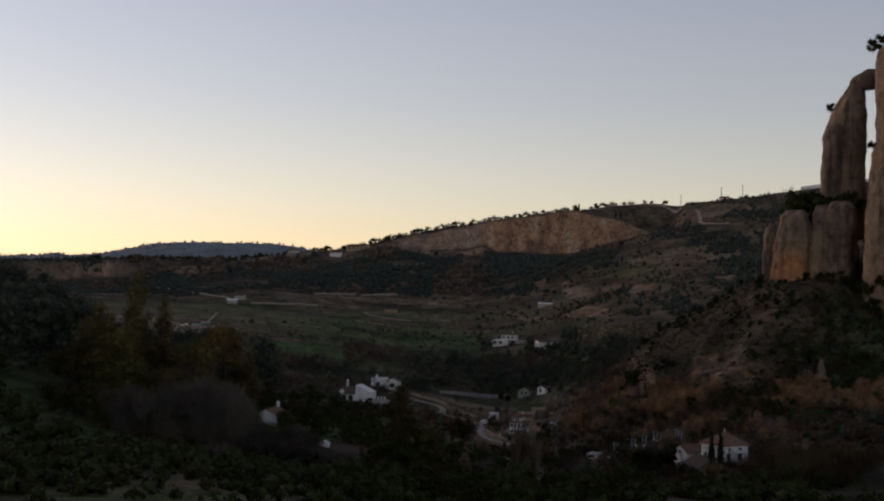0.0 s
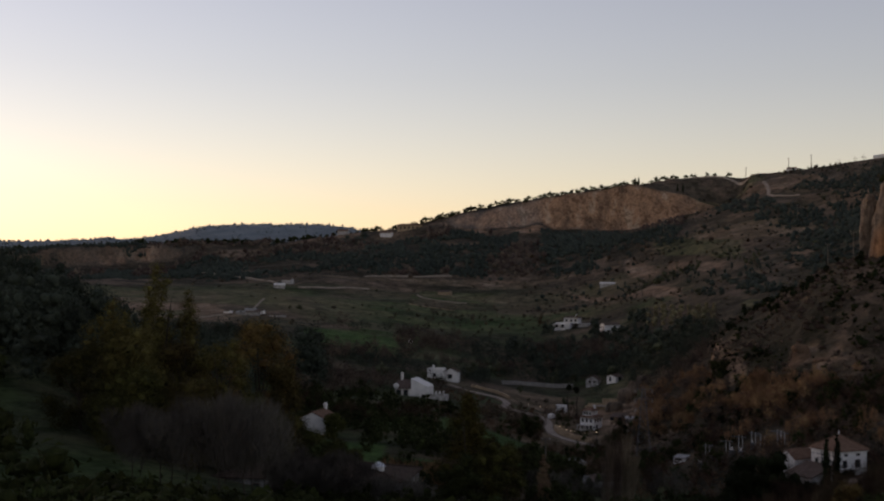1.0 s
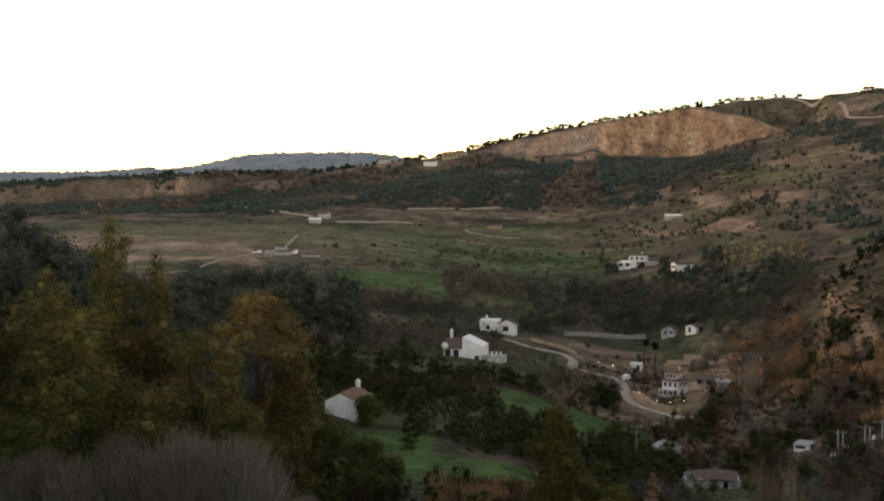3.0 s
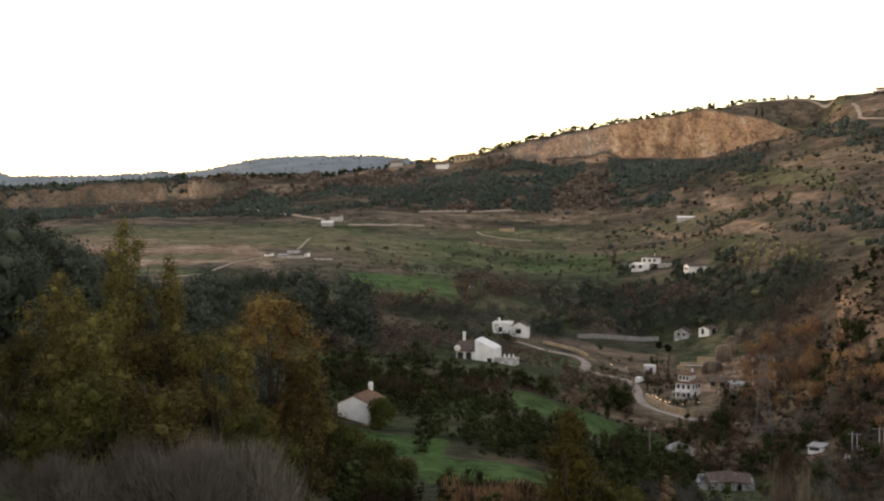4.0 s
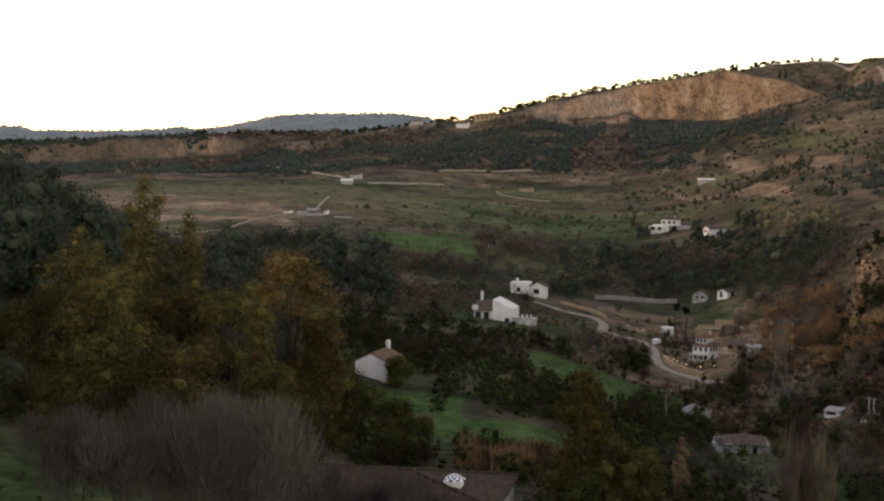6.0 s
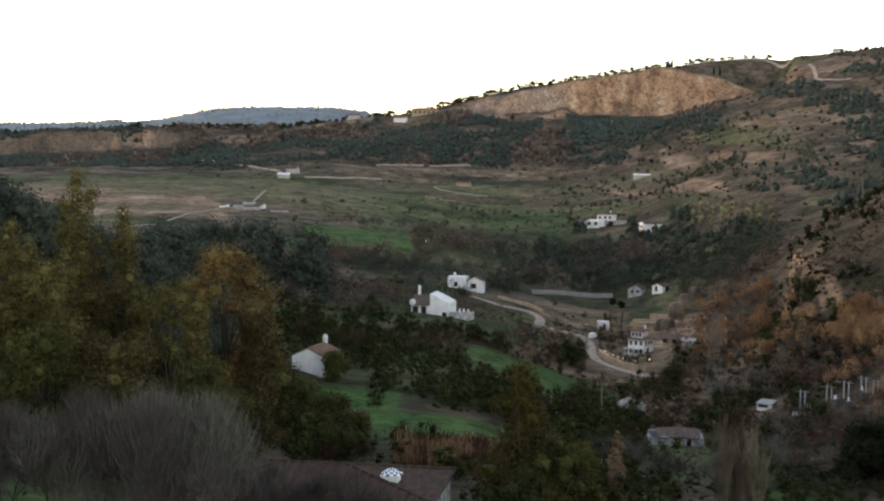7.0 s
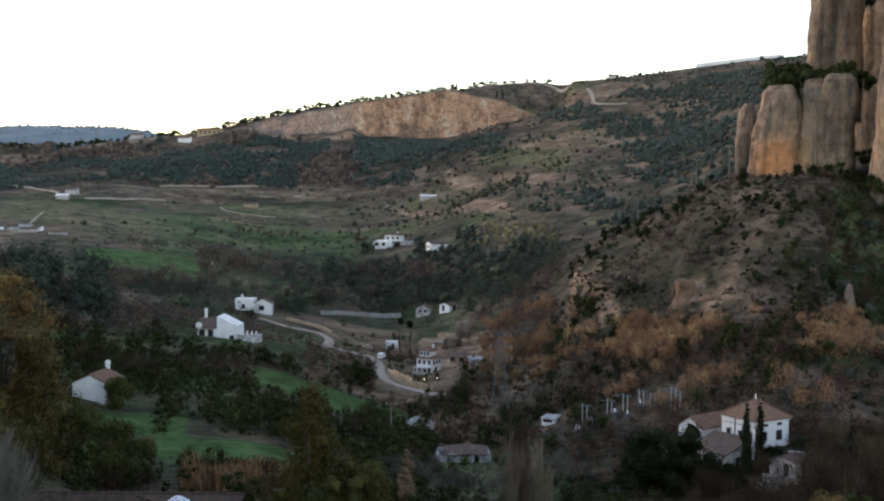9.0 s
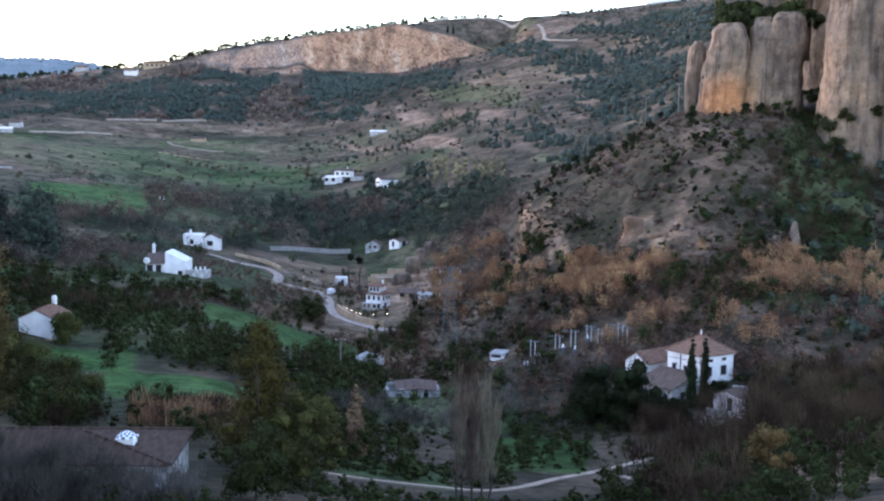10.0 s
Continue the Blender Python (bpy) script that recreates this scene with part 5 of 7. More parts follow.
def hip_roof(w, d, h, rise, ridge, over=0.35, thick=0.15):
    """A hipped roof; ridge is the length of its top line along x (0: a pyramid)."""
    bm = bmesh.new()
    x, y = w / 2 + over, d / 2 + over
    a, b = (-ridge / 2, 0, h + rise), (ridge / 2, 0, h + rise)
    c = [(-x, -y, h), (x, -y, h), (x, y, h), (-x, y, h)]
    if ridge > 0.01:
        for pts in ((c[0], c[1], b, a), (c[1], c[2], b), (c[2], c[3], a, b), (c[3], c[0], a)):
            slab(bm, pts, thick)
    else:
        for i in range(4):
            slab(bm, (c[i], c[(i + 1) % 4], a), thick)
    for p, q in ((c[0], a), (c[1], b), (c[2], b), (c[3], a)) + (((a, b),) if ridge > 0.01 else ()):
        v, f = tube([p, q], [0.13, 0.13], 5)
        vs = [bm.verts.new(t) for t in v + [0, 0, 0.05]]
        for t in f:
            bm.faces.new([vs[i] for i in t])
    return bm


def window(parent, x, y, z, w, h, side="front", shutter=None):
    """A framed window with its pane, set in a wall face."""
    t = 0.1
    fr = boxes((-w / 2 - t, -0.08, -h / 2 - t, -w / 2, 0.04, h / 2 + t), (w / 2, -0.08, -h / 2 - t, w / 2 + t, 0.04, h / 2 + t),
               (-w / 2, -0.08, h / 2, w / 2, 0.04, h / 2 + t), (-w / 2, -0.10, -h / 2 - t, w / 2, 0.04, -h / 2))
    ob = part("window", fr, shutter or FRAME, parent)
    turn = {"front": 0, "right": 90, "left": -90, "back": 180}[side]
    ob.matrix_basis = pose(x, y, z, 0, 0, turn)
    part("pane", boxes((-w / 2, -0.03, -h / 2, w / 2, 0.02, h / 2)), GLASS, ob, "dark window pane")
    return ob


def door(parent, x, y, z, w, h, side="front", mat=None):
    ob = part("door", boxes((-w / 2, -0.05, 0, w / 2, 0.03, h)), mat or GLASS, parent, "dark doorway")
    ob.matrix_basis = pose(x, y, z, 0, 0, {"front": 0, "right": 90, "left": -90}[side])
    return ob


def chimney(parent, x, y, z, h, w=0.6, mat=None):
    ob = part("chimney", boxes((x - w / 2, y - w / 2, z, x + w / 2, y + w / 2, z + h), (x - w * 0.65, y - w * 0.65, z + h, x + w * 0.65, y + w * 0.65, z + h + 0.15),
                               (x - w * 0.4, y - w * 0.4, z + h + 0.15, x + w * 0.4, y + w * 0.4, z + h + 0.45)), mat or LIME, parent, "white chimney")
    return ob


def gabled(name, label, az, r, turn, w, d, h, rise, wall=LIME, roof=TILE, windows=(), doors=(), chimneys=(), lift=0.0, group="", over=0.3):
    """A gabled house, its gable facing the valley's viewer when turn is 0."""
    ob = thing(name, at(az, r, lift), az + turn, label, "house", group)
    part("wall", gable_walls(w, d, h, rise), wall, ob)
    part("roof", gable_roof(w, d, h, rise, over), roof, ob)
    for wx, wz, ww, wh, side in windows:
        pos = {"front": (wx, -d / 2), "right": (w / 2, wx), "left": (-w / 2, wx)}[side]
        window(ob, pos[0], pos[1], wz, ww, wh, side)
    for wx, ww, wh, side in doors:
        pos = {"front": (wx, -d / 2), "right": (w / 2, wx), "left": (-w / 2, wx)}[side]
        door(ob, pos[0], pos[1], 0, ww, wh, side)
    for cx, cy, cz, ch in chimneys:
        chimney(ob, cx, cy, cz, ch)
    return ob


def flat_block(ob, name, x0, y0, x1, y1, z0, z1, mat, parapet=0.25):
    bm = boxes((x0, y0, z0, x1, y1, z1), (x0, y0, z1, x1, y0 + 0.2, z1 + parapet), (x0, y1 - 0.2, z1, x1, y1, z1 + parapet),
               (x0, y0 + 0.2, z1, x0 + 0.2, y1 - 0.2, z1 + parapet), (x1 - 0.2, y0 + 0.2, z1, x1, y1 - 0.2, z1 + parapet))
    return part(name, bm, mat, ob)


# ---- houses of the valley ----
gabled("cottage", "white limewashed cottage with brown tile roof on a green slope", 7.25, 216, -21, 5.6, 8.0, 3.0, 1.3, LIME, TILE,
       windows=((-1.0, 1.9, 0.9, 1.0, "right"), (2.2, 1.9, 0.9, 1.0, "right")), doors=((0.6, 0.9, 2.0, "right"),), chimneys=((0.2, 3.7, 4.0, 1.2),), over=0.12)
ob = thing("terrace_wall", at(7.25, 210.5, -1.0), 7.3 - 21, "brown stone terrace wall below the cottage", "wall")
part("wall", boxes((-3.2, -0.4, -1.0, 3.4, 0.4, 1.0)), OCHRE, ob)

ob = thing("country_house", at(1.55, 305), 1.5 - 12, "white country house with a brown roof, stepped wing and balustraded terrace", "house")
part("wall", boxes((-7.2, -3, -2, -2.6, 4, 2.7)), LIME, ob)
bm = bmesh.new()
slab(bm, [(-7.5, -3.5, 2.55), (-2.6, -3.5, 2.55), (-2.6, 1.5, 4.6), (-7.5, 1.5, 4.6)], 0.18)
slab(bm, [(-7.5, 1.5, 4.6), (-2.6, 1.5, 4.6), (-2.6, 4.4, 3.2), (-7.5, 4.4, 3.2)], 0.18)
part("roof", bm, TILE_OLD, ob)
bm = bmesh.new()
for y0, y1 in ((-3.4, 4.2),):
    prof = [(-2.6, -2.5), (2.2, -2.5), (2.2, 3.0), (-1.9, 5.0), (-2.6, 5.2)]
    a, b = [bm.verts.new((x, y0, z)) for x, z in prof], [bm.verts.new((x, y1, z)) for x, z in prof]
    bm.faces.new(a), bm.faces.new(b[::-1])
    for i in range(5):
        bm.faces.new((a[i], b[i], b[(i + 1) % 5], a[(i + 1) % 5]))
part("wing", bm, LIME, ob, "white wing with a sloping top")
part("terrace", boxes((2.2, -4.2, -4, 7.0, 2.5, 0.6), (2.2, -4.2, 0.6, 7.0, -3.9, 1.2)), LIME_OLD, ob)
for k in range(5):
    part("post", boxes((2.4 + k * 1.05, -4.25, 1.2, 2.8 + k * 1.05, -3.85, 2.0)), LIME, ob)
for x in (-6.2, -4.2):
    window(ob, x, -3.0, 1.2, 1.1, 1.7)
window(ob, 0.9, -3.4, 0.2, 0.9, 1.2)
chimney(ob, -6.3, 1.5, 4.2, 2.0)
ob2 = thing("satellite_dish", at(2.95, 301), 0, "round white dish on a short post", "dish")
part("post", boxes((-0.06, -0.06, -0.2, 0.06, 0.06, 2.2)), STEEL, ob2)
bm = bmesh.new()
bmesh.ops.create_uvsphere(bm, u_segments=16, v_segments=8, radius=0.75)
bmesh.ops.scale(bm, vec=(1, 0.3, 1), verts=bm.verts)
bmesh.ops.translate(bm, vec=(0, -0.2, 2.6), verts=bm.verts)
part("reflector", bm, LIME, ob2)

ob = thing("farm_cottage", at(0.55, 368), -8, "low white farm cottage with broken roofline among trees", "house")
flat_block(ob, "wall", -5.0, -2.5, 0.4, 3.0, -1.5, 3.3, LIME)
part("wing", gable_walls(4.6, 5.0, 2.6, 1.1), LIME, ob).matrix_basis = pose(2.9, -0.3, 0)
part("roof", gable_roof(4.6, 5.0, 2.6, 1.1), TILE_OLD, ob).matrix_basis = pose(2.9, -0.3, 0)
window(ob, 2.6, -2.8, 1.1, 1.4, 1.2)
window(ob, -2.6, -2.5, 1.5, 0.9, 1.1)
chimney(ob, -3.4, 0.5, 3.3, 0.9)

gabled("pump_hut", "tiny white hut in the fields", 2.3, 462, 10, 1.4, 1.8, 1.3, 0.4, LIME, TILE_OLD, doors=((0, 0.7, 1.5, "front"),))

gabled("farm_shed", "old white gabled farm shed", -7.05, 399, -10, 4.4, 5.6, 2.0, 1.2, LIME_OLD, TILE_OLD, windows=((-0.8, 1.2, 0.6, 0.7, "front"), (0.8, 1.2, 0.6, 0.7, "front")))
gabled("farm_shed", "white farm shed with a wide dark opening", -8.15, 394, -35, 3.8, 4.6, 1.7, 0.7, LIME, TILE_OLD, doors=((0.2, 2.0, 1.6, "right"), (-0.4, 0.8, 1.6, "front")))

ob = thing("inn", at(-7.27, 316, -0.4), -7.2 - 28, "white two-storey inn with tiled eaves and a smaller upper storey", "house")
part("wall", boxes((-3.0, -3.2, -2, 3.0, 3.4, 4.9)), LIME, ob)
part("roof", hip_roof(6.0, 6.6, 4.9, 1.0, 1.0, over=0.5), TILE, ob, "brown tile skirt roof").location = (0, 0.1, 0)
part("upper_wall", boxes((-2.5, -2.1, 5.0, 1.6, 2.4, 7.2)), LIME, ob)
part("upper_roof", hip_roof(4.1, 4.5, 7.2, 0.9, 0.6, over=0.4), TILE, ob).location = (-0.45, 0.15, 0)
part("porch", boxes((-3.2, -5.6, -2, 2.2, -3.2, 0.5), (-3.4, -5.8, 2.0, 2.4, -3.2, 2.2), (-3.2, -5.6, 0.5, -2.9, -5.3, 2.0), (-0.6, -5.6, 0.5, -0.3, -5.3, 2.0), (1.9, -5.6, 0.5, 2.2, -5.3, 2.0)), LIME_OLD, ob)
for x in (-1.9, 0, 1.9):
    window(ob, x, -3.2, 3.7, 0.7, 1.1)
for x in (-1.9, 0.2, 1.9):
    window(ob, x, -3.2, 1.3, 0.8, 1.3)
for x in (-1.7, -0.4, 0.9):
    window(ob, x, -2.1, 6.2, 0.6, 0.9)
for y in (-1.8, 0.3, 2.2):
    window(ob, 3.0, y, 3.7, 0.8, 1.1, "right")
window(ob, 3.0, -0.5, 1.3, 1.2, 1.4, "right")
chimney(ob, 0.8, 1.6, 7.6, 0.9)
ob.scale = (0.72, 0.72, 0.80)

ob = thing("white_kiosk", at(-5.6, 350), -5.6 - 6, "small white box-like outbuilding with a dark doorway", "outbuilding")
flat_block(ob, "wall", -1.6, -1.2, 1.6, 1.4, -1, 2.2, LIME, 0.1)
door(ob, 0.5, -1.2, 0, 0.7, 1.7)
ob = thing("white_van", at(-5.15, 332, 0.0), -5.1 + 72, "white delivery van parked beside the lane", "van")
bm = boxes((-2.3, -0.95, 0.35, 1.2, 0.95, 2.1), (1.2, -0.92, 0.35, 2.4, 0.92, 1.25))
bmesh.ops.bevel(bm, geom=bm.edges[:], offset=0.12, segments=1, affect="EDGES")
part("body", bm, LIME, ob)
bm = bmesh.new()
slab(bm, [(1.2, -0.8, 2.0), (1.75, -0.8, 1.28), (1.75, 0.8, 1.28), (1.2, 0.8, 2.0)], 0.06)
part("windscreen", bm, GLASS, ob)
for x in (-1.5, 1.5):
    for y in (-0.9, 0.9):
        bm = bmesh.new()
        bmesh.ops.create_cone(bm, segments=14, radius1=0.36, radius2=0.36, depth=0.24, cap_ends=True, matrix=pose(x, y, 0.36, 90))
        part("wheel", bm, GLASS, ob)
ob.scale = (0.72, 0.72, 0.72)

ob = thing("inn_annex", at(-8.7, 322), -8 - 20, "low outbuildings with pale awnings beside the inn", "outbuilding")
part("wall", boxes((-2.0, -2, -1, 2.0, 2, 1.6)), OCHRE, ob)
bm = bmesh.new()
slab(bm, [(-2.4, -2.6, 1.6), (2.4, -2.6, 1.6), (2.4, 2.3, 2.3), (-2.4, 2.3, 2.3)], 0.12)
part("roof", bm, TILE_OLD, ob)
for x in (-1.4, 1.0):
    window(ob, x, -2, 1.0, 1.1, 0.9)
ob = thing("inn_annex", at(-9.5, 318), -8 + 10, "low outbuilding with a pale sheet roof", "outbuilding")
part("wall", boxes((-2.2, -1.2, -1, 2.2, 1.2, 0.8)), LIME_OLD, ob)
bm = bmesh.new()
slab(bm, [(-2.6, -1.5, 0.8), (2.6, -1.5, 0.8), (2.6, 1.5, 1.2), (-2.6, 1.5, 1.2)], 0.12)
part("roof", bm, SHEET, ob)

ob = thing("ochre_ruin", at(-7.7, 352), -7.7 - 10, "roofless ochre stone ruin in low stepped walls", "ruin")
part("wall", boxes((-5.5, -0.6, -2, 5.2, 0.2, 1.0), (-0.4, 1.2, -2, 4.4, 2.2, 3.2), (-5.2, 1.8, -2, -0.4, 2.6, 1.5)), OCHRE, ob)
part("canopy", boxes((-3.0, -1.6, 1.05, 3.8, -0.6, 1.2)), LIME_OLD, ob)
part("buttress", boxes((4.4, -0.9, -2, 7.4, 1.9, 1.7)), OCHRE, ob)

rock_thing("ochre_outcrop", "pale ochre rock outcrops on the bank behind the inn", [
    tower(-8.75, 356, 2.4, 2.2, -46, -38.5, BULGE, 61, rings=20, round_n=28, relief=0.5),
    tower(-9.15, 362, 2.0, 2.0, -45, -36.5, BULGE, 62, rings=20, round_n=28, relief=0.5),
    tower(-9.6, 372, 2.6, 2.0, -44, -35.5, BULGE, 63, rings=20, round_n=28, relief=0.5),
    tower(-8.35, 346, 2.6, 2.0, -48, -42.0, BULGE, 64, rings=20, round_n=28, relief=0.5)])
EARTH = material("tan_earth_bank", (0.085, 0.054, 0.036), (0.185, 0.118, 0.076), 0.4, 0.95, 0.8)
SCAR = ((0, 1.3), (0.5, 1.1), (0.8, 0.9), (0.93, 0.7), (1, 0.35))
rock_thing("spur_outcrop", "broken tan earth bank low on the spur above the canes", [
    tower(-18.85, 258.0, 2.6, 2.4, -30, -19.0, SCAR, 65, rings=60, round_n=60, relief=1.7, bend=3.0),
    tower(-19.75, 255.0, 2.4, 2.0, -30, -21.6, SCAR, 66, rings=50, round_n=50, relief=1.7, bend=2.4)], EARTH)
rock_thing("rock_ribs", "narrow grey rock ribs in the gully under the cliff", [
    tower(-25.3, 252, 1.5, 2.0, -32, -18.2, ((0, 1.35), (0.4, 1.15), (0.7, 0.95), (0.9, 0.7), (1, 0.4)), 71, rings=60, round_n=50, relief=1.1, shift=((0, 0), (0.6, 0.3), (1, 1.3))),
    tower(-24.7, 250, 1.2, 1.4, -32, -20.8, ((0, 1.35), (0.4, 1.1), (0.7, 0.85), (1, 0.4)), 72, rings=44, round_n=40, relief=0.9, shift=((0, 0), (1, 0.8)))])
# villa by the river
ob = thing("villa", at(-21.75, 201, -2.8), -21.7 - 43, "tall white villa with a hipped brown tile roof beside the river", "house")
part("wall", boxes((-3.7, -3.4, -2, 3.7, 3.4, 8.0)), LIME, ob)
part("cornice", boxes((-3.95, -3.65, 7.75, 3.95, 3.65, 8.0)), LIME, ob)
part("roof", hip_roof(7.4, 6.8, 8.02, 2.5, 0.0, over=0.4), TILE, ob)
bm = bmesh.new()
bmesh.ops.create_cone(bm, segments=8, radius1=0.16, radius2=0.04, depth=0.9, cap_ends=True, matrix=pose(0, 0, 10.9))
part("finial", bm, LIME, ob)
for y, z, w, h in ((-1.9, 5.5, 0.85, 1.25), (1.2, 5.5, 1.05, 1.35), (1.3, 7.2, 0.7, 0.3), (-1.6, 7.2, 0.6, 0.3), (-1.9, 2.4, 0.9, 1.4), (1.2, 2.4, 0.9, 1.4)):
    window(ob, 3.7, y, z, w, h, "right")
for x, z in ((-2.2, 5.4), (0.2, 5.4), (2.3, 5.4), (-2.2, 2.3), (2.3, 2.3)):
    window(ob, x, -3.4, z, 0.75, 1.2, "front", LIME_OLD)
part("drainpipe", boxes((-0.9, -3.52, 0, -0.8, -3.4, 7.7), (-3.4, -3.5, 6.9, 3.5, -3.4, 6.98)), STEEL, ob)
ob = gabled("villa_wing", "white gabled wing with a brown tile roof", -19.45, 206, 12, 4.3, 8.2, 4.0, 1.5, LIME, TILE, windows=((0, 4.1, 0.5, 0.5, "front"),))
ob.matrix_world = Matrix.Translation(at(-19.65, 206, -0.8)) @ pose(0, 0, 0, 0, 0, -19.4 - 38)
ob = thing("villa_annex", at(-20.3, 197, -0.9), -20.2 - 43, "low annex with a grey-brown lean-to roof and dark doorways", "house")
part("wall", boxes((-3.4, -2.4, -2, 3.4, 2.6, 3.0)), LIME_OLD, ob)
bm = bmesh.new()
slab(bm, [(-3.8, -2.9, 2.9), (3.8, -2.9, 2.9), (3.8, 2.7, 4.9), (-3.8, 2.7, 4.9)], 0.16)
part("roof", bm, TILE_OLD, ob)
for x in (-2.2, 0, 2.1):
    door(ob, x, -2.4, 0, 0.8, 2.0)
window(ob, 3.4, 0, 1.6, 0.8, 1.1, "right")
ob = thing("gate_house", at(-23.25, 189), -23 - 30, "small pinkish-white outbuilding with a brown tile roof", "outbuilding")
part("wall", gable_walls(4.2, 4.0, 2.2, 0.6), PINKISH, ob)
part("roof", gable_roof(4.2, 4.0, 2.2, 0.6), TILE_OLD, ob)
door(ob, 0.6, -2.0, 0, 0.8, 1.9)
window(ob, 2.1, 0.4, 1.5, 0.7, 0.8, "right")
for k, (az, r, w, h) in enumerate(((-22.9, 185, 5.5, 0.9), (-22.5, 181.5, 4.0, 0.8), (-23.8, 193, 4.0, 1.6))):
    ob = thing("garden_wall", at(az, r), az - 25 + 12 * k, "worn white garden wall below the villa", "wall", "villa garden walls")
    part("wall", boxes((-w / 2, -0.25, -1.5, w / 2, 0.25, h), (-w / 2 - 0.1, -0.35, h, w / 2 + 0.1, 0.35, h + 0.12)), STONE_WALL, ob)

ob = thing("transformer_hut", at(-12.8, 234, -0.3), -12.8 - 20, "small white hut with a sloping grey roof", "outbuilding")
part("wall", boxes((-1.35, -1.3, -1, 1.35, 1.3, 1.25)), LIME, ob)
bm = bmesh.new()
slab(bm, [(-1.5, -1.5, 1.28), (1.5, -1.5, 1.28), (1.5, 1.5, 1.6), (-1.5, 1.5, 1.6)], 0.14)
part("roof", bm, SHEET, ob)
window(ob, -0.2, -1.3, 0.8, 1.6, 0.3)
door(ob, 1.35, 0.2, -0.5, 0.8, 1.6, "right")

ob = thing("ruined_barn", at(-8.9, 213), -8.9 + 6, "ruined low barn with broken white walls and a sagging roof", "ruin")
for dims in ((-4.4, -1.9, -1, -3.0, -1.5, 1.0), (-2.6, -1.9, -1, -0.4, -1.5, 1.5), (0.6, -1.9, -1, 1.6, -1.5, 1.2), (2.4, -1.9, -1, 4.4, -1.5, 1.3),
             (-4.4, 1.5, -1, 4.4, 1.9, 1.9), (-4.6, -1.5, -1, -4.2, 1.5, 1.3), (4.0, -1.5, -1, 4.4, 1.5, 1.5)):
    part("wall", boxes(dims), LIME_DIRTY, ob)
bm = bmesh.new()
slab(bm, [(-3.0, -2.2, 1.25), (0.4, -2.1, 1.6), (0.4, 1.8, 2.5), (-3.2, 1.8, 2.2)], 0.15)
slab(bm, [(0.4, -2.1, 1.6), (3.7, -2.2, 1.3), (4.2, 1.8, 2.1), (0.4, 1.8, 2.5)], 0.15)
part("roof", bm, TILE_OLD, ob, "sagging grey-brown roof")
gabled("stone_hut", "grey stone hut half hidden by trees", -6.9, 245, 15, 4.6, 3.4, 1.5, 0.8, LIME_OLD, SHEET)
for az, r, w, turn in ((-3.75, 213, 3.4, 30), (-5.1, 187, 4.0, -35)):
    ob = thing("rubble_wall", at(az, r), az + turn, "short pale rubble wall beside the trees", "wall", "rubble walls")
    part("wall", boxes((-w / 2, -0.4, -1, 0.2, 0.4, 1.3), (0.2, -0.45, -1, w / 2, 0.4, 0.8)), CONCRETE, ob)

# farms on the far slope
ob = thing("farmhouse", at(-5.6, 527, 0.3), -5.6 - 14, "white flat-roofed farmhouse stepped up the slope", "house")
flat_block(ob, "wall", -6.8, -3.0, 0.5, 4.0, -2, 1.7, LIME)
flat_block(ob, "upper_wall", -3.0, -1.0, 3.6, 5.0, 1.7, 4.1, LIME)
part("roof", hip_roof(7.0, 6.2, 4.3, 0.6, 3.0, 0.35), TILE_OLD, ob).matrix_basis = pose(0.3, 2.0, 0)
part("porch", boxes((-7.0, -5.2, -2, -1.5, -3.0, -0.4), (-7.0, -5.2, 1.3, -1.5, -3.0, 1.5), (-7.0, -5.2, -0.4, -6.7, -4.9, 1.3), (-4.4, -5.2, -0.4, -4.1, -4.9, 1.3), (-1.8, -5.2, -0.4, -1.5, -4.9, 1.3)), LIME, ob)
part("shed", boxes((3.6, -1.0, -2, 8.6, 3.4, 1.5), (3.5, -1.3, 1.5, 8.8, 3.6, 1.65)), LIME_OLD, ob)
for x in (-5.8, -3.0):
    window(ob, x, -3.0, 0.5, 1.1, 1.2)
for x in (-1.8, 0.4, 2.4):
    window(ob, x, -1.0, 3.0, 0.8, 0.9)
chimney(ob, 1.8, 2.0, 4.3, 0.8, 0.5)
gabled("farmhouse", "white farmhouse with a shallow grey roof", -7.6, 497, -62, 4.4, 7.6, 3.0, 0.8, LIME, TILE_OLD, windows=((-0.9, 1.8, 0.7, 0.9, "front"), (0.9, 1.8, 0.7, 0.9, "front")), doors=((0, 1.0, 1.9, "right"),))
gabled("field_barn", "long low white barn on the slope", -7.2, 650, 78, 3.4, 8.2, 1.1, 0.5, LIME_OLD, LIME, windows=((0, 0.5, 1.0, 0.6, "right"),))
gabled("field_barn", "white barn with a pale roof at the field's edge", 8.7, 640, 80, 3.6, 5.6, 1.7, 0.7, LIME_OLD, LIME, doors=((0.5, 2.0, 1.8, "right"),))
gabled("field_barn", "old stone barn above the fields", 8.3, 662, 60, 4.0, 5.5, 2.2, 0.9, LIME_OLD, TILE_OLD, doors=((0.5, 1.4, 1.8, "right"),))
gabled("stone_barn", "ochre stone barn in a meadow", 0.7, 660, 70, 4.0, 7.0, 1.8, 0.8, OCHRE, TILE_OLD)
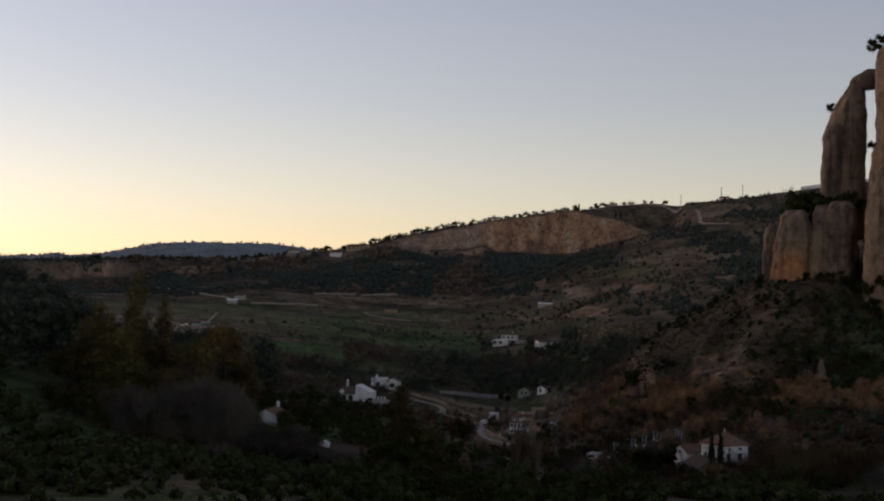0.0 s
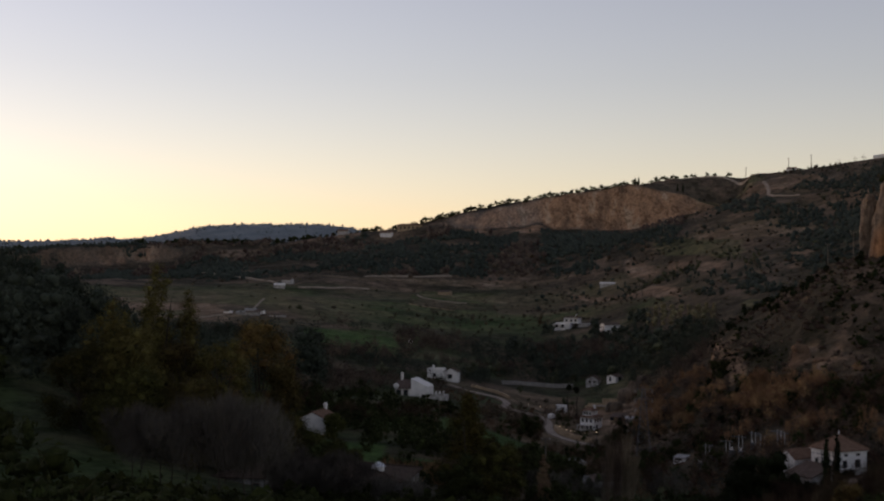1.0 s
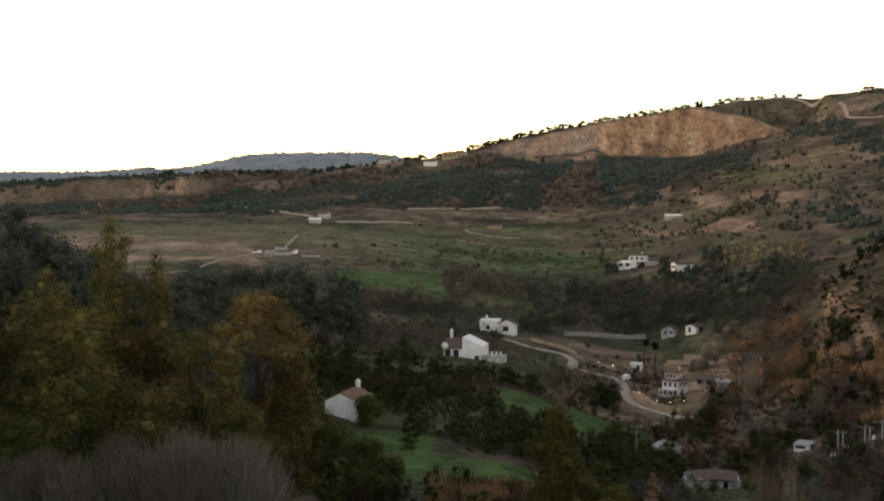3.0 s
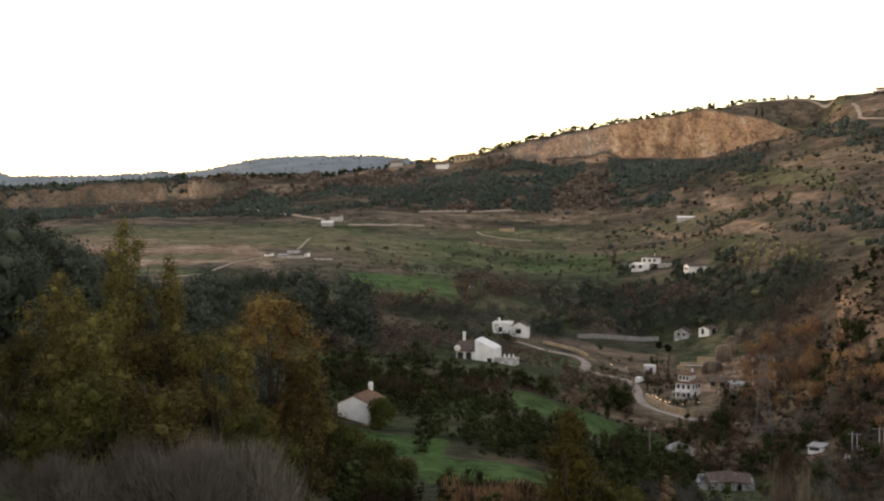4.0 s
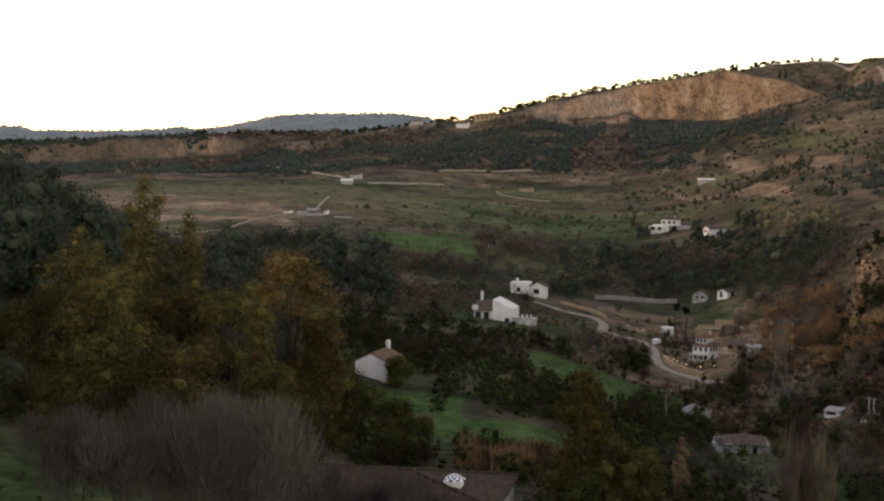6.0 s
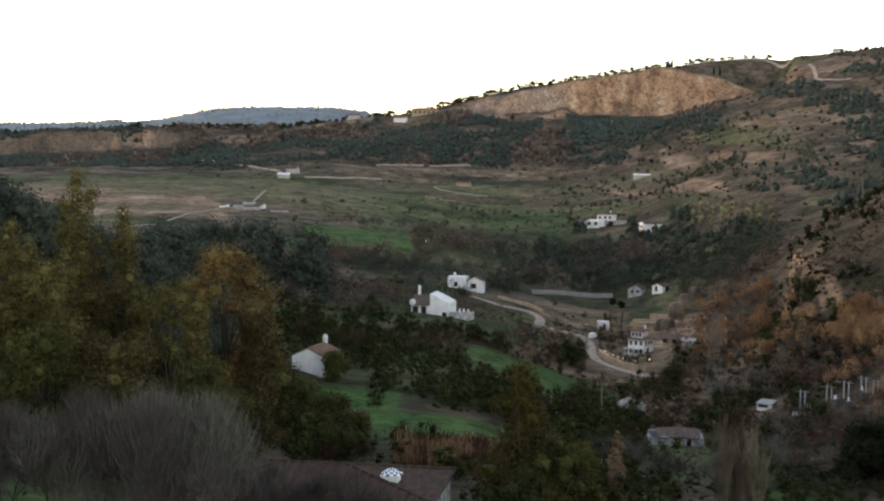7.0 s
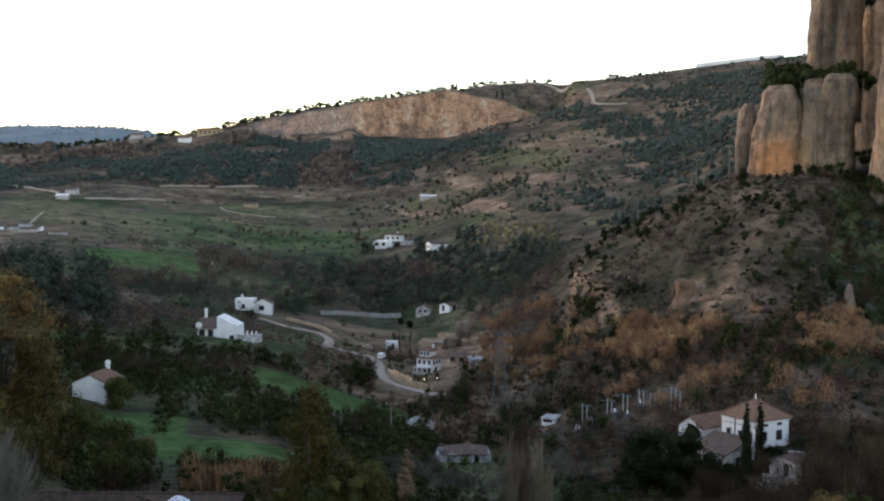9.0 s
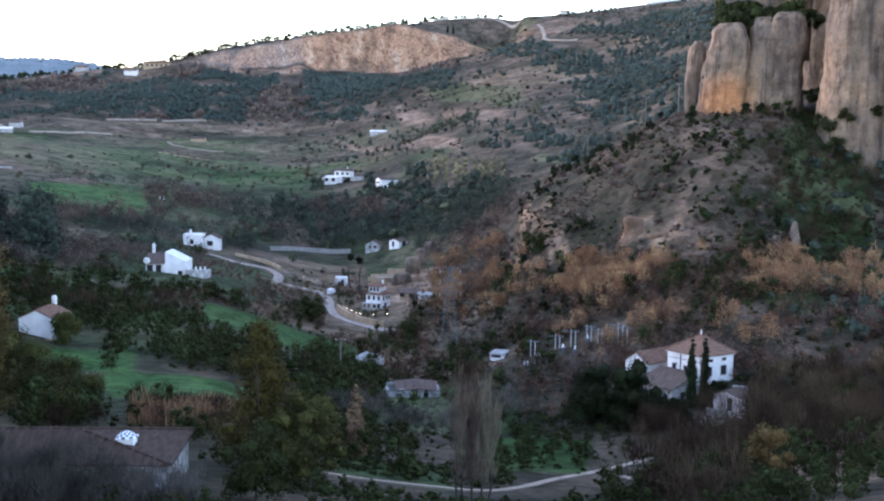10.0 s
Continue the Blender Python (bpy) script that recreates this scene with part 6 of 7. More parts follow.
for k, (az, r, w, d, h, turn) in enumerate(((11.3, 508, 3.0, 4, 1.3, 40), (10.6, 506, 5.0, 4, 1.4, 75), (10.1, 503, 6.0, 4, 1.7, 80), (9.75, 507, 4.0, 4, 1.9, 60), (10.2, 512, 5.0, 4, 1.8, 85), (8.9, 500, 7.0, 4, 1.0, 88))):
    gabled("stock_shed", "low pale livestock shed beside the ploughed fields", az, r, turn, d * 0.6, w, h * 0.75, 0.35, LIME_OLD if k % 3 else LIME, SHEET if k % 3 == 1 else TILE_OLD, group="livestock sheds")
ob = thing("ridge_building", at(2.45, 858, -0.5), 2.4 - 8, "long ochre stone building on the brow of the escarpment", "house")
part("wall", boxes((-8.5, -3, -3, 8.5, 4, 3.8)), OCHRE, ob)
part("roof", hip_roof(17, 7, 3.8, 0.9, 10, 0.4), TILE, ob)
for x in (-6, -3, 0, 3, 6):
    window(ob, x, -3, 1.8, 1.0, 1.4)
gabled("ridge_cottage", "small white cottage under the brow", 3.55, 842, 70, 4.0, 8.0, 2.4, 1.0, LIME, TILE, windows=((0, 1.2, 1.0, 1.0, "right"),))
gabled("ridge_cottage", "pale cottage among trees on the brow", 5.6, 872, 70, 4.0, 8.0, 2.6, 1.0, LIME_OLD, TILE, windows=((0, 1.2, 1.0, 1.0, "right"),))
gabled("ridge_cottage", "white roadside cottage below the bare slope", -15.35, 905, 75, 4.0, 7.0, 2.4, 1.0, LIME, TILE)


# ---- walls, lanes and tracks ----
def ribbon(name, label, category, stops, width, mat, lift=0.12, thick=0.6, rise=0.0):
    """A lane, or with rise a wall, that follows the ground through stops (bearing, distance)."""
    pts = [at(a, r) for a, r in stops]
    fine = []
    for i in range(len(pts) - 1):
        p0, p1, p2, p3 = pts[max(i - 1, 0)], pts[i], pts[i + 1], pts[min(i + 2, len(pts) - 1)]
        n = max(2, int((p2 - p1).length / 2.0))
        for k in range(n):
            t = k / n
            q = 0.5 * ((2 * p1) + (p2 - p0) * t + (2 * p0 - 5 * p1 + 4 * p2 - p3) * t * t + (3 * p1 - p0 - 3 * p2 + p3) * t ** 3)
            fine.append(q)
    fine.append(pts[-1])
    bm = bmesh.new()
    rows = []
    for i, p in enumerate(fine):
        d = (fine[min(i + 1, len(fine) - 1)] - fine[max(i - 1, 0)])
        n = Vector((-d.y, d.x, 0)).normalized() * width * 0.5 * (1 + 0.16 * noise.noise(p * 0.21))
        a, b = p + n, p - n
        za, zb = float(ground(a.x, a.y)), float(ground(b.x, b.y))
        zc = max(za, zb, float(ground(p.x, p.y))) if rise else 0
        wob = 0.25 * noise.noise(p * 0.4) * (1 if rise else 0)
        ta, tb = (zc + rise + wob, zc + rise + wob) if rise else (za + lift, zb + lift)
        rows.append([bm.verts.new((a.x, a.y, ta)), bm.verts.new((b.x, b.y, tb)), bm.verts.new((b.x, b.y, zb - thick)), bm.verts.new((a.x, a.y, za - thick))])
    for r0, r1 in zip(rows, rows[1:]):
        for k in range(4):
            bm.faces.new((r0[k], r0[(k + 1) % 4], r1[(k + 1) % 4], r1[k]))
    bm.faces.new(rows[0][::-1]), bm.faces.new(rows[-1])
    bmesh.ops.recalc_face_normals(bm, faces=bm.faces[:])
    me = bpy.data.meshes.new(name)
    bm.to_mesh(me)
    bm.free()
    me.materials.append(mat)
    return tagged(new(name, me), label, category, kind="structure")


LANE = [(0.3, 352), (-0.74, 347), (-1.3, 346.5), (-2.23, 349), (-2.75, 343), (-2.8, 335), (-2.75, 330), (-3.5, 330.5), (-4.48, 331.5), (-4.97, 323), (-5.11, 308), (-5.4, 299), (-6.3, 293.5), (-7.13, 289), (-7.9, 285)]
ribbon("lane", "pale winding lane that leads down past the inn", "road", LANE, 2.6, PAVED, 0.25)
ribbon("river_path", "pale footpath along the river", "path", [(-5.0, 133), (-6.4, 134), (-9.5, 136), (-12.6, 138), (-15.4, 148), (-17.7, 157), (-19.8, 164)], 1.0, DIRT, 0.15)
ribbon("river_path", "pale branch of the footpath", "path", [(-17.6, 156), (-19.5, 150), (-21.5, 148), (-23.0, 140)], 1.1, DIRT, 0.15)
ribbon("field_track", "pale curved farm track", "track", [(2.02, 650), (1.95, 642), (1.8, 635), (1.4, 631), (0.6, 628), (-0.4, 627)], 1.2, DIRT, 0.25)
ribbon("field_track", "pale farm track below the wood", "track", [(7.8, 645), (6.7, 646), (5.4, 650), (4.4, 656)], 2.4, DIRT, 0.4)
ribbon("field_track", "pale track under the wood", "track", [(4.6, 698), (3.3, 702), (1.9, 702), (0.4, 706)], 2.6, DIRT, 0.4)
ribbon("field_track", "pale track winding up to the brow", "track", [(-14.2, 822), (-14.45, 800), (-14.5, 782), (-15.1, 768), (-15.9, 762)], 2.2, DIRT, 0.4)
ribbon("field_track", "pale track down to the barns", "track", [(13.2, 740), (11.4, 715), (10.3, 700), (9.3, 676), (8.9, 660)], 2.8, DIRT, 0.4)
ribbon("field_track", "pale farm track along the ploughed fields", "track", [(15.4, 425), (14.3, 441), (13.0, 470), (11.6, 500), (10.3, 520), (9.5, 560)], 0.9, DIRT, 0.3)
ribbon("brow_road", "pale road cut along the upper slope", "road", [(-9.6, 914), (-11.0, 915), (-12.4, 912), (-13.4, 890), (-14.2, 880)], 2.0, DIRT, 0.4)
ribbon("field_wall", "long pale retaining wall across the valley", "wall", [(-2.45, 387), (-3.4, 395), (-4.24, 399), (-5.2, 400.5), (-6.0, 401.5)], 0.8, STONE_WALL, rise=1.25)
ribbon("field_wall", "low pale wall along a meadow", "wall", [(2.4, 606), (1.2, 602), (0.2, 602)], 0.6, OCHRE, rise=0.3)
ribbon("garden_wall", "ochre garden wall with lamps along the lane", "wall", [(-5.45, 307), (-5.62, 303), (-6.0, 299.5), (-6.5, 296), (-7.1, 292), (-7.5, 290)], 0.5, OCHRE, rise=1.5)
ribbon("lane_wall", "ochre wall along the lane's bend", "wall", [(-0.9, 361), (-1.86, 360), (-2.5, 358), (-2.9, 355)], 0.6, OCHRE, rise=0.9)
ribbon("white_wall", "long white wall and houses on the brow", "wall", [(-18.9, 893), (-20.0, 893), (-21.3, 894), (-22.6, 895)], 1.0, LIME, rise=2.9)


# ---- lamps, poles and pylons ----
def lamp(az, r, h, label):
    ob = thing("garden_lamp", at(az, r), 0, label, "lamp", "lane lamps")
    bm = bmesh.new()
    bmesh.ops.create_cone(bm, segments=8, radius1=0.07, radius2=0.05, depth=h + 0.5, cap_ends=True, matrix=pose(0, 0, h / 2 - 0.25))
    part("post", bm, STEEL, ob)
    bm = bmesh.new()
    bmesh.ops.create_uvsphere(bm, u_segments=10, v_segments=6, radius=0.085)
    bmesh.ops.translate(bm, vec=(0, 0, h + 0.2), verts=bm.verts)
    part("globe", bm, LAMP_GLOW, ob, "lit warm globe")


for az, r in ((-5.71, 302.7), (-5.88, 301), (-6.08, 299.3), (-6.29, 297.7), (-6.47, 296.5)):
    lamp(az, r, 1.8, "lit globe lamp on the garden wall")
for az, r, h in ((-7.08, 296, 1.6), (-7.67, 297, 1.6), (-4.55, 339, 2.0), (-4.87, 340, 2.0), (-3.92, 341, 1.6)):
    lamp(az, r, h, "lit globe lamp on a post beside the lane")


def rod(bm, a, b, t):
    v, f = tube([a, b], [t, t], 4)
    vs = [bm.verts.new(p) for p in v]
    for q in f:
        bm.faces.new([vs[i] for i in q])


def pylon(az, r, turn, h, w, label):
    ob = thing("lattice_pylon", at(az, r), az + turn, label, "pylon")
    levels = [i / 9 for i in range(10)]
    half = [w * (1 - t) ** 1.15 * 0.5 + 0.34 for t in levels]
    for sx in (-1, 1):
        for sy in (-1, 1):
            bm = bmesh.new()
            for i in range(9):
                rod(bm, (sx * half[i], sy * half[i], h * levels[i] - 0.3), (sx * half[i + 1], sy * half[i + 1], h * levels[i + 1]), 0.045)
            part("leg", bm, STEEL, ob)
    for k in range(4):
        for i in range(9):
            a, b, z0, z1 = half[i], half[i + 1], h * levels[i], h * levels[i + 1]
            c = [((-a, -a), (a, -a)), ((a, -a), (a, a)), ((a, a), (-a, a)), ((-a, a), (-a, -a))][k]
            d = [((-b, -b), (b, -b)), ((b, -b), (b, b)), ((b, b), (-b, b)), ((-b, b), (-b, -b))][k]
            for p, q in (((*c[0], z0), (*d[1], z1)), ((*c[1], z0), (*d[0], z1)), ((*d[0], z1), (*d[1], z1))):
                bm = bmesh.new()
                rod(bm, p, q, 0.02)
                part("brace", bm, STEEL, ob)
    for z in (h * 0.96, h * 0.82, h * 0.68):
        bm = bmesh.new()
        for s in (-1, 1):
            rod(bm, (0, s * 0.35, z), (-2.1, 0, z + 0.05), 0.05)
            rod(bm, (0, s * 0.35, z), (2.1, 0, z + 0.05), 0.05)
        rod(bm, (-2.1, 0, z + 0.05), (0, 0, z + 0.7), 0.045)
        rod(bm, (2.1, 0, z + 0.05), (0, 0, z + 0.7), 0.045)
        arm = part("arm", bm, STEEL, ob)
        for x in (-2.05, 2.05):
            bm = bmesh.new()
            bmesh.ops.create_cone(bm, segments=8, radius1=0.09, radius2=0.06, depth=0.7, cap_ends=True, matrix=pose(x, 0, z - 0.4))
            part("insulator", bm, CONCRETE, arm, "pale insulator")
    return ob


def power_pole(az, r, h, turn=0, label="weathered wooden power pole with a cross arm", t=0.16):
    ob = thing("power_pole", at(az, r), az + turn, label, "pole", "power poles")
    bm = bmesh.new()
    bmesh.ops.create_cone(bm, segments=8, radius1=t, radius2=t * 0.65, depth=h + 0.6, cap_ends=True, matrix=pose(0, 0, h / 2 - 0.3))
    part("post", bm, WOOD_POLE, ob)
    part("cross_arm", boxes((-0.9, -0.06, h - 0.5, 0.9, 0.06, h - 0.35)), WOOD_POLE, ob)
    for x in (-0.8, 0, 0.8):
        bm = bmesh.new()
        bmesh.ops.create_cone(bm, segments=6, radius1=0.07, radius2=0.05, depth=0.25, cap_ends=True, matrix=pose(x, 0, h - 0.22))
        part("insulator", bm, LIME_OLD, ob)


pylon(-10.5, 256, 8, 16.8, 2.9, "grey steel lattice pylon standing among dry canes")
power_pole(-5.6, 211, 9.0)
power_pole(-20.4, 318, 8.5, 20)
power_pole(-19.0, 335, 9.0, 20)
for az, r in ((-11.6, 470), (-13.2, 560), (-9.0, 560), (-16.5, 420), (-15.9, 700), (-9.7, 745), (-11.2, 760)):
    power_pole(az, r, 9.5, 30, "pale concrete power pole on the hillside")
for az, r, h in ((-13.3, 900, 9), (-15.2, 905, 10.5), (-16.2, 905, 10.5)):
    power_pole(az, r, h, 0, "tall mast on the skyline", 0.28)
for k, (az, h) in enumerate(((-14.2, 3.4), (-15.3, 2.8), (-16.0, 3.0), (-16.7, 3.3), (-17.2, 2.7), (-18.1, 3.4), (-18.3, 3.4))):
    ob = thing("substation_post", at(az, 226 - 1.2 * k), az - 8, "pale concrete switchyard portal with cross beam", "post", "switchyard posts")
    part("post", boxes((-0.09, -0.09, -0.5, 0.09, 0.09, h)), CONCRETE, ob)
    part("post", boxes((0.7, -0.08, -0.5, 0.86, 0.08, h * 0.95)), CONCRETE, ob)
    part("beam", boxes((-0.6 - 0.5 * (k % 3), -0.1, h * 0.86, 1.5, 0.1, h * 0.92)), STEEL, ob)
for k in range(6):
    ob = thing("transformer", at(-14.0 - 0.55 * k, 219 + (k % 2) * 2.5), 15 * k, "small grey transformer with pale insulators", "transformer", "switchyard transformers")
    bm = boxes((-0.5, -0.4, -0.3, 0.5, 0.4, 1.3), (-0.62, -0.3, 0.1, -0.5, 0.3, 1.1), (0.5, -0.3, 0.1, 0.62, 0.3, 1.1))
    part("tank", bm, STEEL, ob)
    for x in (-0.3, 0, 0.3):
        bm = bmesh.new()
        bmesh.ops.create_cone(bm, segments=8, radius1=0.09, radius2=0.05, depth=0.6, cap_ends=True, matrix=pose(x, 0, 1.6))
        part("bushing", bm, LIME, ob)

# ---- the nearest roof, below the viewer ----
ob = thing("pavilion", Vector((-15.8, 115.7, float(ground(-15.8, 115.7)))), -7.6, "low dirty-white building with a broad brown hipped tile roof", "house")
eave = EYE - 29.4 - ob.location.z
top = eave + 0.85
bm = boxes((-12.7, -5.8, -2.5, 12.7, -5.4, eave), (-12.7, 5.4, -2.5, 12.7, 5.8, eave), (-12.7, -5.4, -2.5, -12.3, 5.4, eave), (12.3, -5.4, -2.5, 12.7, 5.4, eave))
part("wall", bm, LIME_DIRTY, ob)
C4 = [(-13.15, -6.25, eave), (13.15, -6.25, eave), (13.15, 6.25, eave), (-13.15, 6.25, eave)]
RISE = 1.55
A4, B4 = (-4.0, 0, eave + RISE), (4.0, 0, eave + RISE)
for pts in ((C4[0], C4[1], B4, A4), (C4[1], C4[2], B4), (C4[2], C4[3], A4, B4), (C4[3], C4[0], A4)):
    bm = bmesh.new()
    slab(bm, pts, 0.15)
    part("roof", bm, TILE_DARK, ob)
for p, q in ((C4[0], A4), (C4[1], B4), (C4[2], B4), (C4[3], A4), (A4, B4)):
    bm = bmesh.new()
    v, f = tube([p, q], [0.14, 0.14], 5)
    vs = [bm.verts.new(t) for t in v + [0, 0, 0.05]]
    for t in f:
        bm.faces.new([vs[i] for i in t])
    part("ridge_tile", bm, TILE_DARK, ob)
for s, x0, x1 in ((-1, -9, 9), (1, -9, 9)):
    for k in range(26):
        x = -12.5 + k
        fy = min(1.0, max(0.0, (13.15 - abs(x)) / 9.15))
        bm = bmesh.new()
        v, f = tube([(x, s * 6.25, eave + 0.06), (x, s * 6.25 * (1 - fy), eave + 0.06 + RISE * fy)], [0.12, 0.12], 5)
        vs = [bm.verts.new(t) for t in v]
        for t in f:
            bm.faces.new([vs[i] for i in t])
        part("roof_rib", bm, TILE_DARK, ob)
for x in (-10, -7, -4, -1, 2, 5, 8, 11):
    window(ob, x, -5.8, eave - 1.3, 0.8, 1.0)
TX, TY = 8.5, -1.7
part("turret", boxes((TX - 0.72, TY - 0.72, top - 0.9, TX + 0.72, TY + 0.72, top + 0.35)), LIME, ob, "white base of a vent turret")
CHECK_A = material("white_glazed_tile", (0.72, 0.73, 0.75), (0.84, 0.85, 0.86), 3.0, 0.3, 0.0)
CHECK_B = material("blue_glazed_tile", (0.075, 0.08, 0.095), (0.12, 0.125, 0.15), 3.0, 0.3, 0.0)
cap = part("turret_cap", boxes((TX - 0.86, TY - 0.86, top + 0.35, TX + 0.86, TY + 0.86, top + 0.42)), LIME, ob, "white and blue tiled dome of the turret")
RINGS = [(0.94, 0.0), (0.80, 0.15), (0.62, 0.29), (0.43, 0.41), (0.23, 0.50), (0.05, 0.55)]
for i in range(5):
    for k in range(16):
        a0, a1 = 2 * math.pi * k / 16 + 0.015, 2 * math.pi * (k + 1) / 16 - 0.015
        (r0, z0), (r1, z1) = RINGS[i], RINGS[i + 1]
        bm = bmesh.new()
        slab(bm, [(TX + r0 * math.cos(a0), TY + r0 * math.sin(a0), top + 0.44 + z0), (TX + r0 * math.cos(a1), TY + r0 * math.sin(a1), top + 0.44 + z0),
                  (TX + r1 * math.cos(a1), TY + r1 * math.sin(a1), top + 0.44 + z1), (TX + r1 * math.cos(a0), TY + r1 * math.sin(a0), top + 0.44 + z1)], 0.06)
        part("tile", bm, CHECK_B if (i + k) % 2 else CHECK_A, cap)


# ---- single trees ----
def tree(name, label, az, r, height, width, leaf, seed, leaves=2600, lumps=26, leaf_size=0.24, low=0.25, group="", spread_limbs=7, form=None, lump=0.16, place=None, shade=None):
    """A leafy tree: trunk with limbs, and a crown of many leaves over uneven lumps."""
    rng = np.random.default_rng(seed)
    ob = thing(name, place if place is not None else at(az, r, -0.1), rng.random() * 360, label, "tree", group)
    v, f = limbs(rng, (0, 0, -0.4), height * 0.9, width * 0.36, max(0.1, height * 0.018), spread_limbs)
    part("trunk", mesh_from("trunk", v, f, BARK), None, ob)
    if height > 9 and form is None:
        lumps, lump = lumps * 2, lump * 0.72
    ls = lumps_round(rng, lumps, width * 0.44, height * low, height * 0.93, width * lump) if form is None else form(rng, height, width)
    v, f = crown(rng, ls, leaves, leaf_size, 0.9, 0.86 if form is columnar else 0.42 if leaves > 4000 else 0.7)
    me = mesh_from("crown", v, f, leaf, False, np.full(len(v), rng.random() if shade is None else shade))
    part("crown", me, None, ob)
    return ob


def columnar(rng, height, width):
    return [(rng.normal() * width * 0.06, rng.normal() * width * 0.06, height * (0.08 + 0.86 * t), width * 0.5 * (1.05 - 0.75 * t ** 1.6) * (0.85 + 0.2 * rng.random())) for t in np.linspace(0, 1, 16)]


def spire(rng, height, width):
    """An upright crown of uneven masses that narrows to two or three tops."""
    out = []
    for k, (lean, top) in enumerate(((-0.16, 0.86), (0.0, 0.98), (0.2, 0.90))):
        for t in np.linspace(0.2, top, 22):
            out.append((width * (lean + rng.normal() * 0.12 * (1.15 - t)), width * rng.normal() * 0.14 * (1.15 - t), height * t, width * 0.17 * (1.2 - 0.66 * t) * (0.7 + 0.6 * rng.random())))
    return out


def bare(name, label, az, r, height, seed, mat=TWIG, depth=5, fan=3, spread_w=0.6, lift=0.8, group="", radius=None, twigs=900):
    rng = np.random.default_rng(seed)
    ob = thing(name, at(az, r, 0), rng.random() * 360, label, "tree", group)
    (tv, tf), (v, f) = bare_tree(rng, height, spread_w, radius or height * 0.014, depth, fan, lift, True)
    slim = spread_w < 0.3
    ls = [(g0 * 0.014 * height, g1 * 0.014 * height, height * (0.2 + 0.7 * t), height * 0.042 * (1.1 - 0.5 * t)) for t, g0, g1 in zip(np.linspace(0, 1, 14), rng.normal(size=14), rng.normal(size=14))] if slim \
        else lumps_round(rng, 14, height * 0.36, height * 0.30, height * 0.84, height * 0.13)
    v, f = join([(v, f), twig_haze(rng, ls, twigs, height * 0.10, 0.022, 2.5 if slim else 1.1)])
    shade = rng.random()
    part("trunk", mesh_from("trunk", tv, tf, BARK), None, ob)
    part("twig_crown", mesh_from("twig_crown", v, f, mat, True, np.full(len(v), shade)), None, ob)
    return ob


# tall trees below the viewer
TALL = "tall poplar-like tree with thinning yellow-green leaves"
tree("tall_tree", TALL, 20.2, 138, 18.8, 11.0, LEAF_TALL, 101, 9500, form=spire, leaf_size=0.18, shade=0.75)
tree("tall_tree", TALL, 17.5, 142, 26.4, 8.5, LEAF_TALL, 102, 9500, leaf_size=0.18, form=spire, shade=0.85)
tree("tall_tree", TALL, 15.6, 142, 24.0, 9.5, LEAF_TALL, 103, 9000, form=spire, leaf_size=0.18, shade=0.7)
tree("rusty_tree", "broad tree with rust-orange autumn leaves", 11.1, 146, 24.0, 12.5, LEAF_RUST, 104, 12000, 34, leaf_size=0.18, lump=0.19, low=0.12, shade=0.7)
tree("tall_tree", TALL, 13.8, 136, 20.0, 10.0, LEAF_TALL, 105, 11000, 34, leaf_size=0.18, low=0.2, shade=0.8)
tree("broad_tree", "broad dark olive-brown tree", 18.6, 134, 17.0, 11.0, LEAF_TALL, 118, 9500, 30, leaf_size=0.18, low=0.12)
tree("broad_tree", "broad dark olive-brown tree", 16.2, 132, 17.0, 11.5, LEAF_TALL, 119, 9500, 30, leaf_size=0.18, low=0.12)
tree("broad_tree", "broad dark olive-brown tree", 9.9, 142, 17.5, 8.5, LEAF_TALL, 106, 9500, 28, leaf_size=0.18, low=0.1)
tree("broad_tree", "broad dark olive-brown tree", 19.4, 122, 12.0, 12.5, LEAF_MID, 107, 9000, 28, leaf_size=0.18, low=0.08)
tree("broad_tree", "broad dark olive-brown tree", 15.6, 122, 12.5, 13.0, LEAF_TALL, 108, 9500, 30, leaf_size=0.18, low=0.08)
tree("broad_tree", "broad dark olive-brown tree", 12.2, 124, 12.0, 12.5, LEAF_MID, 109, 9500, 30, leaf_size=0.18, low=0.08)
tree("broad_tree", "broad dark olive-brown tree", 22.4, 130, 12.5, 11.5, LEAF_MID, 116, 8000, 28, leaf_size=0.18, low=0.08)
tree("broad_tree", "broad dark olive-brown tree", 10.2, 166, 11.0, 10.0, LEAF_TALL, 117, 8000, 26, leaf_size=0.18, low=0.08)
for k, (az, r, h, w) in enumerate(((8.9, 178, 6.0, 7.5), (7.9, 184, 3.4, 6.5), (6.5, 178, 3.4, 6.5), (7.9, 164, 4.2, 8.0), (6.9, 154, 3.8, 7.0), (5.6, 166, 3.6, 5.0), (6.4, 208, 5.0, 4.4))):
    tree("broad_tree", "dark broad tree below the white cottage", az, r, h, w, LEAF_MID, 400 + k, 4200, 20, leaf_size=0.18, low=0.08, group="trees below the cottage", lump=0.2)
tree("young_tree", "slender pyramidal olive-green tree with a narrow top", -2.1, 120, 15.5, 12.5, LEAF_YOUNG, 111, 7200, leaf_size=0.20,
     form=lambda g, h, w: [(g.normal() * w * 0.2 * (1.05 - t), g.normal() * w * 0.2 * (1.05 - t), h * (0.15 + 0.8 * t), w * 0.17 * (1.2 - 0.7 * t)) for t in np.linspace(0, 1, 34)])
tree("broad_tree", "broad olive-green tree beside the path", -4.2, 118, 9.5, 8.0, LEAF_MID, 112, 3200, 20, leaf_size=0.20)
tree("broad_tree", "broad olive-green tree beside the path", -1.8, 106, 6.4, 6.0, LEAF_OAK, 113, 2800, 20, leaf_size=0.20)
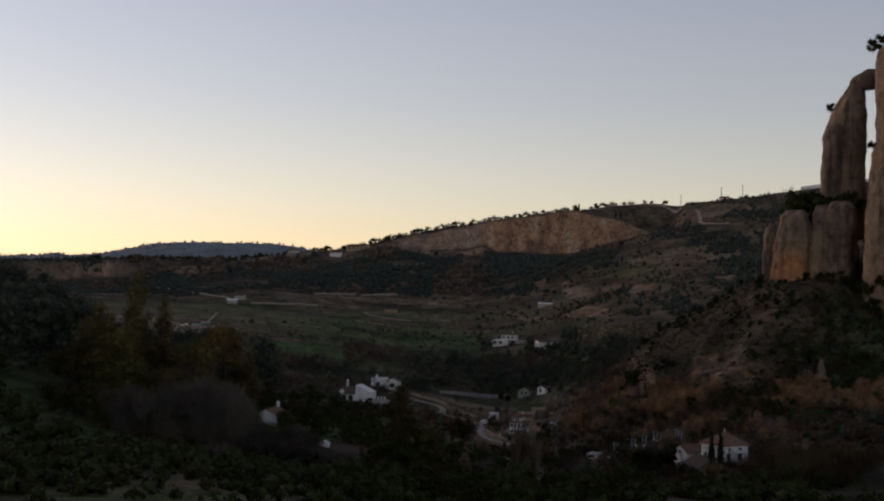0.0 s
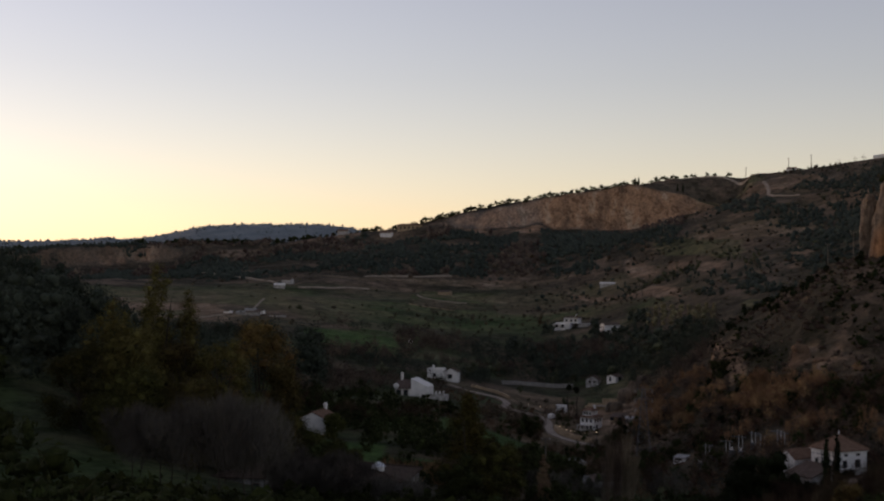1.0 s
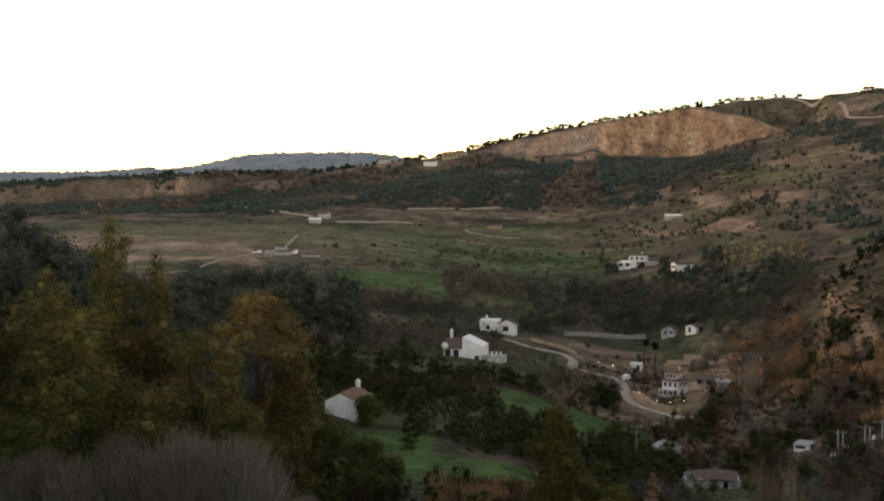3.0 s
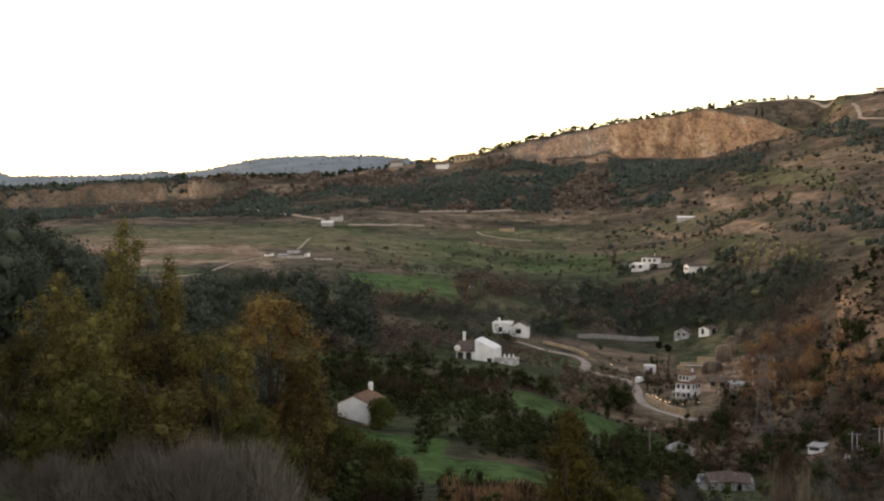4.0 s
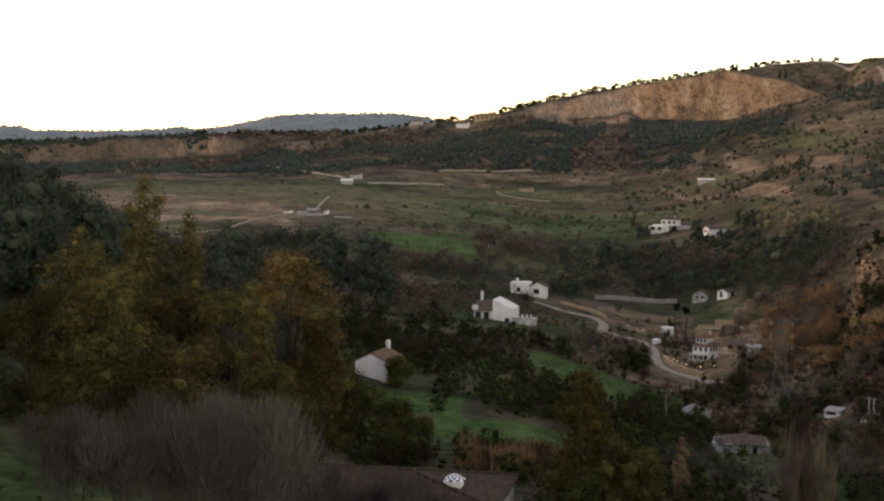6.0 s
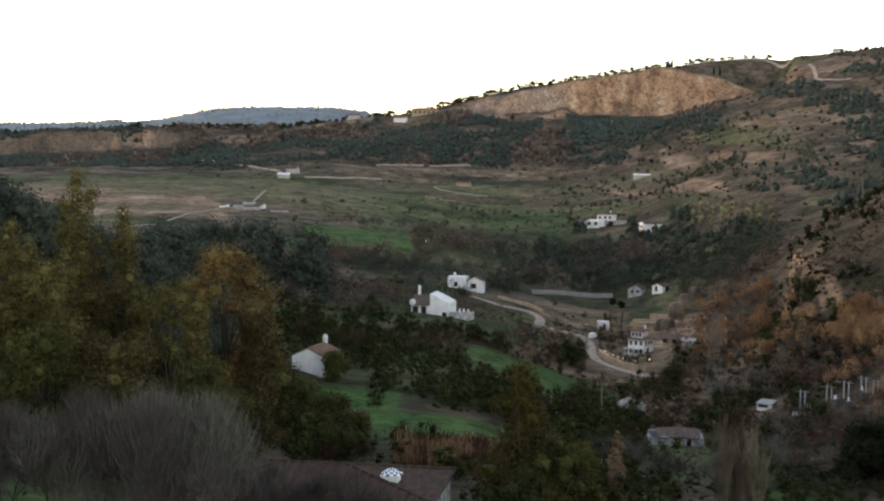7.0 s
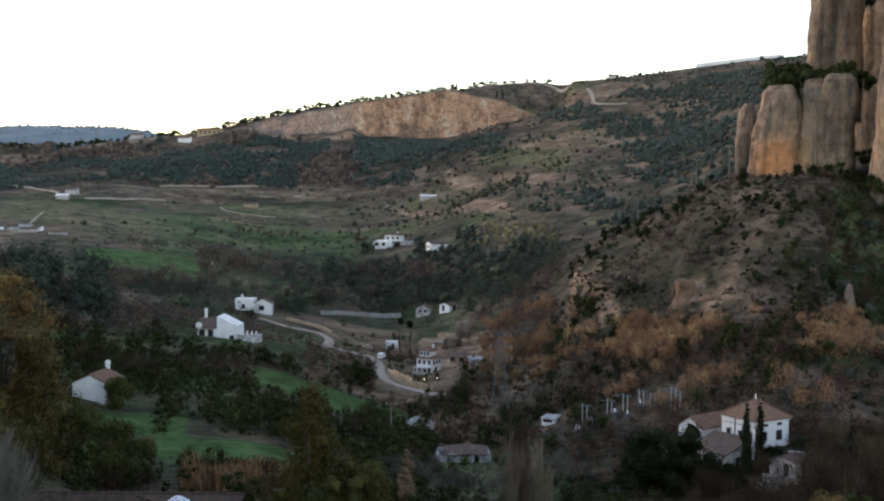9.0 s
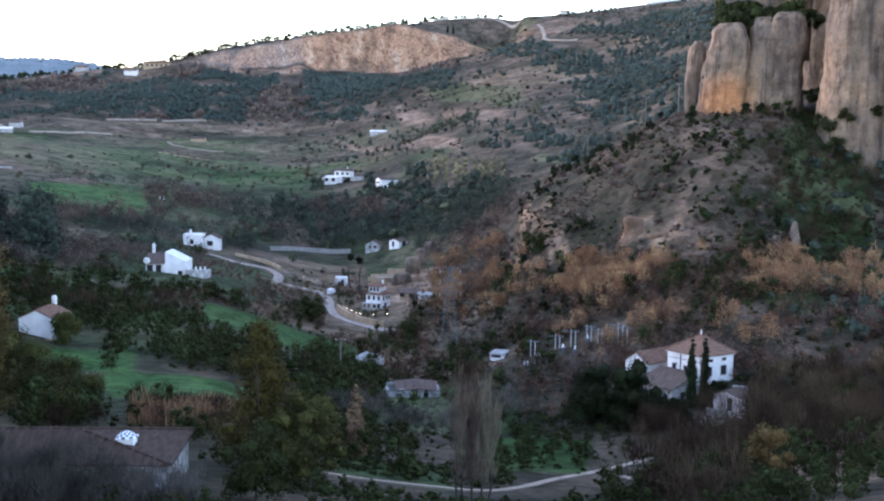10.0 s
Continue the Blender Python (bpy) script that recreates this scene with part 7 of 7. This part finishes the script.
tree("slender_tree", "thin tree with brown withered leaves", -6.3, 150, 9.5, 2.8, RUST_SCRUB, 114, 900, form=columnar, leaf_size=0.2)
tree("yellow_tree", "small tree with yellow-brown autumn leaves", -25.0, 138, 6.5, 5.4, LEAF_RUST, 115, 1900, 18, leaf_size=0.18)
for k, (az, r, h, w) in enumerate(((-17.6, 186, 9.0, 9.5), (-18.8, 184, 10.0, 9.5), (-17.0, 192, 7.0, 7.5), (-19.7, 182, 5.0, 5.5), (-20.8, 183, 3.6, 4.6), (-22.55, 190, 4.0, 3.8))):
    tree("dark_tree", "dense dark evergreen tree in front of the villa", az, r, h, w, LEAF_CYP, 120 + k, 2600, 20, leaf_size=0.24, group="trees round the villa", lump=0.2, low=0.15)
for k, (az, r, h) in enumerate(((-21.4, 191, 10.8), (-21.98, 190.5, 11.0))):
    tree("cypress", "dark slender cypress in front of the villa", az, r, h, 1.8, LEAF_CYP, 130 + k, 2600, form=columnar, leaf_size=0.17, group="villa cypresses")
for k, (az, r, h) in enumerate(((-6.03, 344, 9.5), (-6.42, 342, 9.5))):
    tree("tall_palm", "tall bare-stemmed tree with a dark tuft at the top", az, r, h, 2.2, LEAF_CYP, 140 + k, 420, leaf_size=0.22, group="tall tufted trees",
         form=lambda g, hh, w: [(g.normal() * 0.3, g.normal() * 0.3, hh * (0.80 + 0.16 * g.random()), w * 0.33) for _ in range(6)])
for k in range(5):
    g = np.random.default_rng(150 + k)
    bare("bare_poplar", "leafless pale poplar near the river path", -11.05 - 0.32 * k, 124 + 3 * g.random(), 12.5 + 2.5 * g.random(), 160 + k, depth=4, fan=4, spread_w=0.13, lift=1.0, group="row of bare poplars", radius=0.14, mat=PALE_TWIG, twigs=420)
for k in range(17):
    g = np.random.default_rng(170 + k)
    bare("bare_tree", "grey leafless tree with fine twigs below the viewer", 21.0 - 0.94 * k + g.normal() * 0.3, 90 + 8 * g.random(), (9.0 + 2.6 * math.exp(-((k - 8) / 4) ** 2) if k < 11 else 6.3) + 0.8 * g.random(), 180 + k, twigs=2600, depth=4, fan=4, spread_w=0.62, lift=0.8, group="bare trees below the viewer", radius=0.10)
for k in range(16):
    g = np.random.default_rng(200 + k)
    bare("bare_tree", "brown leafless tree near the river", -19.5 - 0.75 * k + g.normal() * 0.3, 150 + 34 * g.random(), 6.0 + 3.0 * g.random(), 220 + k, mat=SCRUB, depth=4, fan=4, spread_w=0.6, lift=0.8, group="bare riverside trees", radius=0.09)
for k in range(8):
    g = np.random.default_rng(250 + k)
    bare("bare_tree", "grey leafless tree near the path", -5.0 - 1.2 * k + g.normal() * 0.4, 150 + 40 * g.random(), 5.0 + 3.0 * g.random(), 260 + k, depth=4, fan=4, spread_w=0.6, lift=0.8, group="bare trees by the path", radius=0.08)

# trees along the brow of the escarpment
g = np.random.default_rng(77)
PINES = [tree("round_tree", "round dark evergreen tree on the skyline", 0, 1, 5.0, 6.4, LEAF_OAK, 300 + k, 240, 14, leaf_size=0.34, low=0.04, group="trees along the brow", lump=0.2, place=Vector((0, 0, -400))) for k in range(4)]
brow = []
az = 24.0
while az > -13.0:
    brow.append(az)
    az -= (0.11 + 0.26 * g.random() ** 2) if az > -10 else (0.25 + 0.45 * g.random())
for k, az in enumerate(brow):
    r = (832 if az > 9 else 879) + g.normal() * 2.5 + float(np.interp(az, [-9.3, -8.8], [46, 0]))
    s = 0.45 + 0.45 * g.random()
    if k < 4:
        o = PINES[k]
    else:
        o = copy_thing(PINES[k % 4], Matrix.Identity(4))
    o.matrix_world = Matrix.Translation(at(az, r, -0.3)) @ pose(0, 0, 0, 0, 0, 360 * g.random()) @ Matrix.Diagonal((s * 1.1, s * 1.1, s, 1))
for k, az in enumerate((-8.25, -8.4, -10.2, -10.45, -24.0)):
    tree("cypress", "small dark cypress on the skyline", az, 884 if az > -20 else 905, 5.5 + k % 2, 1.7, LEAF_CYP, 320 + k, 240, form=columnar, leaf_size=0.25, group="skyline cypresses")
for k, az in enumerate((-17.4, -18.1, -18.5, -22.9)):
    bare("bare_tree", "leafless tree on the skyline", az, 903, 4.2 + k % 3, 330 + k, twigs=150, depth=3, fan=4, spread_w=0.7, group="bare skyline trees", radius=0.12)
# shrubs on the rocks
def cliff_shrub(k, az, r, h, size):
    x, y = -math.sin(radians(az)) * r, math.cos(radians(az)) * r
    tree("cliff_shrub", "dark shrub rooted in the rock", az, r, size, size * 1.25, LEAF_OAK, 340 + k, 420, 10, leaf_size=0.22, low=0.2, group="cliff shrubs", lump=0.22, place=Vector((x, y, EYE + h - 0.8)))


# on the brow and the ledge
cliff_shrub(0, -24.05, 331, 56.5, 2.6)
cliff_shrub(1, -26.05, 338, 45.5, 2.2)
cliff_shrub(2, -26.75, 306, 69.6, 3.4)
cliff_shrub(3, -27.3, 304, 70.6, 3.6)
cliff_shrub(4, -28.2, 305, 71, 3.2)
cliff_shrub(5, -29.4, 304, 73, 3.6)
cliff_shrub(6, -24.6, 327, 24.5, 6.0)
cliff_shrub(7, -25.2, 327, 25.0, 6.0)
cliff_shrub(8, -23.9, 327, 25.5, 4.5)
cliff_shrub(9, -23.2, 326, 22.5, 3.6)
cliff_shrub(10, -22.4, 325, 20.5, 2.8)
cliff_shrub(11, -25.8, 326, 24, 5.0)
cliff_shrub(12, -24.3, 324, 23.5, 5.0)
cliff_shrub(13, -25.5, 323.5, 23.5, 5.0)
cliff_shrub(14, -24.9, 322, 23.5, 4.0)
cliff_shrub(15, -23.5, 324, 23, 4.2)
cliff_shrub(16, -22.9, 324, 21, 3.2)
# at the foot of the rocks
cliff_shrub(17, -26.0, 318, 6, 4)
cliff_shrub(18, -26.1, 316, -2, 4.5)
cliff_shrub(19, -24.0, 312, 2.5, 3.2)
cliff_shrub(20, -24.9, 312, 3.0, 3.6)
cliff_shrub(21, -25.5, 311, 1.5, 4.0)
cliff_shrub(22, -22.0, 316, 0.6, 2.0)
cliff_shrub(23, -28.6, 297, 3.0, 2.4)
cliff_shrub(24, -28.4, 299, -4, 3.0)
cliff_shrub(25, -26.35, 301, 0.5, 3.0)
cliff_shrub(26, -26.8, 298, -1.5, 3.4)
cliff_shrub(27, -27.5, 296.5, 1.5, 3.0)
cliff_shrub(28, -27.1, 295, -6, 4.0)
cliff_shrub(29, -28.0, 296, -9, 3.6)
